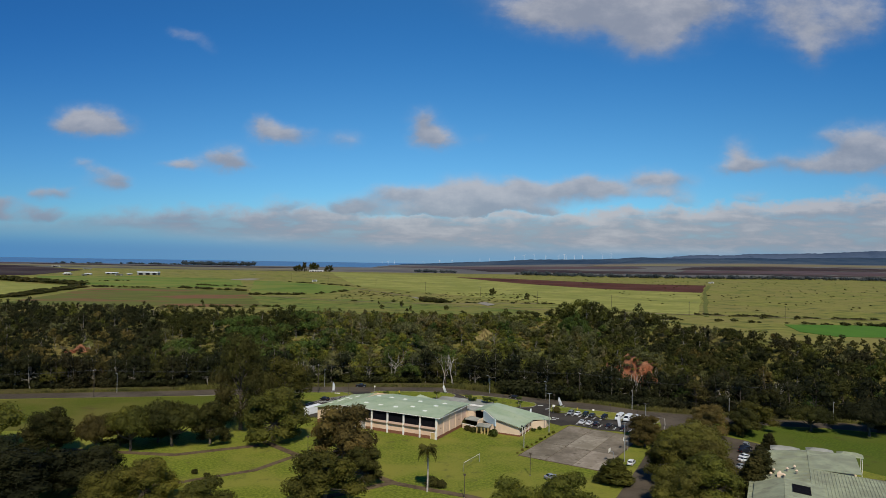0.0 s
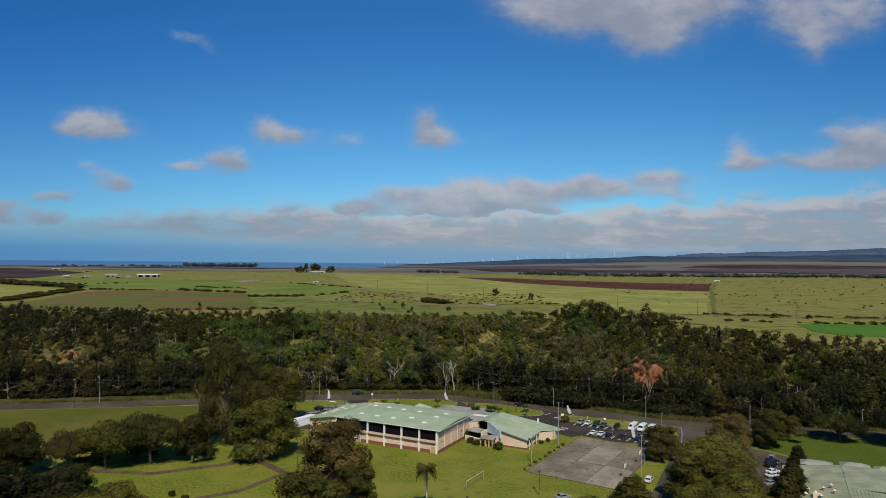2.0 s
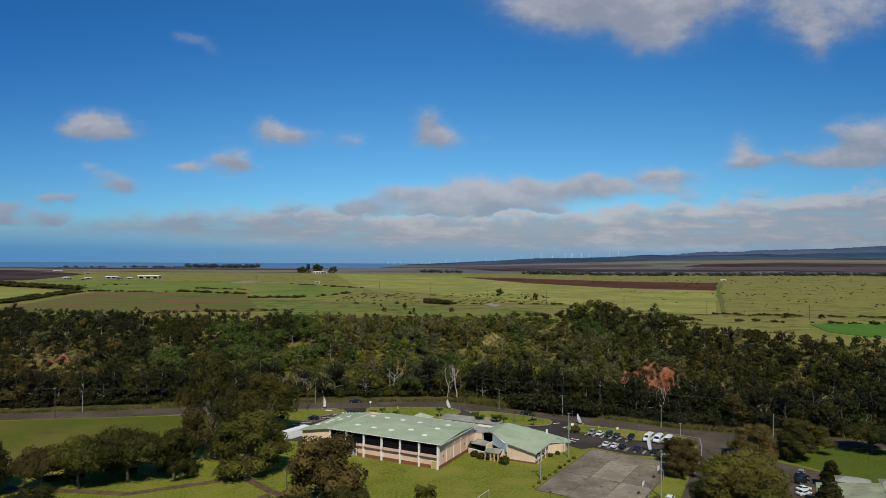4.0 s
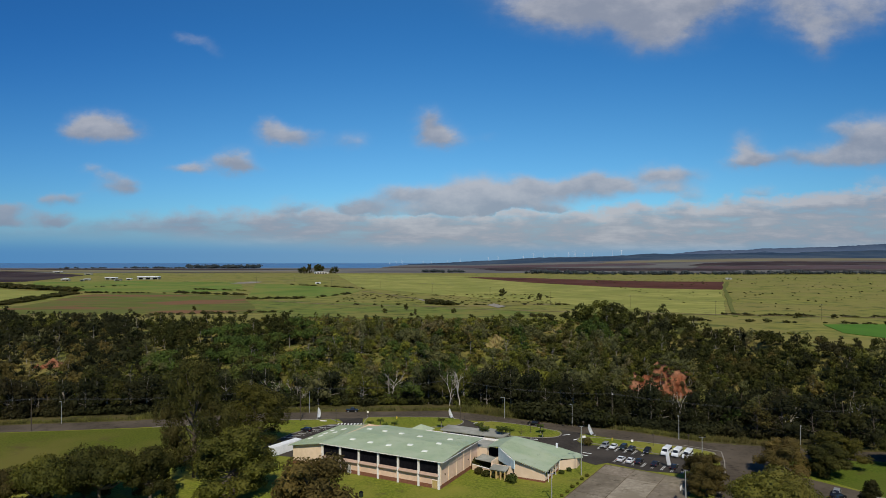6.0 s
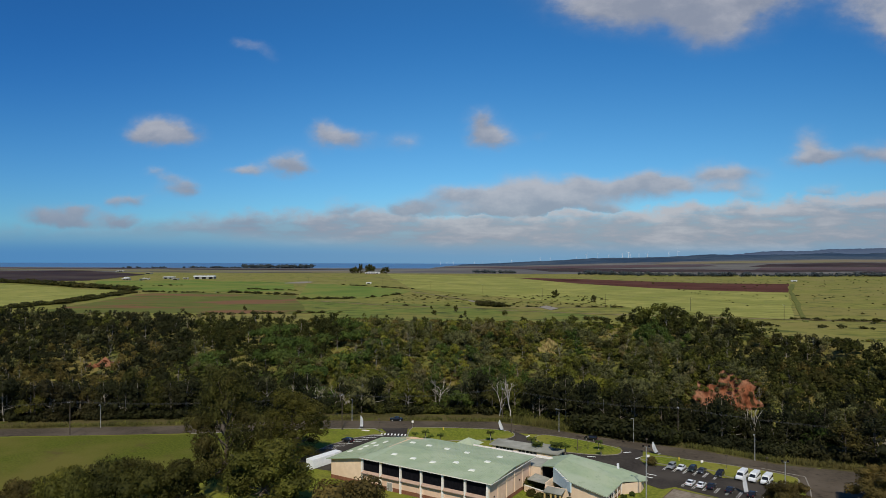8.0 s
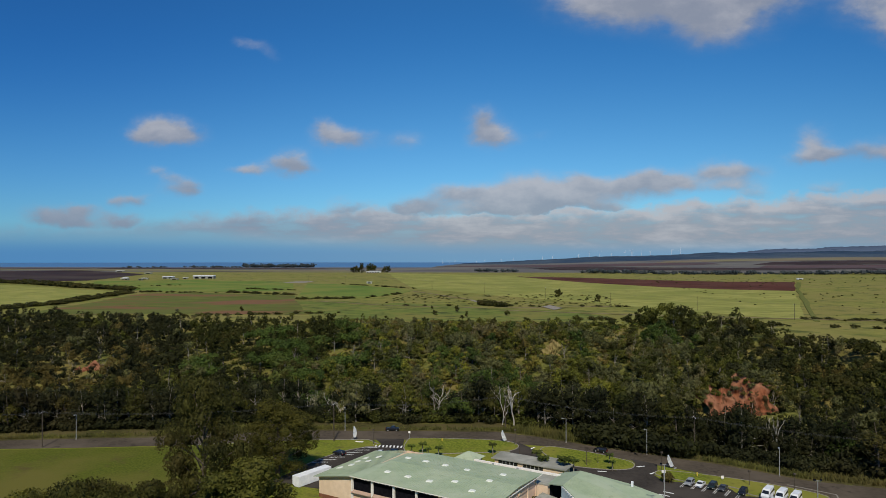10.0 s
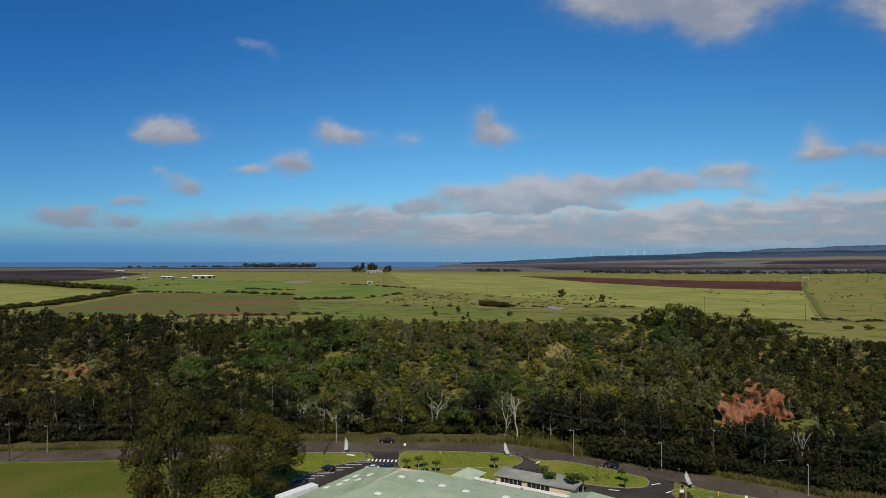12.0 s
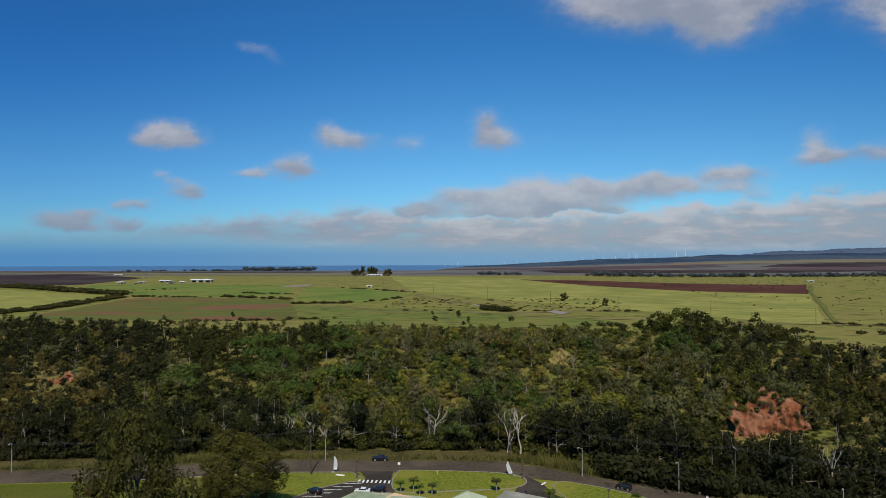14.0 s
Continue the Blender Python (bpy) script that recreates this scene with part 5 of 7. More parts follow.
for i in range(700):
    x = rs.uniform(-260, 215)
    y = float(rim(x)) + (-2.5 if x > 55 else 1.5) + abs(rs.normal(0, 9))
    t, s = rs.uniform(0, 6.28), rs.uniform(0.55, 1.35)
    R = np.array(((math.cos(t), -math.sin(t), 0), (math.sin(t), math.cos(t), 0), (0, 0, 1))) * s
    crown = UNDER[i % 3][1]
    # dimness at both ends put into the undergrowth's leaf colour
    bulk[5 if x > 40 or x < -90 or rs.rand() < 0.45 else 1 if rs.rand() < 0.6 else 0].append((crown[0] @ R.T + np.array((x, y, float(ground_z(x, y)) - 0.2)), crown[1]))
for i in range(150):
    x = rs.uniform(29, 58)
    y = float(rim(x)) - 6.5 + abs(rs.normal(0, 4))
    t, s = rs.uniform(0, 6.28), rs.uniform(0.7, 1.9)
    R = np.array(((math.cos(t), -math.sin(t), 0), (math.sin(t), math.cos(t), 0), (0, 0, 1))) * s
    crown = UNDER[i % 3][1]
    bulk[5 if rs.rand() < 0.7 else 1].append((crown[0] @ R.T + np.array((x, y, float(ground_z(x, y)) - 0.2)), crown[1]))
for gx, gy, gr, gd in GAPS:
    for i in range(int(gr * gd * (0.16 if gx != GAPS[0][0] else 0.42))):
        x, y = gx + rs.uniform(-1.1, 1.1) * gr, gy + rs.uniform(-1.1, 1.1) * gd
        t, s = rs.uniform(0, 6.28), rs.uniform(0.25, 0.75)
        R = np.array(((math.cos(t), -math.sin(t), 0), (math.sin(t), math.cos(t), 0), (0, 0, 1))) * s
        crown = LOW[i % 3][1]
        bulk[rs.choice((6, 6, 2, 0, 4) if gx != GAPS[0][0] else (0, 1, 1, 2))].append((crown[0] @ R.T + np.array((x, y, float(ground_z(x, y)) - 0.2)), crown[1]))
for i in range(2300):
    x = rs.normal(-10, 85)
    a, b = float(rim(x)) + 60, float(edge(x)) + 4
    y = a + (b - a) * rs.rand() ** 0.8
    if ((x - 126) / 30) ** 2 + ((y - 424) / 22) ** 2 < 1:
        continue
    t, s = rs.uniform(0, 6.28), rs.uniform(0.5, 1.5)
    R = np.array(((math.cos(t), -math.sin(t), 0), (math.sin(t), math.cos(t), 0), (0, 0, 1))) * s
    crown = LOW[i % 3][1]
    bulk[rs.choice((6, 2, 0, 4, 2)) if -115 < x < 75 else rs.choice((0, 1, 3))].append((crown[0] @ R.T + np.array((x, y, float(ground_z(x, y)) - 0.3)), crown[1]))
for i in range(100):
    x, y = rs.uniform(-300, 200), rs.uniform(320, 560)
    if y < rim(x) + 15 or y > edge(x) - 20:
        continue
    V, F = BARE[i % 6]
    t, s = rs.uniform(0, 6.28), rs.uniform(0.6, 1.0)
    R = np.array(((math.cos(t), -math.sin(t), 0), (math.sin(t), math.cos(t), 0), (0, 0, 1))) * s
    bulk_wood.append((V @ R.T + np.array((x, y, float(ground_z(x, y)))), F))
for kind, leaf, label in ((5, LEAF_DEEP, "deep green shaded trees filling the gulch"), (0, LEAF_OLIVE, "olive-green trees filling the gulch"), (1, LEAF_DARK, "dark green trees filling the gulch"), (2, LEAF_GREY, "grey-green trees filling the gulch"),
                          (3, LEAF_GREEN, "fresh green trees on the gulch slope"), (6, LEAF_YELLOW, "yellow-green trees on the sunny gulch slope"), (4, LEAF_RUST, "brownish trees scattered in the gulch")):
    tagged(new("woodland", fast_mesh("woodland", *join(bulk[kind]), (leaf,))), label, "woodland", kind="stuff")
tagged(new("woodland_trunks", fast_mesh("woodland_trunks", *join(bulk_wood), (PALE_BARK,))), "pale slender trunks in the gulch wood", "woodland", kind="stuff")

for i, (x, y, h) in enumerate(((92, 292, 17), (99, 289, 18), (106, 286, 18), (113, 284, 17), (120, 282, 18), (128, 280, 17), (86, 297, 16), (135, 277, 17))):
    wood, crown = TALL[i % 6]
    plant("gulch_tree", "tall deep green gulch tree by the road", "tree", wood, crown, LEAF_DEEP, stand(x, y, 50 * i, 1.25, h / 15), BARK, "trees along the gulch")

for i, (x, y, h) in enumerate(((101, 263, 9), (109, 260, 11), (118, 258, 10), (126, 257, 12), (135, 256, 11), (144, 255, 12), (153, 252, 11), (162, 249, 12), (171, 246, 12), (180, 241, 11), (190, 237, 12))):
    wood, crown = TALL[(i * 5) % 6]
    plant("gulch_tree", "low deep green tree leaning over the verge", "tree", wood, crown, LEAF_DEEP if i % 3 else LEAF_DARK, stand(x, y, 77 * i, 1.15, h * 1.3 / 15), BARK, "trees along the gulch")

# leafless pale trees
for i, (x, y, h) in enumerate(((7, 309, 17), (3, 312, 14), (85, 285, 15), (118, 275, 13), (-64, 335, 19), (-70, 330, 16), (-58, 332, 15), (-75, 338, 14), (48, 299, 12), (-145, 322, 16), (-20, 318, 15), (30, 312, 14), (-34, 322, 14), (140, 272, 14),
                              (-8, 330, 13), (95, 300, 13), (-120, 330, 13), (-90, 326, 14), (20, 322, 13), (60, 305, 12))):
    plant("bare_tree", "leafless pale grey forked tree", "tree", make_bare(100 + i, h), None, None, stand(x, y, 37 * i), BARE_BARK, "bare trees in the gulch")

# tall grass along the gulch side of the road, thickest where the trees stand back
rs = np.random.RandomState(5)
N = 26000
gx = rs.uniform(-230, 190, N)
lush = ease((gx - 2) / 8) * (1 - ease((gx - 26) / 6)) - 2.0 * ease((gx - 29) / 4) * (1 - ease((gx - 54) / 5)) + ease((gx - 56) / 6) * (1 - ease((gx - 100) / 20)) * 0.3 + ease((gx + 118) / 10) * (1 - ease((gx + 84) / 8)) * 0.8
gy = rim(gx) - 7.5 + np.abs(rs.normal(0, 1, N)) * (1.3 + 3.6 * np.maximum(lush, 0) + 0.9 * np.sin(gx * 0.09) ** 2)
patchy = 0.5 * np.sin(gx * 0.083 + 1.0) + 0.4 * np.sin(gx * 0.19) + 1.6 * lush + rs.normal(0, 0.5, N) > 0.35
gx, gy, lush = gx[patchy], gy[patchy], lush[patchy]
P = np.stack([gx, gy, ground_z(gx, gy)], 1)
n = len(gx)
top = P + np.stack([rs.normal(0, .35, n), rs.normal(0, .35, n), rs.uniform(0.5, 1.3, n) * (0.8 + 0.75 * np.maximum(lush, 0))], 1)
side = np.stack([rs.uniform(0.06, .2, n), rs.normal(0, .08, n), np.zeros(n)], 1)
V = np.stack([P - side, P + side, top + side * 0.3, top - side * 0.5], 1).reshape(-1, 3)
tagged(new("tall_grass", fast_mesh("tall_grass", V, np.arange(len(V)).reshape(-1, 4), (GRASS_TALL,))), "tall yellow-green roadside grass", "grass", kind="stuff")


# red earth slips on the far slope of the gulch
def slip(x, y, wide, high, seed, label, mat, lean=0.55):
    """A torn face of bare earth: gullies run down it, and its outline is bitten into by the scrub."""
    rs = np.random.RandomState(seed)
    n, m = 90, 56
    a, b = np.meshgrid(np.linspace(-1, 1, n), np.linspace(0, 1, m))
    gully = 0.9 * np.sin(a * 9 + 2 * np.sin(b * 5)) + 0.8 * np.abs(np.sin(a * 17 + 1.5 * np.sin(b * 4 + seed))) + 0.5 * np.sin(a * 37 + b * 6) + rs.normal(0, 0.16, a.shape)
    ledge = 1.2 * np.sin(b * 21 + 2.2 * np.sin(a * 6 + seed)) + 0.7 * np.sin(b * 43 + a * 7)
    z0 = float(ground_z(x, y)) - 9
    X = x + a * wide / 2 + 0.5 * np.sin(b * 15 + a * 4)
    Y = y + (b - 0.5) * high * lean + gully * (1.2 - b) + 0.55 * ledge + 3.2 * a * a + 1.1 * np.sin(a * 5 + 1)
    Z = z0 + b * high * (0.96 + 0.04 * np.sin(a * 7 + 0.5)) + 0.4 * np.sin(a * 13)
    V = np.stack([X, Y, Z], -1).reshape(-1, 3)
    i = (np.arange(m - 1)[:, None] * n + np.arange(n - 1)[None, :]).ravel()
    F = np.stack([i, i + 1, i + n + 1, i + n], 1)
    c = np.stack([a, b], -1).reshape(-1, 2)[F].mean(1)
    ca, cb = c[:, 0], c[:, 1]
    bite = 0.03 * np.sin(ca * 8 + seed) + 0.025 * np.sin(ca * 19 + 2 * cb) + 0.04 * np.sin(cb * 23 + 5 * ca)
    crest = 0.79 + 0.08 * np.tanh((ca + 0.2) * 5) - 0.10 * ca * ca
    keep = (np.abs(ca + 0.09 * np.sin(cb * 11 + seed)) < 0.80 + 0.12 * cb + bite * 0.8) & (cb < crest + bite)
    me = fast_mesh("earth_slip", V, F[keep], (mat,))
    tagged(new("earth_slip", me), label, "cliff", kind="structure")


slip(123.5, 428, 40, 31, 1, "bare red earth cliff on the gulch slope", RED_EARTH)
slip(-262, 490, 24, 17, 2, "small bare red-brown earth slip", RED_EARTH)
slip(-279, 484, 13, 10, 5, "little red-brown earth slip under scrub", RED_EARTH)
slip(66, 516, 10, 15, 6, "dry tan earth slip between trees", DRY_EARTH)
slip(-52, 505, 14, 12, 3, "small bare brown earth slip", DRY_EARTH)
slip(37, 528, 15, 22, 4, "dry brown earth slip between trees", DRY_EARTH)

for i in range(96):
    a = rs.uniform(-0.98, 0.98)
    b = 0.79 + 0.08 * math.tanh((a + 0.2) * 5) - 0.10 * a * a + rs.normal(0, 0.07)
    if i % 3 == 0:
        a, b = rs.choice((-0.9, -0.84, 0.2, 0.88, 0.94)) + rs.normal(0, 0.07), rs.uniform(0.15, 0.75)
    wood, crown = UNDER[i % 3]
    x, y = 123.5 + a * 20.5, 428 + (b - 0.5) * 17 - 0.6 + 3.2 * a * a
    plant("cliff_bush", "small dark bush clinging to red earth", "shrub", wood, crown, (LEAF_RUST, LEAF_OLIVE, LEAF_GREY)[i % 3], pose(x, y, float(ground_z(122.5, 428)) - 9 + b * 31 - 0.9, 0, 0, i * 40) @ Matrix.Scale(rs.uniform(0.3, 0.8), 4), group="bushes on the cliff")

# hedges, bushes and single trees on the plateau
rs = np.random.RandomState(9)
HEDGES = (((-1050, 1350), (-880, 1275), 9, 8, 60), ((-885, 1280), (-700, 1150), 9, 8, 90), ((-720, 1160), (-555, 1068), 9, 7, 80), ((-528, 1012), (-506, 880), 7, 5, 60), ((-508, 880), (-495, 800), 7, 5, 50), ((-495, 800), (-505, 715), 7, 4.5, 50), ((-530, 1020), (-480, 1030), 5, 3.5, 14),
          ((-480, 1020), (-400, 1020), 4, 2.5, 12), ((-400, 1030), (-275, 970), 5, 3.5, 30), ((-395, 1120), (-310, 1090), 4, 3.0, 24), ((-250, 890), (-180, 905), 5, 3.5, 22), ((-134, 1150), (-288, 1305), 4, 2.5, 30), ((-132, 1010), (-165, 925), 4, 3, 14),
          ((-20, 818), (10, 789), 5, 5.5, 46), ((-100, 800), (140, 800), 4, 2.2, 24), ((237, 1975), (480, 1870), 10, 12, 60), ((480, 1870), (720, 1885), 10, 11, 60), ((720, 1885), (1000, 1925), 10, 11, 70), ((1000, 1925), (1700, 1900), 10, 11, 120), ((-60, 2120), (60, 2080), 9, 10, 24),
          ((-1010, 2690), (-745, 2705), 13, 15, 90), ((-1250, 2690), (-1020, 2690), 11, 8, 30), ((-1500, 2640), (-1300, 2650), 10, 7, 12), ((-330, 650), (-150, 705), 4, 3, 40),
          ((60, 660), (240, 610), 4, 3.5, 50), ((250, 610), (420, 575), 4, 3.5, 30), ((265, 676), (430, 642), 4, 2.4, 44), ((-640, 1180), (-560, 1240), 4, 3, 10))
hedge_parts, far_parts = [], []
for (x0, y0), (x1, y1), r, h, n in HEDGES:
    for i in range(n):
        t = rs.rand()
        x, y = x0 + (x1 - x0) * t + rs.normal(0, r * 0.5), y0 + (y1 - y0) * t + rs.normal(0, r * 0.5)
        s = rs.uniform(0.5, 1.2)
        crown = TINY[rs.randint(4)][1]
        k = np.array((r * s / 5.5, r * s / 5.5, h * s / 9.5))
        (far_parts if y0 > 1600 else hedge_parts).append((crown[0] * k + np.array((x, y, PLATEAU - 0.3)), crown[1]))
tagged(new("tree_line", fast_mesh("tree_line", *join(far_parts), (LEAF_FAR,))), "hazy lines of distant trees", "tree line", kind="stuff")
tagged(new("hedgerow", fast_mesh("hedgerow", *join(hedge_parts), (LEAF_DARK,))), "dark hedgerows and tree lines between the fields", "hedge", kind="stuff")
scatter = []
for i in range(700):
    x, y = rs.uniform(280, 1000), rs.uniform(640, 1700)
    if x > 0.72 * y or rs.rand() > 0.6 + 0.4 * math.sin(x * .01) * math.sin(y * .012):
        continue
    s = rs.uniform(0.12, 0.4)
    crown = TINY[rs.randint(4)][1]
    scatter.append((crown[0] * np.array((s, s, s * 0.55)) + np.array((x, y, PLATEAU - 0.1)), crown[1]))
for i in range(260):
    x, y = rs.uniform(-130, 140), rs.uniform(810, 1000)
    s = rs.uniform(0.10, 0.30)
    crown = TINY[rs.randint(4)][1]
    scatter.append((crown[0] * np.array((s * 1.6, s, s * 0.5)) + np.array((x, y, PLATEAU + 0.1)), crown[1]))
tagged(new("scrub", fast_mesh("scrub", *join(scatter), (LEAF_DARK,))), "low olive scrub scattered over the pasture", "scrub", kind="stuff")
for i, (x, y, h, r) in enumerate(((-37.7, 725, 7, 2.6), (-64.7, 753, 4, 1.7), (-26, 672, 6, 1.8), (79, 950, 11, 6), (118, 873, 9, 4.2), (108, 893, 4, 2.6), (314, 643, 5, 4.5), (-56, 690, 5, 3), (10, 690, 5, 3.2), (-250, 720, 5, 2.4), (130, 655, 8, 7), (345, 640, 4, 3))):
    wood, crown = LONE[i % 4]
    plant("field_tree", "lone dark tree standing in the pasture", "tree", wood, crown, LEAF_DARK, pose(x, y, PLATEAU, 0, 0, i * 50) @ Matrix.Diagonal((r / 5.5, r / 5.5, h / 9.5, 1)), group="lone field trees")
for i, (x, y, h, r) in enumerate(((-415, 1995, 18, 11), (-405, 2000, 20, 9), (-391, 1998, 29, 9), (-372, 2014, 28, 13), (-360, 2018, 26, 11), (-326, 2006, 18, 8), (-315, 2004, 21, 10))):
    wood, crown = LONE[i % 4]
    plant("farm_tree", "tall dark tree by the far farmhouse", "tree", wood, crown, LEAF_DARK, pose(x, y, PLATEAU, 0, 0, i * 50) @ Matrix.Diagonal((r / 5.5, r / 5.5, h / 9.5, 1)), group="farmhouse trees")


# ---------------------------------------------------------------- buildings
TURN = -27.1


def seams(x0, x1, y0, y1, height_at, gap=0.9, along="y", high=0.05, wide=0.06):
    """Raised seams of a metal roof, in one mesh."""
    bm = bmesh.new()
    n = int(((x1 - x0) if along == "y" else (y1 - y0)) / gap)
    for i in range(1, n):
        if along == "y":
            x = x0 + (x1 - x0) * i / n
            a, b = Vector((x, y0, height_at(x, y0))), Vector((x, y1, height_at(x, y1)))
            s = Vector((wide / 2, 0, 0))
        else:
            y = y0 + (y1 - y0) * i / n
            a, b = Vector((x0, y, height_at(x0, y))), Vector((x1, y, height_at(x1, y)))
            s = Vector((0, wide / 2, 0))
        up = Vector((0, 0, high))
        v = [bm.verts.new(p) for p in (a - s, a + s, b + s, b - s, a - s + up, a + s + up, b + s + up, b - s + up)]
        for f in ((4, 5, 6, 7), (0, 1, 5, 4), (1, 2, 6, 5), (2, 3, 7, 6), (3, 0, 4, 7)):
            bm.faces.new([v[k] for k in f])
    return bm


def skylight_bm():
    bm = bmesh.new()
    box(bm, -0.75, 0.75, -0.6, 0.6, 0, 0.22)
    top = [f for f in bm.faces if f.normal.z > 0.9 or all(v.co.z > 0.2 for v in f.verts)]
    for v in {v for f in top for v in f.verts}:
        v.co.x *= 0.8
        v.co.y *= 0.8
    return bm


def build_gym():
    gym = thing("gymnasium", "long gymnasium with green metal roof, cream walls and dark screened bays", "gymnasium", m=pose(0, 216.8, 0, 0, 0, TURN))
    L, D, E = 37.2, 23.2, 7.2
    bay = L / 6
    # inner shell closes the hall behind the screens
    part("rear_wall", boxed(-L, 0, D - 0.3, D, 0, E), WALL_PINK, gym)
    part("floor_slab", boxed(-L, -0.35, 0.3, D - 0.3, 0.02, 0.25), KERB, gym)
    end = part("end_wall", boxed(-0.3, 0, 0.0, D, 0.95, E), WALL_PINK, gym, "pink plastered end wall")
    for i in range(6):
        y = 0.25 + i * (D - 0.5) / 5
        part("pilaster", boxed(0.0, 0.16, y - 0.22, y + 0.22, 0.95, E), WALL_CREAM, end)
    for i in (1, 4):
        y = i * D / 5 - 2
        part("wall_lamp", boxed(0.0, 0.16, y - 0.14, y + 0.14, 3.0, 3.3), DARK_MESH, end)
    part("plinth", boxed(-0.3, 0.07, 0, D + 0.2, 0, 0.95), WALL_BROWN, gym, "brown painted base")
    part("plinth", boxed(-L - 10.4, -0.3, -0.07, 0.25, 0, 1.0), WALL_BROWN, gym, "brown painted base")
    column = None
    for i in range(7):
        bm = bmesh.new()
        box(bm, -0.24, 0.24, -0.42, 0.12, 0, E)
        m = pose(-i * bay + (-0.24 if i == 0 else 0.24 if i == 6 else 0), 0, 0)
        if column is None:
            column = part("column", bm, TRIM_WHITE, gym, "white painted column")
            column.matrix_basis = m
        else:
            bm.free()
            share("column", column.data, gym, m)
    for i in range(6):
        x1, x0 = -i * bay - 0.25, -(i + 1) * bay + 0.25
        part("wall_panel", boxed(x0, x1, -0.02, 0.22, 1.0, 3.35), WALL_PINK, gym, "pink painted wall below the screen")
        v = [(x0, -0.75, 3.4), (x1, -0.75, 3.4), (x1, 0.15, 3.85), (x0, 0.15, 3.85)]
        part("sunshade", plate(v, 0.16), LEDGE_PINK, gym, "sloping pink ledge")
        screen = part("screen", boxed(x0, x1, 0.05, 0.12, 3.85, E - 0.2), DARK_MESH, gym, "dark mesh screen over the opening")
        for k in range(1, 4):
            x = x0 + (x1 - x0) * k / 4
            part("mullion", boxed(x - 0.03, x + 0.03, 0.01, 0.05, 3.85, E - 0.2), DARK_MESH, screen)
    for x, mat, label in ((-1.5, DOOR_TAN, "tan double door"), (-4.55 * bay, DOOR_GREY, "grey metal door")):
        door = part("door", boxed(x - 0.75, x + 0.75, -0.14, -0.08, 0.05, 2.1), mat, gym, label)
        part("door_frame", boxed(x - 0.85, x + 0.85, -0.1, -0.072, 0.0, 2.22), TRIM_WHITE, door)
        part("handle", boxed(x + 0.05, x + 0.12, -0.2, -0.14, 0.95, 1.15), STEEL, door)
    # the low wing at the far end, its roof falling away from the hall
    W = 10.4
    part("wing_wall", prismed_side([(-L - W, 1.0), (-L, 1.0), (-L, 7.05), (-L - W, 5.2)], 0.0, 0.25), WALL_CREAM, gym, "cream gable wall of the low wing")
    part("wing_wall", boxed(-L - W, -L - W + 0.25, 0.25, D, 0, 5.1), WALL_CREAM, gym)
    part("wing_wall", prismed_side([(-L - W, 0), (-L, 0), (-L, 7.0), (-L - W, 5.1)], D - 0.25, D), WALL_CREAM, gym)
    part("parting_wall", boxed(-L - 0.12, -L + 0.12, 0.3, D - 0.3, 0.2, 6.9), WALL_CREAM, gym)
    ridge = 8.05

    def top(x, y):
        return 7.32 + (ridge - 7.32) * (1 - abs(y - D / 2) / (D / 2 + 0.9))

    H = 3.2
    roof = part("roof", plate([(-L - 0.2, -0.95, top(0, -0.9)), (1.2, -0.95, top(0, -0.9)), (1.2, D / 2, ridge), (-L - 0.2 + H, D / 2, ridge)], 0.18), ROOF_GREEN, gym, "weathered green metal roof")
    back = part("roof", plate([(-L - 0.2 + H, D / 2, ridge), (1.2, D / 2, ridge), (1.2, D + 0.95, top(0, D + .9)), (-L - 0.2 + 2 * H, D + 0.95, top(0, D + .9))], 0.18), ROOF_GREEN, gym, "weathered green metal roof")
    part("seams", seams(-L + H, 1.1, -0.9, D / 2, top, 0.62), ROOF_GREEN, roof)
    part("seams", seams(-L + 2 * H, 1.1, D / 2, D + 0.9, top, 0.62), ROOF_GREEN, back)

    def low(x, y):
        return 7.25 + (x + L) * (2.0 / (W + 1))

    wing = part("wing_roof", plate([(-L - W - 1, -0.95, low(-L - W - 1, 0)), (-L - 0.24, -0.95, low(-L - .2, 0)), (-L - 0.24 + H, D / 2, ridge - 0.03), (-L - 0.24 + 2 * H, D + 0.9, top(0, D + .9) - 0.03), (-L - W - 1, D + 0.9, low(-L - W - 1, 0))], 0.16), ROOF_GREEN, gym, "green metal roof of the low wing")
    part("seams", seams(-L - W - 1, -L - 0.2, -0.9, D + 0.6, low, 0.62, along="x"), ROOF_GREEN, wing)
    part("fascia", boxed(-L - 0.2, 1.2, -1.0, -0.96, 7.06, 7.26), TRIM_WHITE, gym)
    part("fascia", boxed(1.21, 1.26, -0.95, D + 0.9, 7.06, 7.24), TRIM_WHITE, gym)
    tail = None
    for i in range(38):
        m = pose(-L + 0.4 + i * 1.02, -0.5, 6.92)
        if tail is None:
            tail = part("rafter_tail", boxed(-0.06, 0.06, -0.42, 0.5, -0.02, 0.2), TRIM_WHITE, gym)
            tail.matrix_basis = m
        else:
            share("rafter_tail", tail.data, gym, m)
    for i in range(21):
        share("rafter_tail", tail.data, gym, pose(0.62, 0.3 + i * 1.05, 6.9, 0, 0, 90))
    light = None
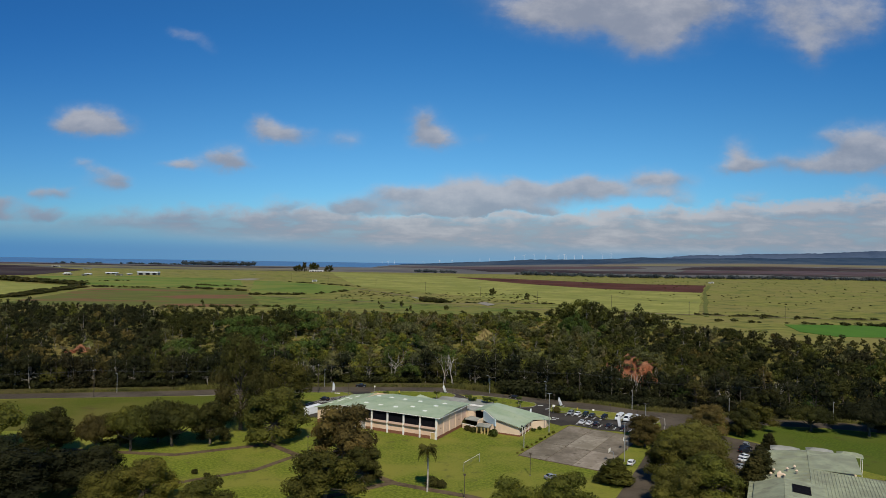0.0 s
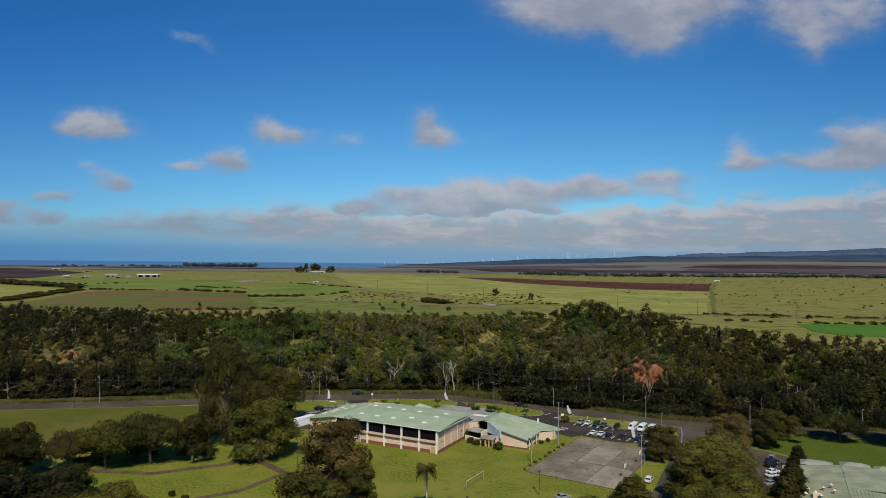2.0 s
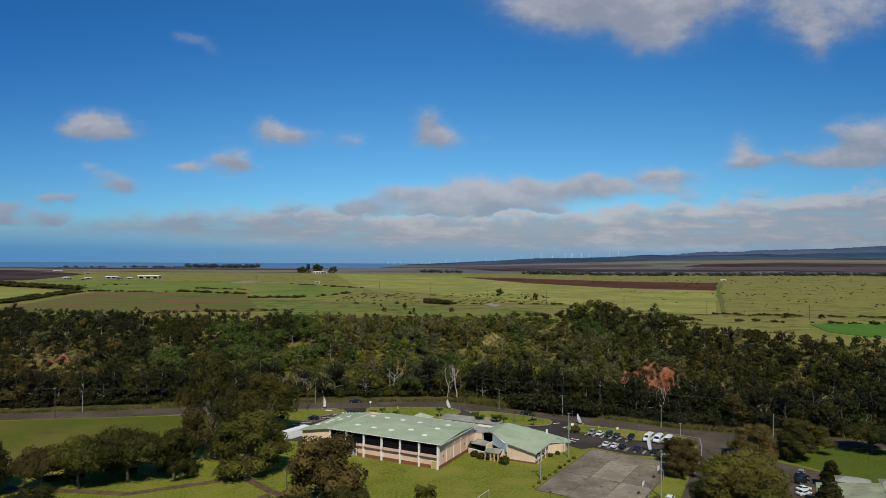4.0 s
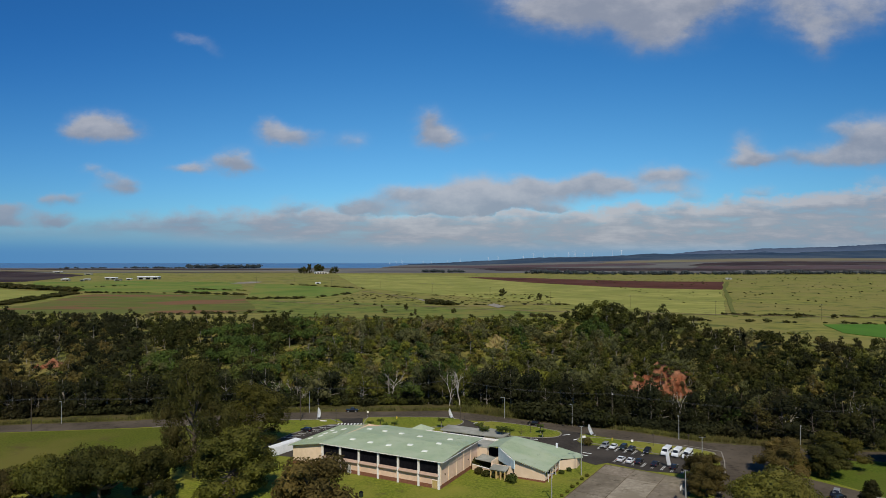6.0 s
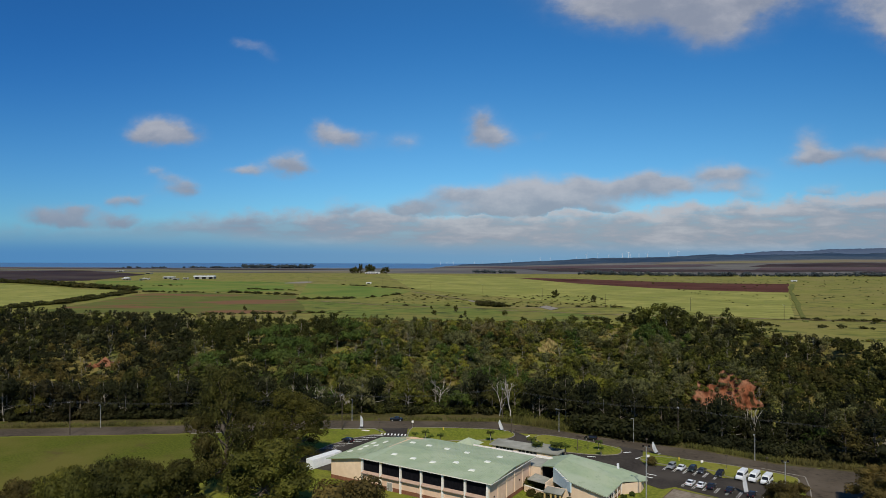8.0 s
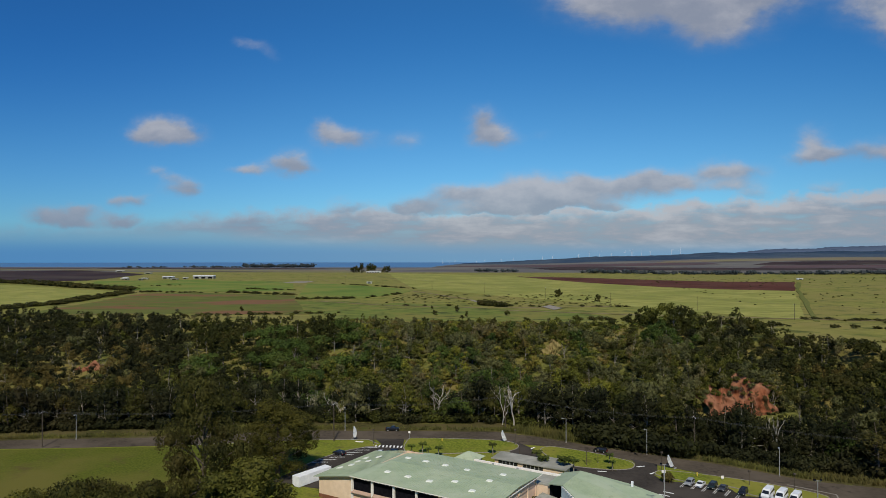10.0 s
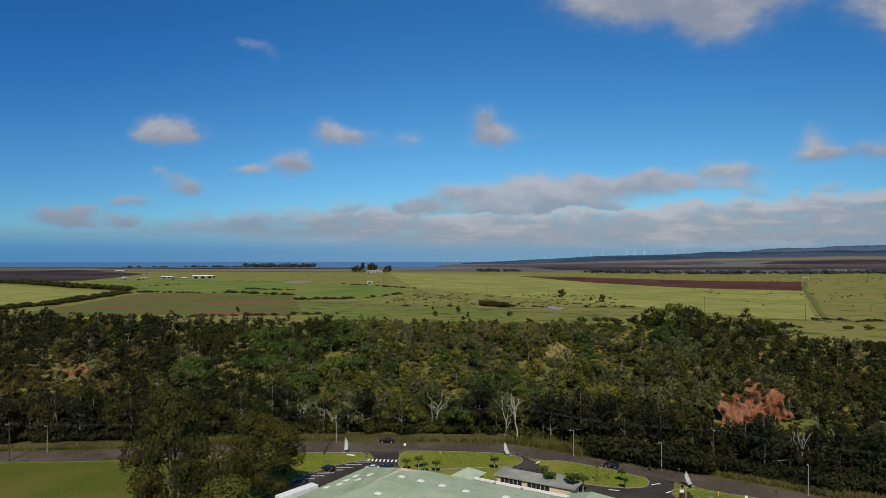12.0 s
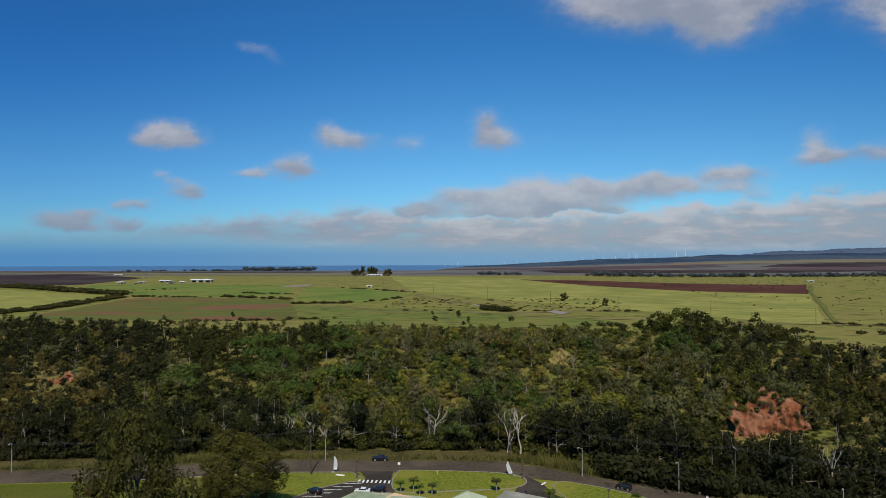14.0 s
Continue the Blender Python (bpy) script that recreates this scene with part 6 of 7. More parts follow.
    for x, y in ((-30.4, 5.0), (-24.3, 4.7), (-18.3, 4.7), (-13.0, 7.2), (-6.9, 4.4), (-32.2, 16.2), (-26.8, 16.2), (-21.0, 16.0), (-14.7, 15.7), (-6.2, 11.2), (-5.8, 17.3)):
        m = pose(x, y, top(x, y) - 0.02, 0, 0, 8)
        if light is None:
            light = part("skylight", skylight_bm(), SKYLIGHT, gym, "milky plastic skylight")
            light.matrix_basis = m
        else:
            share("skylight", light.data, gym, m)
    for x, y in ((-46.4, 6.3), (-44.6, 8.8), (-45.3, 12), (-42.1, 12.4), (-41.8, 16.6), (-45.4, 15.6)):
        share("skylight", light.data, gym, pose(x, y, low(x, y) - 0.02, 0, -16, 8))
    # drain pipe on the front
    part("downpipe", rodded((-5 * bay + 0.35, -0.5, 0.1), (-5 * bay + 0.35, -0.5, 7.0), 0.06), TRIM_WHITE, gym)
    # flat link and parapet behind the hall
    link = thing("link_building", "low flat-roofed link block with pale parapet", "building", m=pose(0, 216.8, 0, 0, 0, TURN))
    part("wall", boxed(-21, 2.5, D + 1.05, D + 7, 0, 4.6), WALL_CREAM, link)
    part("roof", boxed(-21.4, 2.9, D + 1.0, D + 8.5, 4.6, 4.85), ROOF_GREY, link, "pale grey felt roof")
    part("parapet", boxed(-21.4, 2.9, D + 8.0, D + 8.55, 4.85, 5.3), TRIM_WHITE, link)
    for x in (-18, -11, -4.5):
        part("roof_vent", boxed(x - 0.5, x + 0.5, D + 4, D + 5, 4.85, 5.5), WHITE_METAL, link, "white roof vent")
    for x in (-15, -8):
        part("roof_vent", rodded((x, D + 6.6, 4.85), (x, D + 6.6, 5.6), 0.3, n=10), STEEL, link)


def prismed_side(pts, y0, y1):
    """An outline in the x-z plane, made thick along y."""
    bm = bmesh.new()
    a = [bm.verts.new((x, y0, z)) for x, z in pts]
    b = [bm.verts.new((x, y1, z)) for x, z in pts]
    bm.faces.new(a)
    bm.faces.new(b[::-1])
    for i in range(len(pts)):
        j = (i + 1) % len(pts)
        bm.faces.new((a[i], b[i], b[j], a[j]))
    return bm


def build_annex():
    ann = thing("annex", "cream school annex with folded green metal roof", "school building", m=pose(27.3, 221.8, 0, 0, 0, TURN))

    def slope(x, y=0):
        return max(2.75, 6.5 - (x + 14.5) * 0.209)

    roof = part("roof", plate([(-14.6, 4.4, 6.5), (-8.3, -0.8, slope(-8.3)), (0.8, -0.8, slope(.8)), (0.8, 11.8, slope(.8)), (-14.6, 16.6, 6.5)], 0.2), ROOF_GREEN, ann, "green metal roof")
    low = part("roof", plate([(-14.6, 16.6, 6.5), (0.8, 11.8, slope(.8)), (5.4, 17.4, 2.75), (4.4, 20.2, 2.75), (-4.8, 22.2, 3.6)], 0.2), ROOF_GREEN, ann, "green metal roof")
    left = part("roof", plate([(-14.65, 4.4, 6.5), (-14.65, 16.6, 6.5), (-20.6, 17.4, 4.7), (-20.2, 8.5, 4.7)], 0.2), ROOF_GREEN, ann, "green metal roof")
    part("seams", seams(-14.4, 0.7, 4.3, 12, lambda x, y: slope(x), 0.62, along="x"), ROOF_GREEN, roof)
    part("roof_vent", boxed(-3.2, -2.7, 19.6, 20.1, 3.6, 5.0), WHITE_METAL, ann, "white roof vent")
    bm = prismed_side([(-8.7, 0.0), (0.1, 0.0), (0.1, slope(.1) - .2), (-8.7, slope(-8.7) - .2)], 0.0, 0.25)
    front = part("front_wall", bm, WALL_CREAM, ann, "cream painted front wall")
    part("plinth", boxed(-15, 0.12, -0.04, 0.2, 0, 0.5), WALL_BROWN, ann, "brown painted base")
    part("downpipe", rodded((-8.6, -0.12, 0.2), (-8.6, -0.12, 4.9), 0.07), DARK_MESH, ann)
    part("front_wall", boxed(-15.2, -8.7, -0.02, 0.25, 0.5, 2.9), WALL_CREAM, ann, "cream painted front wall")
    blue = bmesh.new()
    v = [blue.verts.new(p) for p in ((-14.9, 4.5, 2.6), (-8.2, -0.95, 2.6), (-8.2, -0.95, slope(-8.2) - .2), (-14.9, 4.5, 6.28), (-14.7, 4.8, 2.6), (-8.0, -0.75, 2.6), (-8.0, -0.75, slope(-8.0) - .2), (-14.7, 4.8, 6.28))]
    for f in ((0, 1, 2, 3), (7, 6, 5, 4), (0, 4, 5, 1), (1, 5, 6, 2), (2, 6, 7, 3), (3, 7, 4, 0)):
        blue.faces.new([v[i] for i in f])
    part("clerestory", blue, WALL_BLUE, ann, "pale blue upper wall")
    part("side_wall", boxed(-0.2, 0.1, 0.25, 11.2, 0.5, 3.0), WALL_CREAM, ann)
    part("plinth", boxed(-0.2, 0.14, 0.2, 11.2, 0, 0.5), WALL_BROWN, ann)
    part("canopy", prismed([(-20.5, 1.2), (-15.3, 0.4), (-15.3, 4.6), (-20.5, 6.5)], 3.0, 3.2), ROOF_GREY, ann, "flat grey canopy roof")
    part("left_wall", boxed(-15.2, -14.95, 0.25, 16.5, 0, 3.5), WALL_CREAM, ann)
    # solid dark sheet put in for the shade inside the passage
    part("back_wall", boxed(-20, -14.9, 8.6, 8.8, 0, 4.6), DARK_MESH, ann, "dark panel for the shaded passage")
    part("end_wall", prismed([(0.1, 11.2), (4.1, 15.7), (4.0, 19.4), (-4.6, 21.4), (-14.6, 16.4), (-14.6, 16.1), (-4.6, 21.1), (3.75, 19.2), (3.85, 15.8), (-0.1, 11.3)], 0, 2.6), WALL_CREAM, ann)
    for i in range(5):
        y = 1.2 + i * 2.3
        win = part("window", boxed(0.1, 0.16, y - 0.75, y + 0.75, 1.3, 2.5), GLASS_DARK, ann)
        part("window_frame", boxed(0.1, 0.14, y - 0.85, y + 0.85, 1.2, 2.6), TRIM_WHITE, win)
    for i in range(4):
        part("post", rodded((0.7, 1.0 + i * 3.2, 0), (0.7, 1.0 + i * 3.2, 3.0), 0.07), TRIM_WHITE, ann)
    tail = None
    for i in range(16):
        x = -8.2 + i * 0.58
        m = pose(x, -0.45, slope(x) - 0.34)
        if tail is None:
            tail = part("rafter_tail", boxed(-0.05, 0.05, -0.35, 0.4, -0.02, 0.15), TRIM_WHITE, ann)
            tail.matrix_basis = m
        else:
            share("rafter_tail", tail.data, ann, m)
    for i in range(12):
        share("rafter_tail", tail.data, ann, pose(0.45, 0.2 + i, 2.98, 0, 0, 90))
    for i in range(10):
        t = i / 9
        share("rafter_tail", tail.data, ann, pose(-14.2 + 5.2 * t, 4.0 - 4.6 * t, 6.2 - 1.1 * t, 0, 0, -41))
    porch = thing("porch", "small grey porch roof on tan posts", "porch", m=pose(27.3, 221.8, 0, 0, 0, TURN))
    part("roof", plate([(-14.4, -3.4, 2.55), (-9.6, -3.2, 2.5), (-9.8, -0.06, 2.85), (-14.4, -0.06, 2.9)], 0.14), ROOF_GREY, porch)
    for x in (-14.0, -12.4, -11.2, -10.0):
        part("post", boxed(x - 0.2, x + 0.2, -3.1, -2.8, 0, 2.4), DOOR_TAN, porch, "tan square post")
    part("panel", boxed(-14.0, -12.2, -2.0, -1.9, 0, 2.1), DOOR_TAN, porch, "tan panel wall")
    low_wall = thing("garden_wall", "low cream garden wall between the buildings", "wall", m=pose(8.9, 232.5, 0, 0, 0, -43))
    part("wall", boxed(0, 7.4, -0.15, 0.15, 0, 1.5), WALL_CREAM, low_wall)
    part("coping", boxed(-0.05, 7.45, -0.2, 0.2, 1.5, 1.6), TRIM_WHITE, low_wall)


def build_back_block():
    ob = thing("office_block", "low office block with grey roof and dark window strips", "building", m=pose(0.6, 264.0, 0, 0, 0, TURN + 1))
    part("wall", boxed(0, 20, 0, 5.4, 0, 2.7), WALL_CREAM, ob)
    for i in range(2):
        x0 = 1.2 + i * 7.4
        win = part("window", boxed(x0, x0 + 5.8, -0.08, -0.02, 1.2, 2.5), GLASS_DARK, ob, "long dark window strip")
        part("window_sill", boxed(x0 - 0.1, x0 + 5.9, -0.2, -0.02, 1.1, 1.18), TRIM_WHITE, win)
        for k in range(1, 5):
            part("mullion", boxed(x0 + k * 1.16 - 0.04, x0 + k * 1.16 + 0.04, -0.12, -0.08, 1.2, 2.5), TRIM_WHITE, win)
    part("roof", plate([(-0.9, -0.45, 2.9), (13.4, -0.45, 2.9), (13.4, 5.9, 3.15), (-0.9, 5.9, 3.15)], 0.22), ROOF_GREY, ob, "mossy grey-green roof")
    part("roof", plate([(13.45, -0.4, 2.85), (21, -0.4, 2.85), (21, 5.8, 2.95), (13.45, 5.8, 2.95)], 0.2), ROOF_GREY, ob, "lower grey roof")
    hip = thing("pavilion", "small pavilion with green pyramid roof", "pavilion", m=pose(-6.5, 263, 0, 0, 0, TURN))
    part("wall", boxed(-2.6, 2.6, -2.6, 2.6, 0, 3.2), WALL_CREAM, hip)
    bm = bmesh.new()
    c = [bm.verts.new(p) for p in ((-3.4, -3.4, 3.2), (3.4, -3.4, 3.2), (3.4, 3.4, 3.2), (-3.4, 3.4, 3.2))]
    t = bm.verts.new((0, 0, 5.0))
    bm.faces.new(c[::-1])
    for i in range(4):
        bm.faces.new((c[i], c[(i + 1) % 4], t))
    part("roof", bm, ROOF_GREEN, hip, "green pyramid roof")
    booth = thing("booth", "small tan booth beside the palms", "booth", m=pose(16.5, 264.5, 0, 0, 0, TURN))
    part("wall", boxed(-1.2, 1.2, -1.2, 1.2, 0, 2.6), WALL_CREAM, booth)
    part("roof", boxed(-1.45, 1.45, -1.45, 1.45, 2.6, 2.78), ROOF_GREY, booth)
    part("door", boxed(-0.45, 0.45, -1.26, -1.21, 0.05, 2.05), DOOR_TAN, booth)
    cont = thing("container", "white ribbed metal storage container", "container", m=pose(-47.2, 249.6, 0, 0, 0, 57))
    part("body", boxed(-5.6, 5.6, -1.25, 1.25, 0.15, 2.75), WHITE_METAL, cont)
    rib = None
    for i in range(36):
        for side in (-1.28, 1.28):
            if rib is None:
                rib = part("rib", boxed(-0.07, 0.07, -0.028, 0.028, 0.25, 2.65), WHITE_METAL, cont)
                rib.matrix_basis = pose(-5.4, side, 0)
            else:
                share("rib", rib.data, cont, pose(-5.4 + i * 0.31, side, 0))
    for x in (-5.3, 5.3):
        part("foot", boxed(x - 0.2, x + 0.2, -1.2, 1.2, 0, 0.15), STEEL, cont)


def build_big_roof():
    ob = thing("classroom_block", "large classroom block with weathered sage metal roofs", "school building", m=pose(94.4, 191.6, 0, 0, 0, TURN))

    def west(x, y):
        return 5.1 + x * 0.14

    def east(x, y):
        return 6.55 + (x - 10.6) * 0.02

    def south(x, y):
        return 6.5 - (x - 10.6) * 0.035
    r1 = part("roof", plate([(-3.2, -50, west(-3.2, 0)), (10.5, -50, west(10.5, 0)), (10.5, 0.6, west(10.5, 0)), (-3.2, 0.6, west(-3.2, 0))], 0.2), ROOF_SAGE, ob, "weathered sage metal roof")
    part("seams", seams(-3.2, 10.5, -49.9, 0.5, west, 1.25, along="x", high=0.07, wide=0.1), ROOF_SAGE, r1)
    r2 = part("roof", plate([(10.55, -18, east(10.5, 0)), (22, -18, east(22, 0)), (22, 0.8, east(22, 0)), (10.55, 0.8, east(10.5, 0))], 0.2), ROOF_SAGE, ob, "smooth sage metal roof")
    r3 = part("roof", plate([(10.55, -50, south(10.5, 0)), (46, -50, south(46, 0)), (46, -18.1, south(46, 0)), (10.55, -18.1, south(10.5, 0))], 0.2), ROOF_SAGE, ob, "ribbed sage metal roof")
    part("seams", seams(10.6, 46, -49.9, -18.2, south, 0.75, along="y", high=0.09, wide=0.12), ROOF_SAGE, r3)
    part("ridge_cap", plate([(10.35, -50, 6.68), (10.75, -50, 6.7), (10.75, 0.8, 6.7), (10.35, 0.8, 6.68)], 0.1), ROOF_SAGE, ob)
    part("wall", boxed(-2.6, 21.4, -49, 0, 0, 4.5), WALL_CREAM, ob)
    part("wall", boxed(21.4, 45, -49, -18.6, 0, 3.9), WALL_CREAM, ob)
    part("gable", plate([(-2, -32, 5.2), (4.5, -32, 7.3), (4.5, -50, 7.3), (-2, -50, 5.2)], 0.2), ROOF_SAGE, ob, "cross gable roof")
    part("gable", plate([(4.55, -32, 7.3), (13, -32, 6.6), (13, -50, 6.6), (4.55, -50, 7.3)], 0.2), ROOF_SAGE, ob, "cross gable roof")
    # dark plate added in place of the shaded wall below the gable
    part("solar_panel", plate([(6.2, -36, 7.32), (10, -36, 7.02), (10, -42, 7.02), (6.2, -42, 7.32)], 0.08), DARK_MESH, ob, "dark plate for the shaded wall under the gable")
    for x, y in ((2.2, -22), (3.6, -24.5), (5.3, -21), (7.0, -19), (7.4, -23.2), (4.6, -27), (1.6, -25.6)):
        vent = part("roof_vent", rodded((x, y, west(x, y) - 0.1), (x, y, west(x, y) + 0.75), 0.24, n=10), KERB, ob, "pale roof vent")
        part("cowl", rodded((x, y, west(x, y) + 0.75), (x, y, west(x, y) + 1.05), 0.4, 0.15, n=10), WALL_CREAM, vent)
    part("fan_housing", boxed(3.0, 4.6, -26.5, -25.2, west(4, 0) - 0.1, west(4, 0) + 0.8), WALL_CREAM, ob, "pale roof fan housing")
    for i, (x, y, w, d, z) in enumerate(((5.0, 5.4, 3.9, 2.5, 4.9), (13.8, 5.4, 3.5, 2.5, 5.5), (21.2, 5.2, 3.2, 2.3, 5.5))):
        can = thing("walkway_roof", "small weathered hipped walkway roof on posts", "canopy", "hipped walkway roofs", pose(94.4, 191.6, 0, 0, 0, TURN) @ pose(x, y, 0))
        bm = bmesh.new()
        c = [bm.verts.new(p) for p in ((-w, -d, z), (w, -d, z), (w, d, z), (-w, d, z))]
        t = [bm.verts.new(p) for p in ((-w * 0.45, 0, z + 0.9), (w * 0.45, 0, z + 0.9))]
        for f in ((c[0], c[1], t[1], t[0]), (c[1], c[2], t[1]), (c[2], c[3], t[0], t[1]), (c[3], c[0], t[0]), (c[3], c[2], c[1], c[0])):
            bm.faces.new(f)
        part("roof", bm, ROOF_GREY if i < 2 else ROOF_SAGE, can)
        for sx in (-1, 1):
            for sy in (-1, 1):
                part("post", rodded((sx * (w - 0.4), sy * (d - 0.4), 0), (sx * (w - 0.4), sy * (d - 0.4), z), 0.08), TRIM_WHITE, can)
    for x0, x1, y0, y1, h in ((29.5, 29.9, -12, 1, 1.8), (33.0, 33.4, -12, 2, 1.8), (30.2, 45, 3.2, 3.6, 1.4)):
        wall = thing("yard_wall", "low pink block wall round the earth yard", "wall", "yard walls", pose(94.4, 191.6, 0, 0, 0, TURN))
        part("wall", boxed(x0, x1, y0, y1, 0, h), WALL_PINK, wall)
        part("coping", boxed(x0 - 0.06, x1 + 0.06, y0 - 0.06, y1 + 0.06, h, h + 0.1), KERB, wall)
    hut = thing("yard_shed", "small open shed with pale roof in the yard", "shed", m=pose(94.4, 191.6, 0, 0, 0, TURN) @ pose(38, -2, 0))
    part("roof", plate([(-3.4, -2.6, 2.9), (3.4, -2.6, 2.9), (3.4, 2.6, 3.2), (-3.4, 2.6, 3.2)], 0.14), ROOF_SAGE, hut)
    part("wall", boxed(-3, 3, 2.1, 2.3, 0, 3.0), WALL_BROWN, hut)
    for x in (-3, 0, 3):
        part("post", rodded((x, -2.3, 0), (x, -2.3, 2.9), 0.08), TRIM_WHITE, hut)
    sheet("patio", [tuple((Matrix.Translation((94.4, 191.6, 0)) @ Matrix.Rotation(radians(TURN), 4, "Z") @ Vector((x, y, 0)))[:2]) for x, y in ((22.8, -17.5), (46, -17.5), (46, 4), (22.8, 4))], 0.06, PATH_EARTH, "red-brown earth yard behind the block", "yard")
    perg = thing("pergola", "white post and beam shelter in the yard", "pergola", m=pose(94.4, 191.6, 0, 0, 0, TURN) @ pose(33, -12, 0))
    for x in (-2, 2.5, 7):
        for y in (-3, 3):
            part("post", boxed(x - 0.12, x + 0.12, y - 0.12, y + 0.12, 0, 3.0), TRIM_WHITE, perg)
    part("roof", boxed(1.8, 7.6, -3.5, 3.5, 3.0, 3.18), ROOF_GREY, perg)
    part("beam", boxed(-2.2, 1.8, -3.12, -2.88, 3.0, 3.2), TRIM_WHITE, perg)


build_gym()
build_annex()
build_back_block()
build_big_roof()


# far farm buildings
def barn(name, label, x, y, w, d, h, roof_mat, wall_mat, bays=0):
    ob = thing(name, label, "farm building", m=pose(x, y, PLATEAU, 0, 0, 4))
    part("wall", boxed(-w / 2, w / 2, -d / 2, d / 2, 0, h), wall_mat, ob)
    part("roof", prismed_side([(-w / 2 - 0.8, h), (w / 2 + 0.8, h), (w / 2 + 0.2, h + d * 0.12), (-w / 2 - 0.2, h + d * 0.12)], -d / 2 - 0.8, d / 2 + 0.8), roof_mat, ob)
    # shade inside the bays stands as flat dark panels on the wall
    for i in range(bays):
        x0 = -w / 2 + (i + 0.5) * w / bays
        part("opening", boxed(x0 - w / bays * 0.3, x0 + w / bays * 0.3, -d / 2 - 0.15, -d / 2 - 0.02, 0.2, h * 0.8), DARK_MESH, ob, "dark panel for a shaded open bay")


barn("barn", "long white barn with open bays", -662, 1555, 46, 14, 5.5, WHITE_METAL, ROOF_GREY, 3)
barn("barn", "long white shed beside sheds", -745, 1552, 24, 10, 3.6, WHITE_METAL, ROOF_GREY, 2)
for i, (x, y, w) in enumerate(((-815, 1490, 14), (-800, 1475, 10), (-772, 1500, 16), (-700, 1490, 18), (-840, 1540, 12), (-755, 1450, 9), (-690, 1520, 12), (-980, 1900, 24), (-1180, 2100, 30))):
    barn("shed", "small pale farm shed among yards", x, y, w * 0.8, 7, 2.6, ROOF_GREY if i % 2 else WHITE_METAL, ROOF_GREY, 1)
barn("farmhouse", "low white farmhouse among tall trees", -362, 2003, 30, 10, 4.5, WHITE_METAL, TRIM_WHITE, 4)
barn("shed", "small white shed by the farmhouse", -345, 2010, 14, 8, 3.6, WHITE_METAL, TRIM_WHITE, 1)
barn("shed", "small white hut in the pasture", -240, 1330, 9, 5, 2.6, WHITE_METAL, TRIM_WHITE, 1)
barn("shed", "small pale hut at the field edge", 640, 1560, 10, 6, 2.4, WHITE_METAL, TRIM_WHITE, 1)
sheet("earth_yard", smooth_line([(-412, 1350), (-400, 1420), (-372, 1420), (-368, 1350), (-390, 1335)]), PLATEAU + 0.45, KERB, "pale bare earth yard by a farm track", "yard")
sheet("earth_yard", [(-33, 890), (-27, 890), (-21, 862), (-25, 860)], PLATEAU + 0.45, KERB, "pale earth ramp in the scrub", "yard")
tarp = part("tarpaulin", plate([(48, 790, 0.6), (56, 792, 2.2), (66, 762, 1.6), (58, 757, 0.3)], 0.2), KERB)
tarp.matrix_basis = pose(0, 0, PLATEAU)
tagged(tarp, "pale tarpaulin over a heap in the scrub", "tarpaulin")


# ---------------------------------------------------------------- vehicles
def car_shell(profile, half, glass_z, shrink=0.82):
    """A body from its side outline, drawn in above the waist."""
    bm = bmesh.new()
    rows = []
    for side in (-1, 1):
        rows.append([bm.verts.new((x, side * half * (1 if z <= glass_z else 1 - (1 - shrink) * min(1, (z - glass_z) / 0.5)), z)) for x, z in profile])
    bm.faces.new(rows[0][::-1])
    bm.faces.new(rows[1])
    for i in range(len(profile)):
        j = (i + 1) % len(profile)
        bm.faces.new((rows[0][i], rows[0][j], rows[1][j], rows[1][i]))
    bmesh.ops.recalc_face_normals(bm, faces=bm.faces)
    bmesh.ops.bevel(bm, geom=[e for e in bm.edges if e.calc_face_angle(0) > 0.5], offset=0.06, segments=1, affect="EDGES")
    return bm


SHAPES = dict(
    sedan=([(2.25, .3), (2.28, .62), (2.1, .80), (1.15, .95), (.45, 1.42), (-.85, 1.45), (-1.65, 1.02), (-2.2, .98), (-2.28, .6), (-2.22, .3)], 0.88, 0.95, (1.12, .97, .48, 1.38), (-1.60, 1.03, -.90, 1.40), (.95, -1.35, 1.0, 1.36), 1.4, 0.32),
    suv=([(2.25, .38), (2.3, .75), (2.15, 1.0), (1.2, 1.1), (.6, 1.68), (-1.9, 1.70), (-2.2, 1.15), (-2.28, .7), (-2.2, .38)], 0.92, 1.1, (1.18, 1.12, .63, 1.64), (-2.17, 1.2, -1.93, 1.64), (.95, -1.85, 1.15, 1.6), 1.4, 0.37),
    van=([(2.9, .45), (2.95, 1.0), (2.8, 1.3), (2.2, 1.5), (1.6, 2.35), (1.3, 2.7), (-2.8, 2.7), (-2.95, 2.4), (-3.0, .8), (-2.95, .45)], 1.05, 1.5, (2.18, 1.53, 1.63, 2.3), (-2.99, 1.5, -2.97, 2.3), (1.85, -2.7, 1.55, 2.3), 1.9, 0.4),
    pickup=([(2.6, .42), (2.65, .8), (2.5, 1.05), (1.5, 1.15), (.9, 1.75), (-.5, 1.78), (-.75, 1.15), (-2.6, 1.12), (-2.65, .6), (-2.6, .42)], 0.95, 1.12, (1.47, 1.17, .93, 1.72), (-.73, 1.2, -.53, 1.72), (1.25, -.6, 1.2, 1.65), 1.65, 0.4),
)


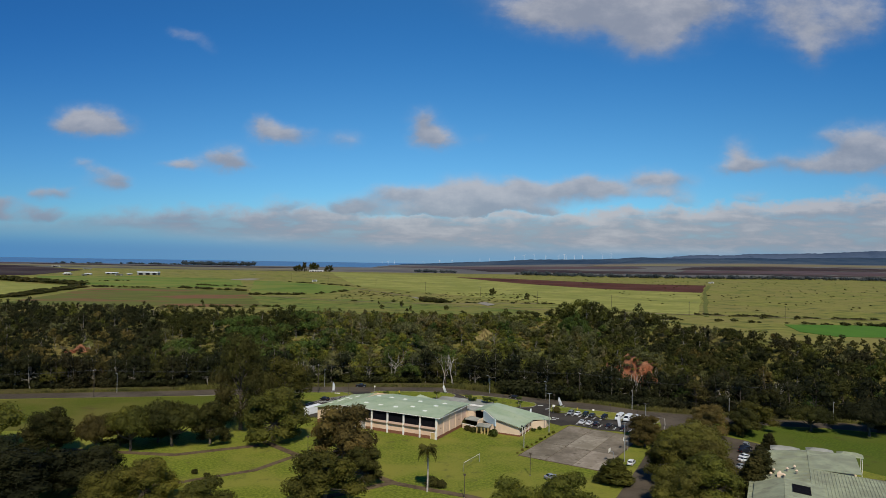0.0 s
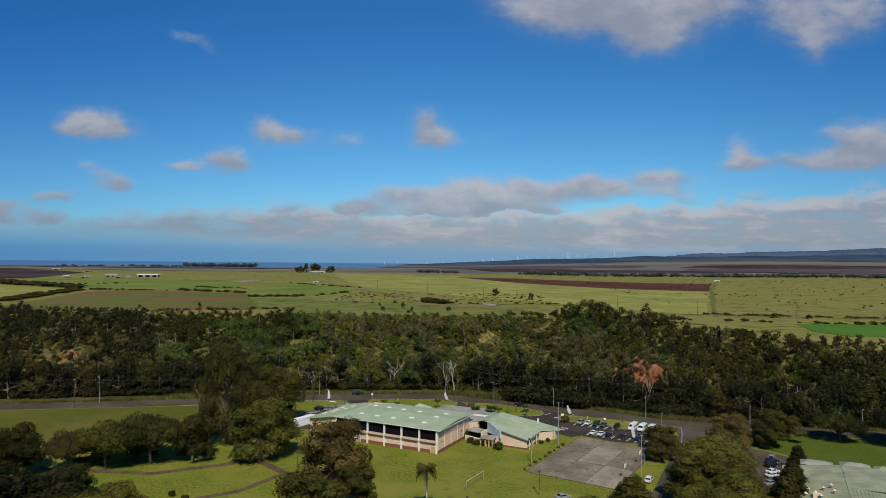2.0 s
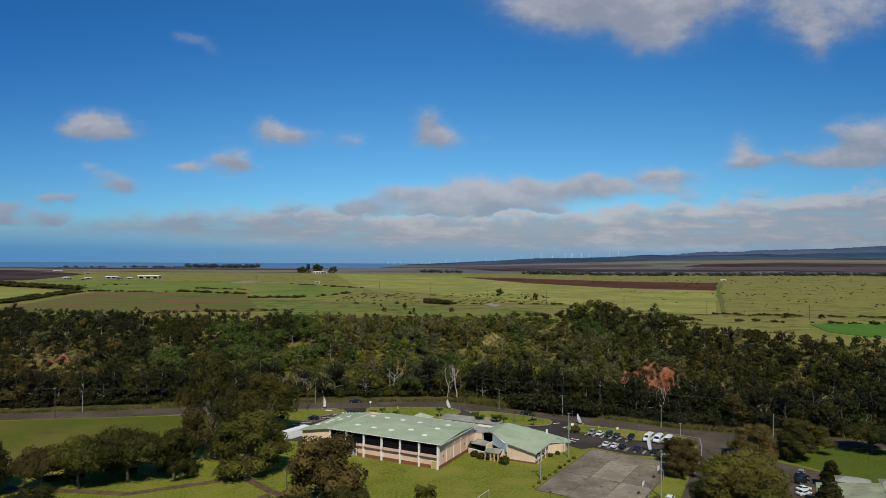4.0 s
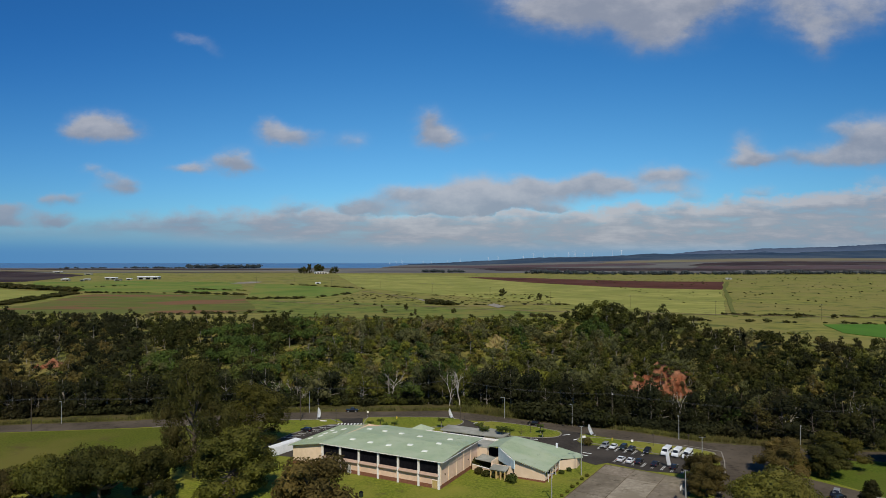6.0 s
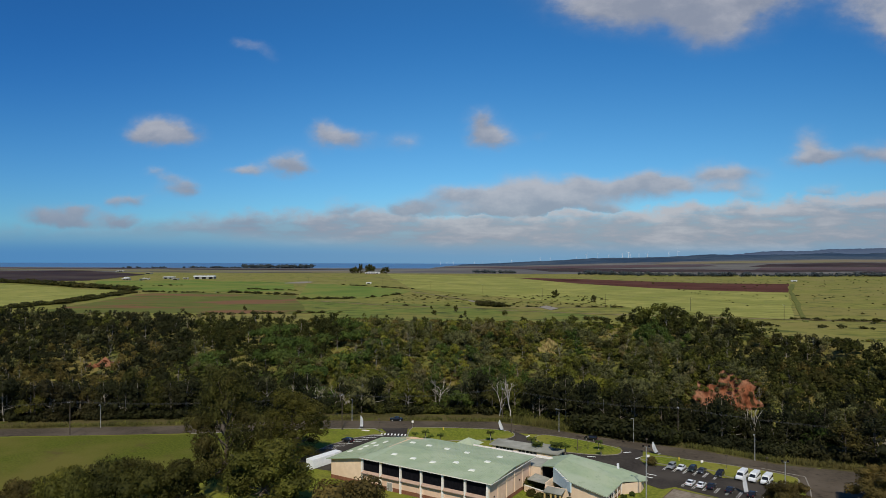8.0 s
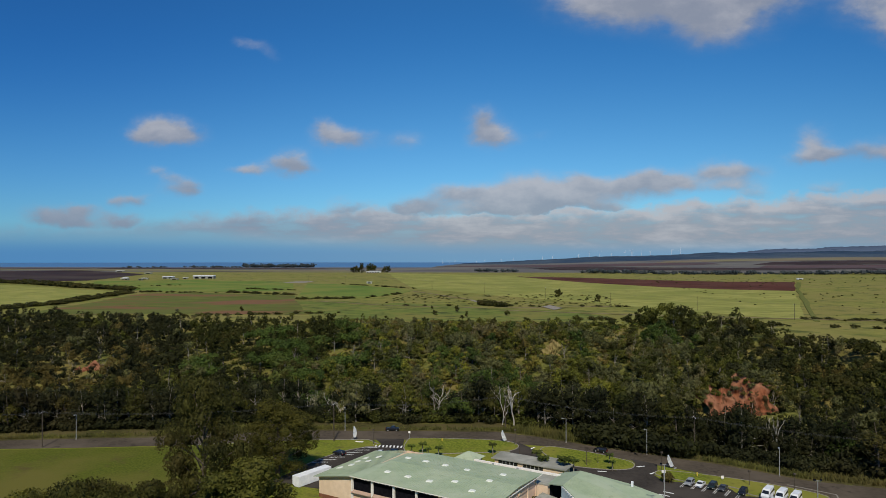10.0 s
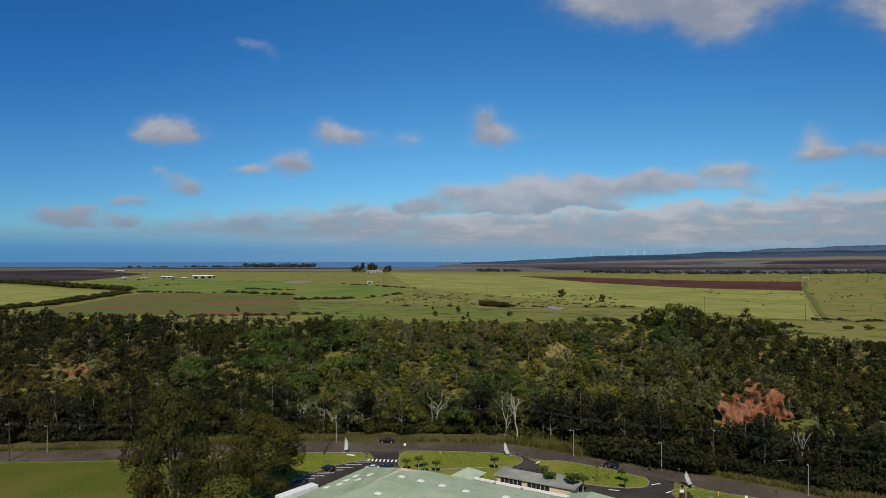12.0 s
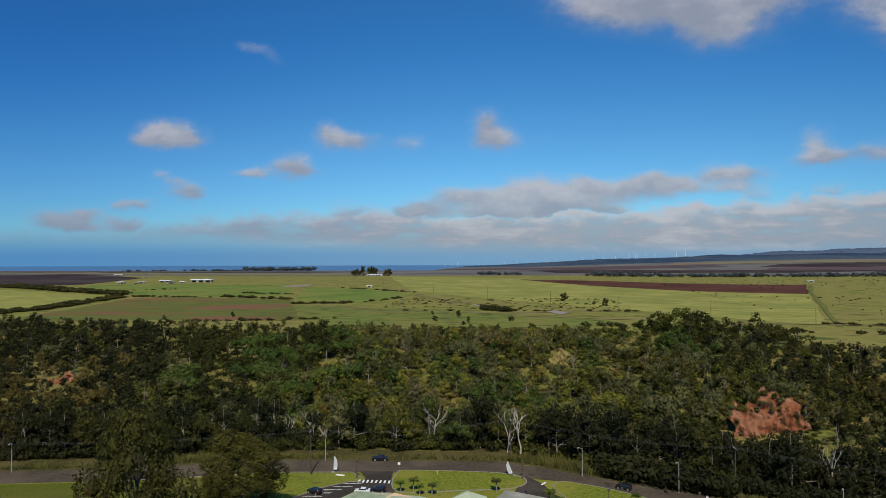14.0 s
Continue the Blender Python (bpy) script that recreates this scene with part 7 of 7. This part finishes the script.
def vehicle(name, shape, paint, label, x, y, heading, category="car", group="", z=0.06):
    profile, half, waist, front, rear, side, axle, r = SHAPES[shape]
    car = thing(name, label, category, group, pose(x, y, z, 0, 0, heading) @ Matrix.Scale(0.88, 4))
    body = part("body", car_shell(profile, half, waist), PAINTS[paint], car)

    def pane(tag, pts, out):
        bm = bmesh.new()
        n = Vector(out) * 0.025
        a = [bm.verts.new(Vector(p) + n) for p in pts]
        b = [bm.verts.new(Vector(p) - n) for p in pts]
        bm.faces.new(a)
        bm.faces.new(b[::-1])
        for i in range(4):
            bm.faces.new((a[i], b[i], b[(i + 1) % 4], a[(i + 1) % 4]))
        return part(tag, bm, GLASS_DARK, car)

    def wide(zz):
        return half * (1 if zz <= waist else 1 - 0.18 * min(1, (zz - waist) / 0.5))

    for tag, (x0, z0, x1, z1), sx in (("windscreen", front, 1), ("rear_window", rear, -1)):
        pane(tag, [(x0, -wide(z0) + .1, z0), (x0, wide(z0) - .1, z0), (x1, wide(z1) - .12, z1), (x1, -wide(z1) + .12, z1)], (sx, 0, 0.6))
    xa, xb, z0, z1 = side
    for s in (-1, 1):
        pane("side_window", [(xa, s * wide(z0), z0), (xb, s * wide(z0), z0), (xb + .25, s * wide(z1), z1), (xa - .4, s * wide(z1), z1)], (0, s, 0.2))
    for sx in (-1, 1):
        for sy in (-1, 1):
            wheel = part("wheel", rodded((sx * axle, sy * (half - 0.18), r), (sx * axle, sy * (half + 0.03), r), r, n=14), TYRE, car)
            part("rim", rodded((sx * axle, sy * (half + 0.03), r), (sx * axle, sy * (half + 0.05), r), r * 0.6, n=10), STEEL, wheel)
    x0 = max(p[0] for p in profile) - 0.06
    for sy in (-1, 1):
        part("headlight", boxed(x0, x0 + 0.08, sy * (half - 0.28) - 0.16, sy * (half - 0.28) + 0.16, .62, .78), LAMP_GLASS, car)
        part("tail_light", boxed(-x0 - 0.08, -x0, sy * (half - 0.2) - 0.12, sy * (half - 0.2) + 0.12, .72, .92), RED_LENS, car)
    part("grille", boxed(x0 + 0.03, x0 + 0.07, -0.45, 0.45, .42, .6), DARK_MESH, car)
    return car


ROW = -122.5
for x, y, shape, paint, label in (
        (50.9, 254.3, "suv", "silver", "silver estate car parked on dark asphalt"), (53.3, 253.3, "sedan", "white", "white saloon car parked on dark asphalt"),
        (56.0, 252.2, "suv", "green", "dark green off-road car parked nose out"), (58.2, 251.0, "sedan", "grey", "grey saloon car parked nose out"), (62.2, 248.4, "suv", "black", "black off-road car parked nose out")):
    vehicle("car", shape, paint, label, x, y, ROW, group="cars in the far bays")
for x, y, shape, paint, label in ((52.3, 240.7, "sedan", "white", "white saloon car parked by the court"), (54.6, 239.3, "sedan", "white", "white hatchback parked by the court"), (56.9, 238.5, "sedan", "navy", "navy saloon car parked by the court"),
                                  (60.8, 236.2, "sedan", "navy", "dark blue saloon car parked by the court"), (65.2, 233.4, "sedan", "black", "black saloon car parked by the court")):
    vehicle("car", shape, paint, label, x, y, ROW + 180, group="cars in the near bays")
for x, y in ((67.4, 246.6), (70.1, 245.2), (72.6, 243.4)):
    vehicle("van", "van", "white", "white passenger van parked nose out", x, y, ROW - 4, "van", "row of white vans")
for x, y, shape, paint, label, turn in ((-45.5, 272.5, "suv", "black", "black off-road car in a parking bay", 150), (-33.6, 274.0, "sedan", "white", "white saloon car by the entrance", 178), (-29.8, 274.6, "suv", "black", "black off-road car by the entrance", 178),
                                        (-34, 300.8, "pickup", "black", "black pickup parked on the road shoulder", 8), (32.3, 281.4, "suv", "black", "black off-road car on the road", 152),
                                        (99, 213.5, "suv", "silver", "silver car parked along the drive", 55), (97.2, 210.0, "suv", "black", "black car parked along the drive", 20), (95.4, 206.6, "suv", "navy", "dark car parked along the drive", 20),
                                        (92.9, 201.0, "sedan", "white", "white car parked along the drive", 20), (91.2, 197.8, "sedan", "white", "white car parked along the drive", 20), (87.4, 191.3, "sedan", "silver", "silver car parked along the drive", 20),
                                        (56.2, 193.2, "suv", "white", "white car stopped on the verge", 60), (69.6, 216.8, "suv", "maroon", "dark red car on the side road", 60), (74.3, 226, "sedan", "black", "black car on the side road", 60),
                                        (30.8, 180.2, "sedan", "silver", "grey-blue car parked on the grass", 25)):
    vehicle("car", shape, paint, label, x, y, turn)


# parking bay lines
for i in range(11):
    d = Vector((2.28, -1.42, 0))
    for x, y in ((49.4, 256.0), (50.9, 242.6)):
        p = Vector((x, y, 0)) + d * i
        if i < 6 or y < 250:
            for s in (-0.22, 0.22):
                q = p + d.normalized() * s
                stripe(q.x, q.y - 1.6, 4.4, 0.12, 57.5, group="parking bay lines")
for i in range(7):
    p = Vector((-51.5 + 2.0 * i, 265.3 + 2.55 * i, 0))
    for s in (-0.22, 0.22):
        stripe(p.x + 1.9 + s, p.y - s * 0.7, 4.6, 0.13, 8, group="parking bay lines west")
for x, y, turn in ((12.2, 284.2, 60), (41.5, 268.5, 20), (43.6, 263.0, 40), (30, 263.2, -10), (44, 248, -30), (42.5, 246, -30)):
    stripe(x, y, 2.6, 0.5, turn, group="arrows on the drive")


# ---------------------------------------------------------------- posts, lamps, flags, cables
def street_lamp(x, y, h, turn, label="pale metal street lamp with a side arm", mat=STEEL, arm=1.1):
    ob = thing("street_lamp", label, "street lamp", "street lamps", pose(x, y, float(ground_z(x, y)), 0, 0, turn))
    part("pole", rodded((0, 0, 0), (0, 0, h), 0.13, 0.08), mat, ob)
    part("base", rodded((0, 0, 0), (0, 0, 0.35), 0.24, 0.2), KERB, ob)
    part("arm", rodded((0, 0, h - 0.1), (arm, 0, h + 0.15), 0.05), mat, ob)
    head = part("lamp_head", boxed(arm - 0.3, arm + 0.45, -0.17, 0.17, h + 0.08, h + 0.24), mat, ob)
    part("lens", boxed(arm - 0.2, arm + 0.35, -0.12, 0.12, h + 0.05, h + 0.08), LAMP_GLASS, head)


for x, y, h, turn in ((23, 291, 7.6, 200), (45.6, 280, 7.6, 230), (76.8, 263, 7.7, 240), (-134, 282.5, 8.0, 280), (-50, 300, 7.8, 280), (146.6, 246.5, 7.6, 250), (110.5, 252.5, 7.2, 250)):
    street_lamp(x, y, h, turn)


def lamp_post(x, y, h, label="dark lamp post with a square head", mat=POLE_WOOD):
    ob = thing("lamp_post", label, "lamp post", "dark lamp posts", pose(x, y, 0))
    part("pole", rodded((0, 0, 0), (0, 0, h), 0.09, 0.07), mat, ob)
    part("lamp_head", boxed(-0.28, 0.28, -0.28, 0.28, h, h + 0.35), mat, ob)
    part("foot", rodded((0, 0, 0), (0, 0, 0.2), 0.2, 0.16), KERB, ob)


for x, y, h in ((25.4, 182.5, 5.8), (6.7, 164.9, 5.6), (-17, 182.8, 4.4), (-38.8, 201.8, 4.4), (-37.3, 283.8, 4.6), (7.8, 273.8, 4.6), (6.9, 287, 4.6), (26.5, 268.5, 4), (46.5, 265.5, 4.8), (30, 271, 3.6), (66, 254.8, 3.6), (75, 249.5, 4.8)):
    lamp_post(x, y, h)


def flood_pole(x, y, h):
    ob = thing("floodlight_pole", "tall thin grey floodlight pole", "light pole", "floodlight poles", pose(x, y, 0))
    part("pole", rodded((0, 0, 0), (0, 0, h), 0.16, 0.09), STEEL, ob)
    part("bracket", boxed(-0.9, 0.9, -0.05, 0.05, h - 0.12, h - 0.02), STEEL, ob)
    for s in (-0.7, 0.7):
        part("floodlight", boxed(s - 0.22, s + 0.22, -0.2, 0.14, h, h + 0.34), DARK_MESH, ob)


for x, y, h in ((38.2, 228, 13.2), (54.9, 195.7, 11.6), (27.2, 209.5, 6.5), (72.1, 231, 9.5)):
    flood_pole(x, y, h)


def utility_pole(x, y, h, z=None, turn=0.0, label="weathered wooden utility pole with crossarm"):
    z = float(ground_z(x, y)) if z is None else z
    ob = thing("utility_pole", label, "utility pole", "utility poles", pose(x, y, z, 0, 0, turn))
    part("pole", rodded((0, 0, -0.5), (0, 0, h), 0.19, 0.12), POLE_WOOD, ob)
    part("crossarm", boxed(-0.07, 0.07, -1.2, 1.2, h - 0.9, h - 0.75), POLE_WOOD, ob)
    for y1 in (-1.1, -0.4, 0.4, 1.1):
        part("insulator", rodded((0, y1, h - 0.75), (0, y1, h - 0.5), 0.06, 0.04, n=6), WHITE_METAL, ob)
    return Vector((x, y, z + h - 0.5))


def cable(a, b, sag=1.2, r=0.013, name="cable"):
    """A hanging wire between two points."""
    n = 12
    pts = [a.lerp(b, i / n) - Vector((0, 0, sag * 4 * (i / n) * (1 - i / n))) for i in range(n + 1)]
    V, F = tube([tuple(p) for p in pts], [r] * (n + 1), 4)
    return tagged(new(name, fast_mesh(name, V, F, (WIRE,))), "thin grey overhead cable between poles", "cable", "overhead cables")


tops = [utility_pole(*p) for p in ((-300, 252, 12), (-215, 262, 12), (-139, 273.3, 11.5), (-50.7, 287.2, 12.5), (4, 306, 12), (60, 282, 11.5), (128, 256, 11.5))]
for a, b in zip(tops, tops[1:]):
    for s in (-0.9, 0.0, 0.9):
        cable(a + Vector((0, s, -0.1)), b + Vector((0, s, -0.1)), 1.6)
tops = [utility_pole(x, y, 9.5, turn=40) for x, y in ((41, 340), (-20, 360), (-95, 372))]
for a, b in zip(tops, tops[1:]):
    for s in (-0.8, 0.8):
        cable(a + Vector((0, s, -0.1)), b + Vector((0, s, -0.1)), 1.8)
tops = [utility_pole(x, y, 14, PLATEAU, turn=30, label="tall wooden utility pole in the fields") for x, y in ((-367, 1364), (-300, 1395), (-207, 1289), (-102, 1136), (-17, 1041), (61, 928), (123, 817), (198, 759), (252, 668), (328, 629), (420, 560))]
for a, b in zip(tops, tops[1:]):
    cable(a, b, 1.5, 0.03)


def feather_flag(x, y, h, turn, lean=12):
    ob = thing("feather_flag", "tall white curved banner flag on a pole", "banner flag", "white banner flags", pose(x, y, 0.06, 0, lean, turn))
    part("pole", rodded((0, 0, 0), (0, 0, h), 0.04, 0.02, n=6), STEEL, ob)
    part("base", boxed(-0.45, 0.45, -0.45, 0.45, 0, 0.08), STEEL, ob)
    rows = []
    bm = bmesh.new()
    for i in range(11):
        t = i / 10
        z = 0.7 + (h - 0.7) * t
        w = 1.05 * math.sin(math.pi * min(1, 0.30 + 0.62 * t)) ** 0.6 * (1 if t < 0.9 else 0.7)
        bow = 0.12 * math.sin(t * 5)
        rows.append([bm.verts.new((0.04 + w * k / 3, bow * k / 3, z)) for k in range(4)])
    for a, b in zip(rows, rows[1:]):
        for k in range(3):
            bm.faces.new((a[k], a[k + 1], b[k + 1], b[k]))
    bmesh.ops.solidify(bm, geom=bm.faces[:], thickness=0.03)
    part("banner", bm, BANNER_CLOTH, ob, "plain white cloth")


for x, y, h, turn, lean in ((-45, 289.3, 4.4, 5, 3), (4.6, 290, 4.1, 178, 22), (50.6, 267.5, 4.1, 178, 24), (64.8, 234.4, 5.0, 178, 10)):
    feather_flag(x, y, h, turn, lean)
flat = part("fallen_banner", boxed(-1.3, 1.3, -0.4, 0.4, 0, 0.12), TRIM_WHITE)
flat.matrix_basis = pose(-42.4, 286.8, 0.06, 0, 0, -14)
tagged(flat, "white banner case lying on the verge", "banner case")


def sign_post(x, y, h, mat, label, w=0.6):
    ob = thing("sign", label, "sign", m=pose(x, y, 0.1))
    part("post", rodded((0, 0, 0), (0, 0, h), 0.04, n=6), STEEL, ob)
    part("board", boxed(-w / 2, w / 2, -0.07, -0.04, h - 0.7, h), mat, ob)


sign_post(-26.9, 291, 2.6, TRIM_WHITE, "small white road sign on a post", 0.7)
sign_post(44.6, 255.5, 3.2, TRIM_WHITE, "white sign board on a post", 1.0)
sign_post(60.5, 258.6, 1.1, TRIM_WHITE, "low white marker sign on the lawn", 0.7)
for x, y in ((-16.2, 289.5), (54.8, 261.3)):
    hyd = thing("hydrant", "yellow fire hydrant on the lawn", "hydrant", m=pose(x, y, 0.12))
    part("barrel", rodded((0, 0, 0), (0, 0, 0.8), 0.16, 0.14), YELLOW_PAINT, hyd)
    part("cap", rodded((0, 0, 0.8), (0, 0, 1.0), 0.18, 0.06), YELLOW_PAINT, hyd)
    part("outlet", rodded((-0.26, 0, 0.6), (0.26, 0, 0.6), 0.07), YELLOW_PAINT, hyd)

net = thing("volleyball_net", "sagging volleyball net between two posts", "volleyball net", m=pose(7.4, 185.4, 0, 0, 0, 60))
for x in (0, 9.8):
    part("post", rodded((x, 0, 0), (x, 0, 2.5), 0.05), STEEL, net)
bm = bmesh.new()
for i in range(33):
    rod(bm, (i * 9.8 / 32, 0, 1.5), (i * 9.8 / 32, 0, 2.4), 0.012, n=3)
for z in (1.5, 1.8, 2.1):
    rod(bm, (0, 0, z), (9.8, 0, z), 0.012, n=3)
part("mesh", bm, WIRE, net)
part("tape", boxed(0, 9.8, -0.02, 0.02, 2.36, 2.44), TRIM_WHITE, net, "white top tape")
bin_ = thing("trash_can", "dark green trash can on the lawn", "trash can", m=pose(-19.5, 211.5, 0))
part("barrel", rodded((0, 0, 0), (0, 0, 1.15), 0.5, 0.55, n=12), PAINTS["green"], bin_)
part("lid", rodded((0, 0, 1.15), (0, 0, 1.4), 0.58, 0.3, n=12), DARK_MESH, bin_)

# basketball hoops beside the court
for a, b in ((1.03, 0.25), (1.03, 0.62)):
    p = COURT_O + COURT_A * a + COURT_B * b
    hoop = thing("basketball_hoop", "grey basketball post with curved arm and white board", "basketball hoop", "court hoops", pose(p.x, p.y, 0, 0, 0, 147))
    part("post", rodded((0, 0, 0), (0, 0, 3.0), 0.07), STEEL, hoop)
    part("arm", rodded((0, 0, 2.9), (1.2, 0, 3.3), 0.06), STEEL, hoop)
    part("board", boxed(1.2, 1.25, -0.9, 0.9, 2.9, 3.95), TRIM_WHITE, hoop)
    part("ring", rodded((1.3, 0, 3.05), (1.7, 0, 3.05), 0.03), RED_LENS, hoop)
# small bushes along the court's long side
for i in range(9):
    p = COURT_O + COURT_B * (0.05 + 0.09 * i) + Vector((-1.2, 0.3 * math.sin(i * 3), 0))
    wood, crown = SHRUB[i % 2]
    plant("flower_bush", "small pale flowering bush beside the court", "shrub", wood, crown, LEAF_YELLOW, stand(p.x, p.y, i * 40, 0.26 + 0.06 * (i % 3)), group="bushes along the court")


def turbine(x, y, z, h, spin):
    k = h / 45
    ob = thing("wind_turbine", "white three-bladed wind turbine on a far ridge", "wind turbine", "ridge wind turbines", pose(x, y, z))
    part("tower", rodded((0, 0, -5), (0, 0, h), 0.75 + 0.6 * k, 0.5 + 0.4 * k, n=8), WHITE_METAL, ob)
    part("nacelle", boxed(-1.2 * k, 1.2 * k, -2.5 * k, 4 * k, h - k, h + 1.2 * k), WHITE_METAL, ob)
    part("hub", rodded((0, -2.5 * k, h), (0, -4 * k, h), 1.1 * k, 0.5 * k, n=8), WHITE_METAL, ob)
    for j in range(3):
        a = radians(spin + 120 * j)
        d = Vector((math.sin(a), 0, math.cos(a)))
        part("blade", rodded(Vector((0, -3.2 * k, h)) + d * 0.8 * k, Vector((0, -3.2 * k, h)) + d * h * 0.5, 0.42, 0.14, n=4), WHITE_METAL, ob)


for i, (x, h) in enumerate(((-355, 21), (-313, 20), (-274, 24), (-135, 13), (-81, 15), (24, 17), (105, 17), (288, 19), (351, 19), (516, 21), (584, 31), (651, 32), (721, 22), (808, 26), (847, 34), (859, 25), (910, 23), (964, 27), (1099, 31), (1156, 35))):
    turbine(x, 4424 + 6 * (i % 4), float(ridge_top(x)) - 2, h, 37 * i + 11)
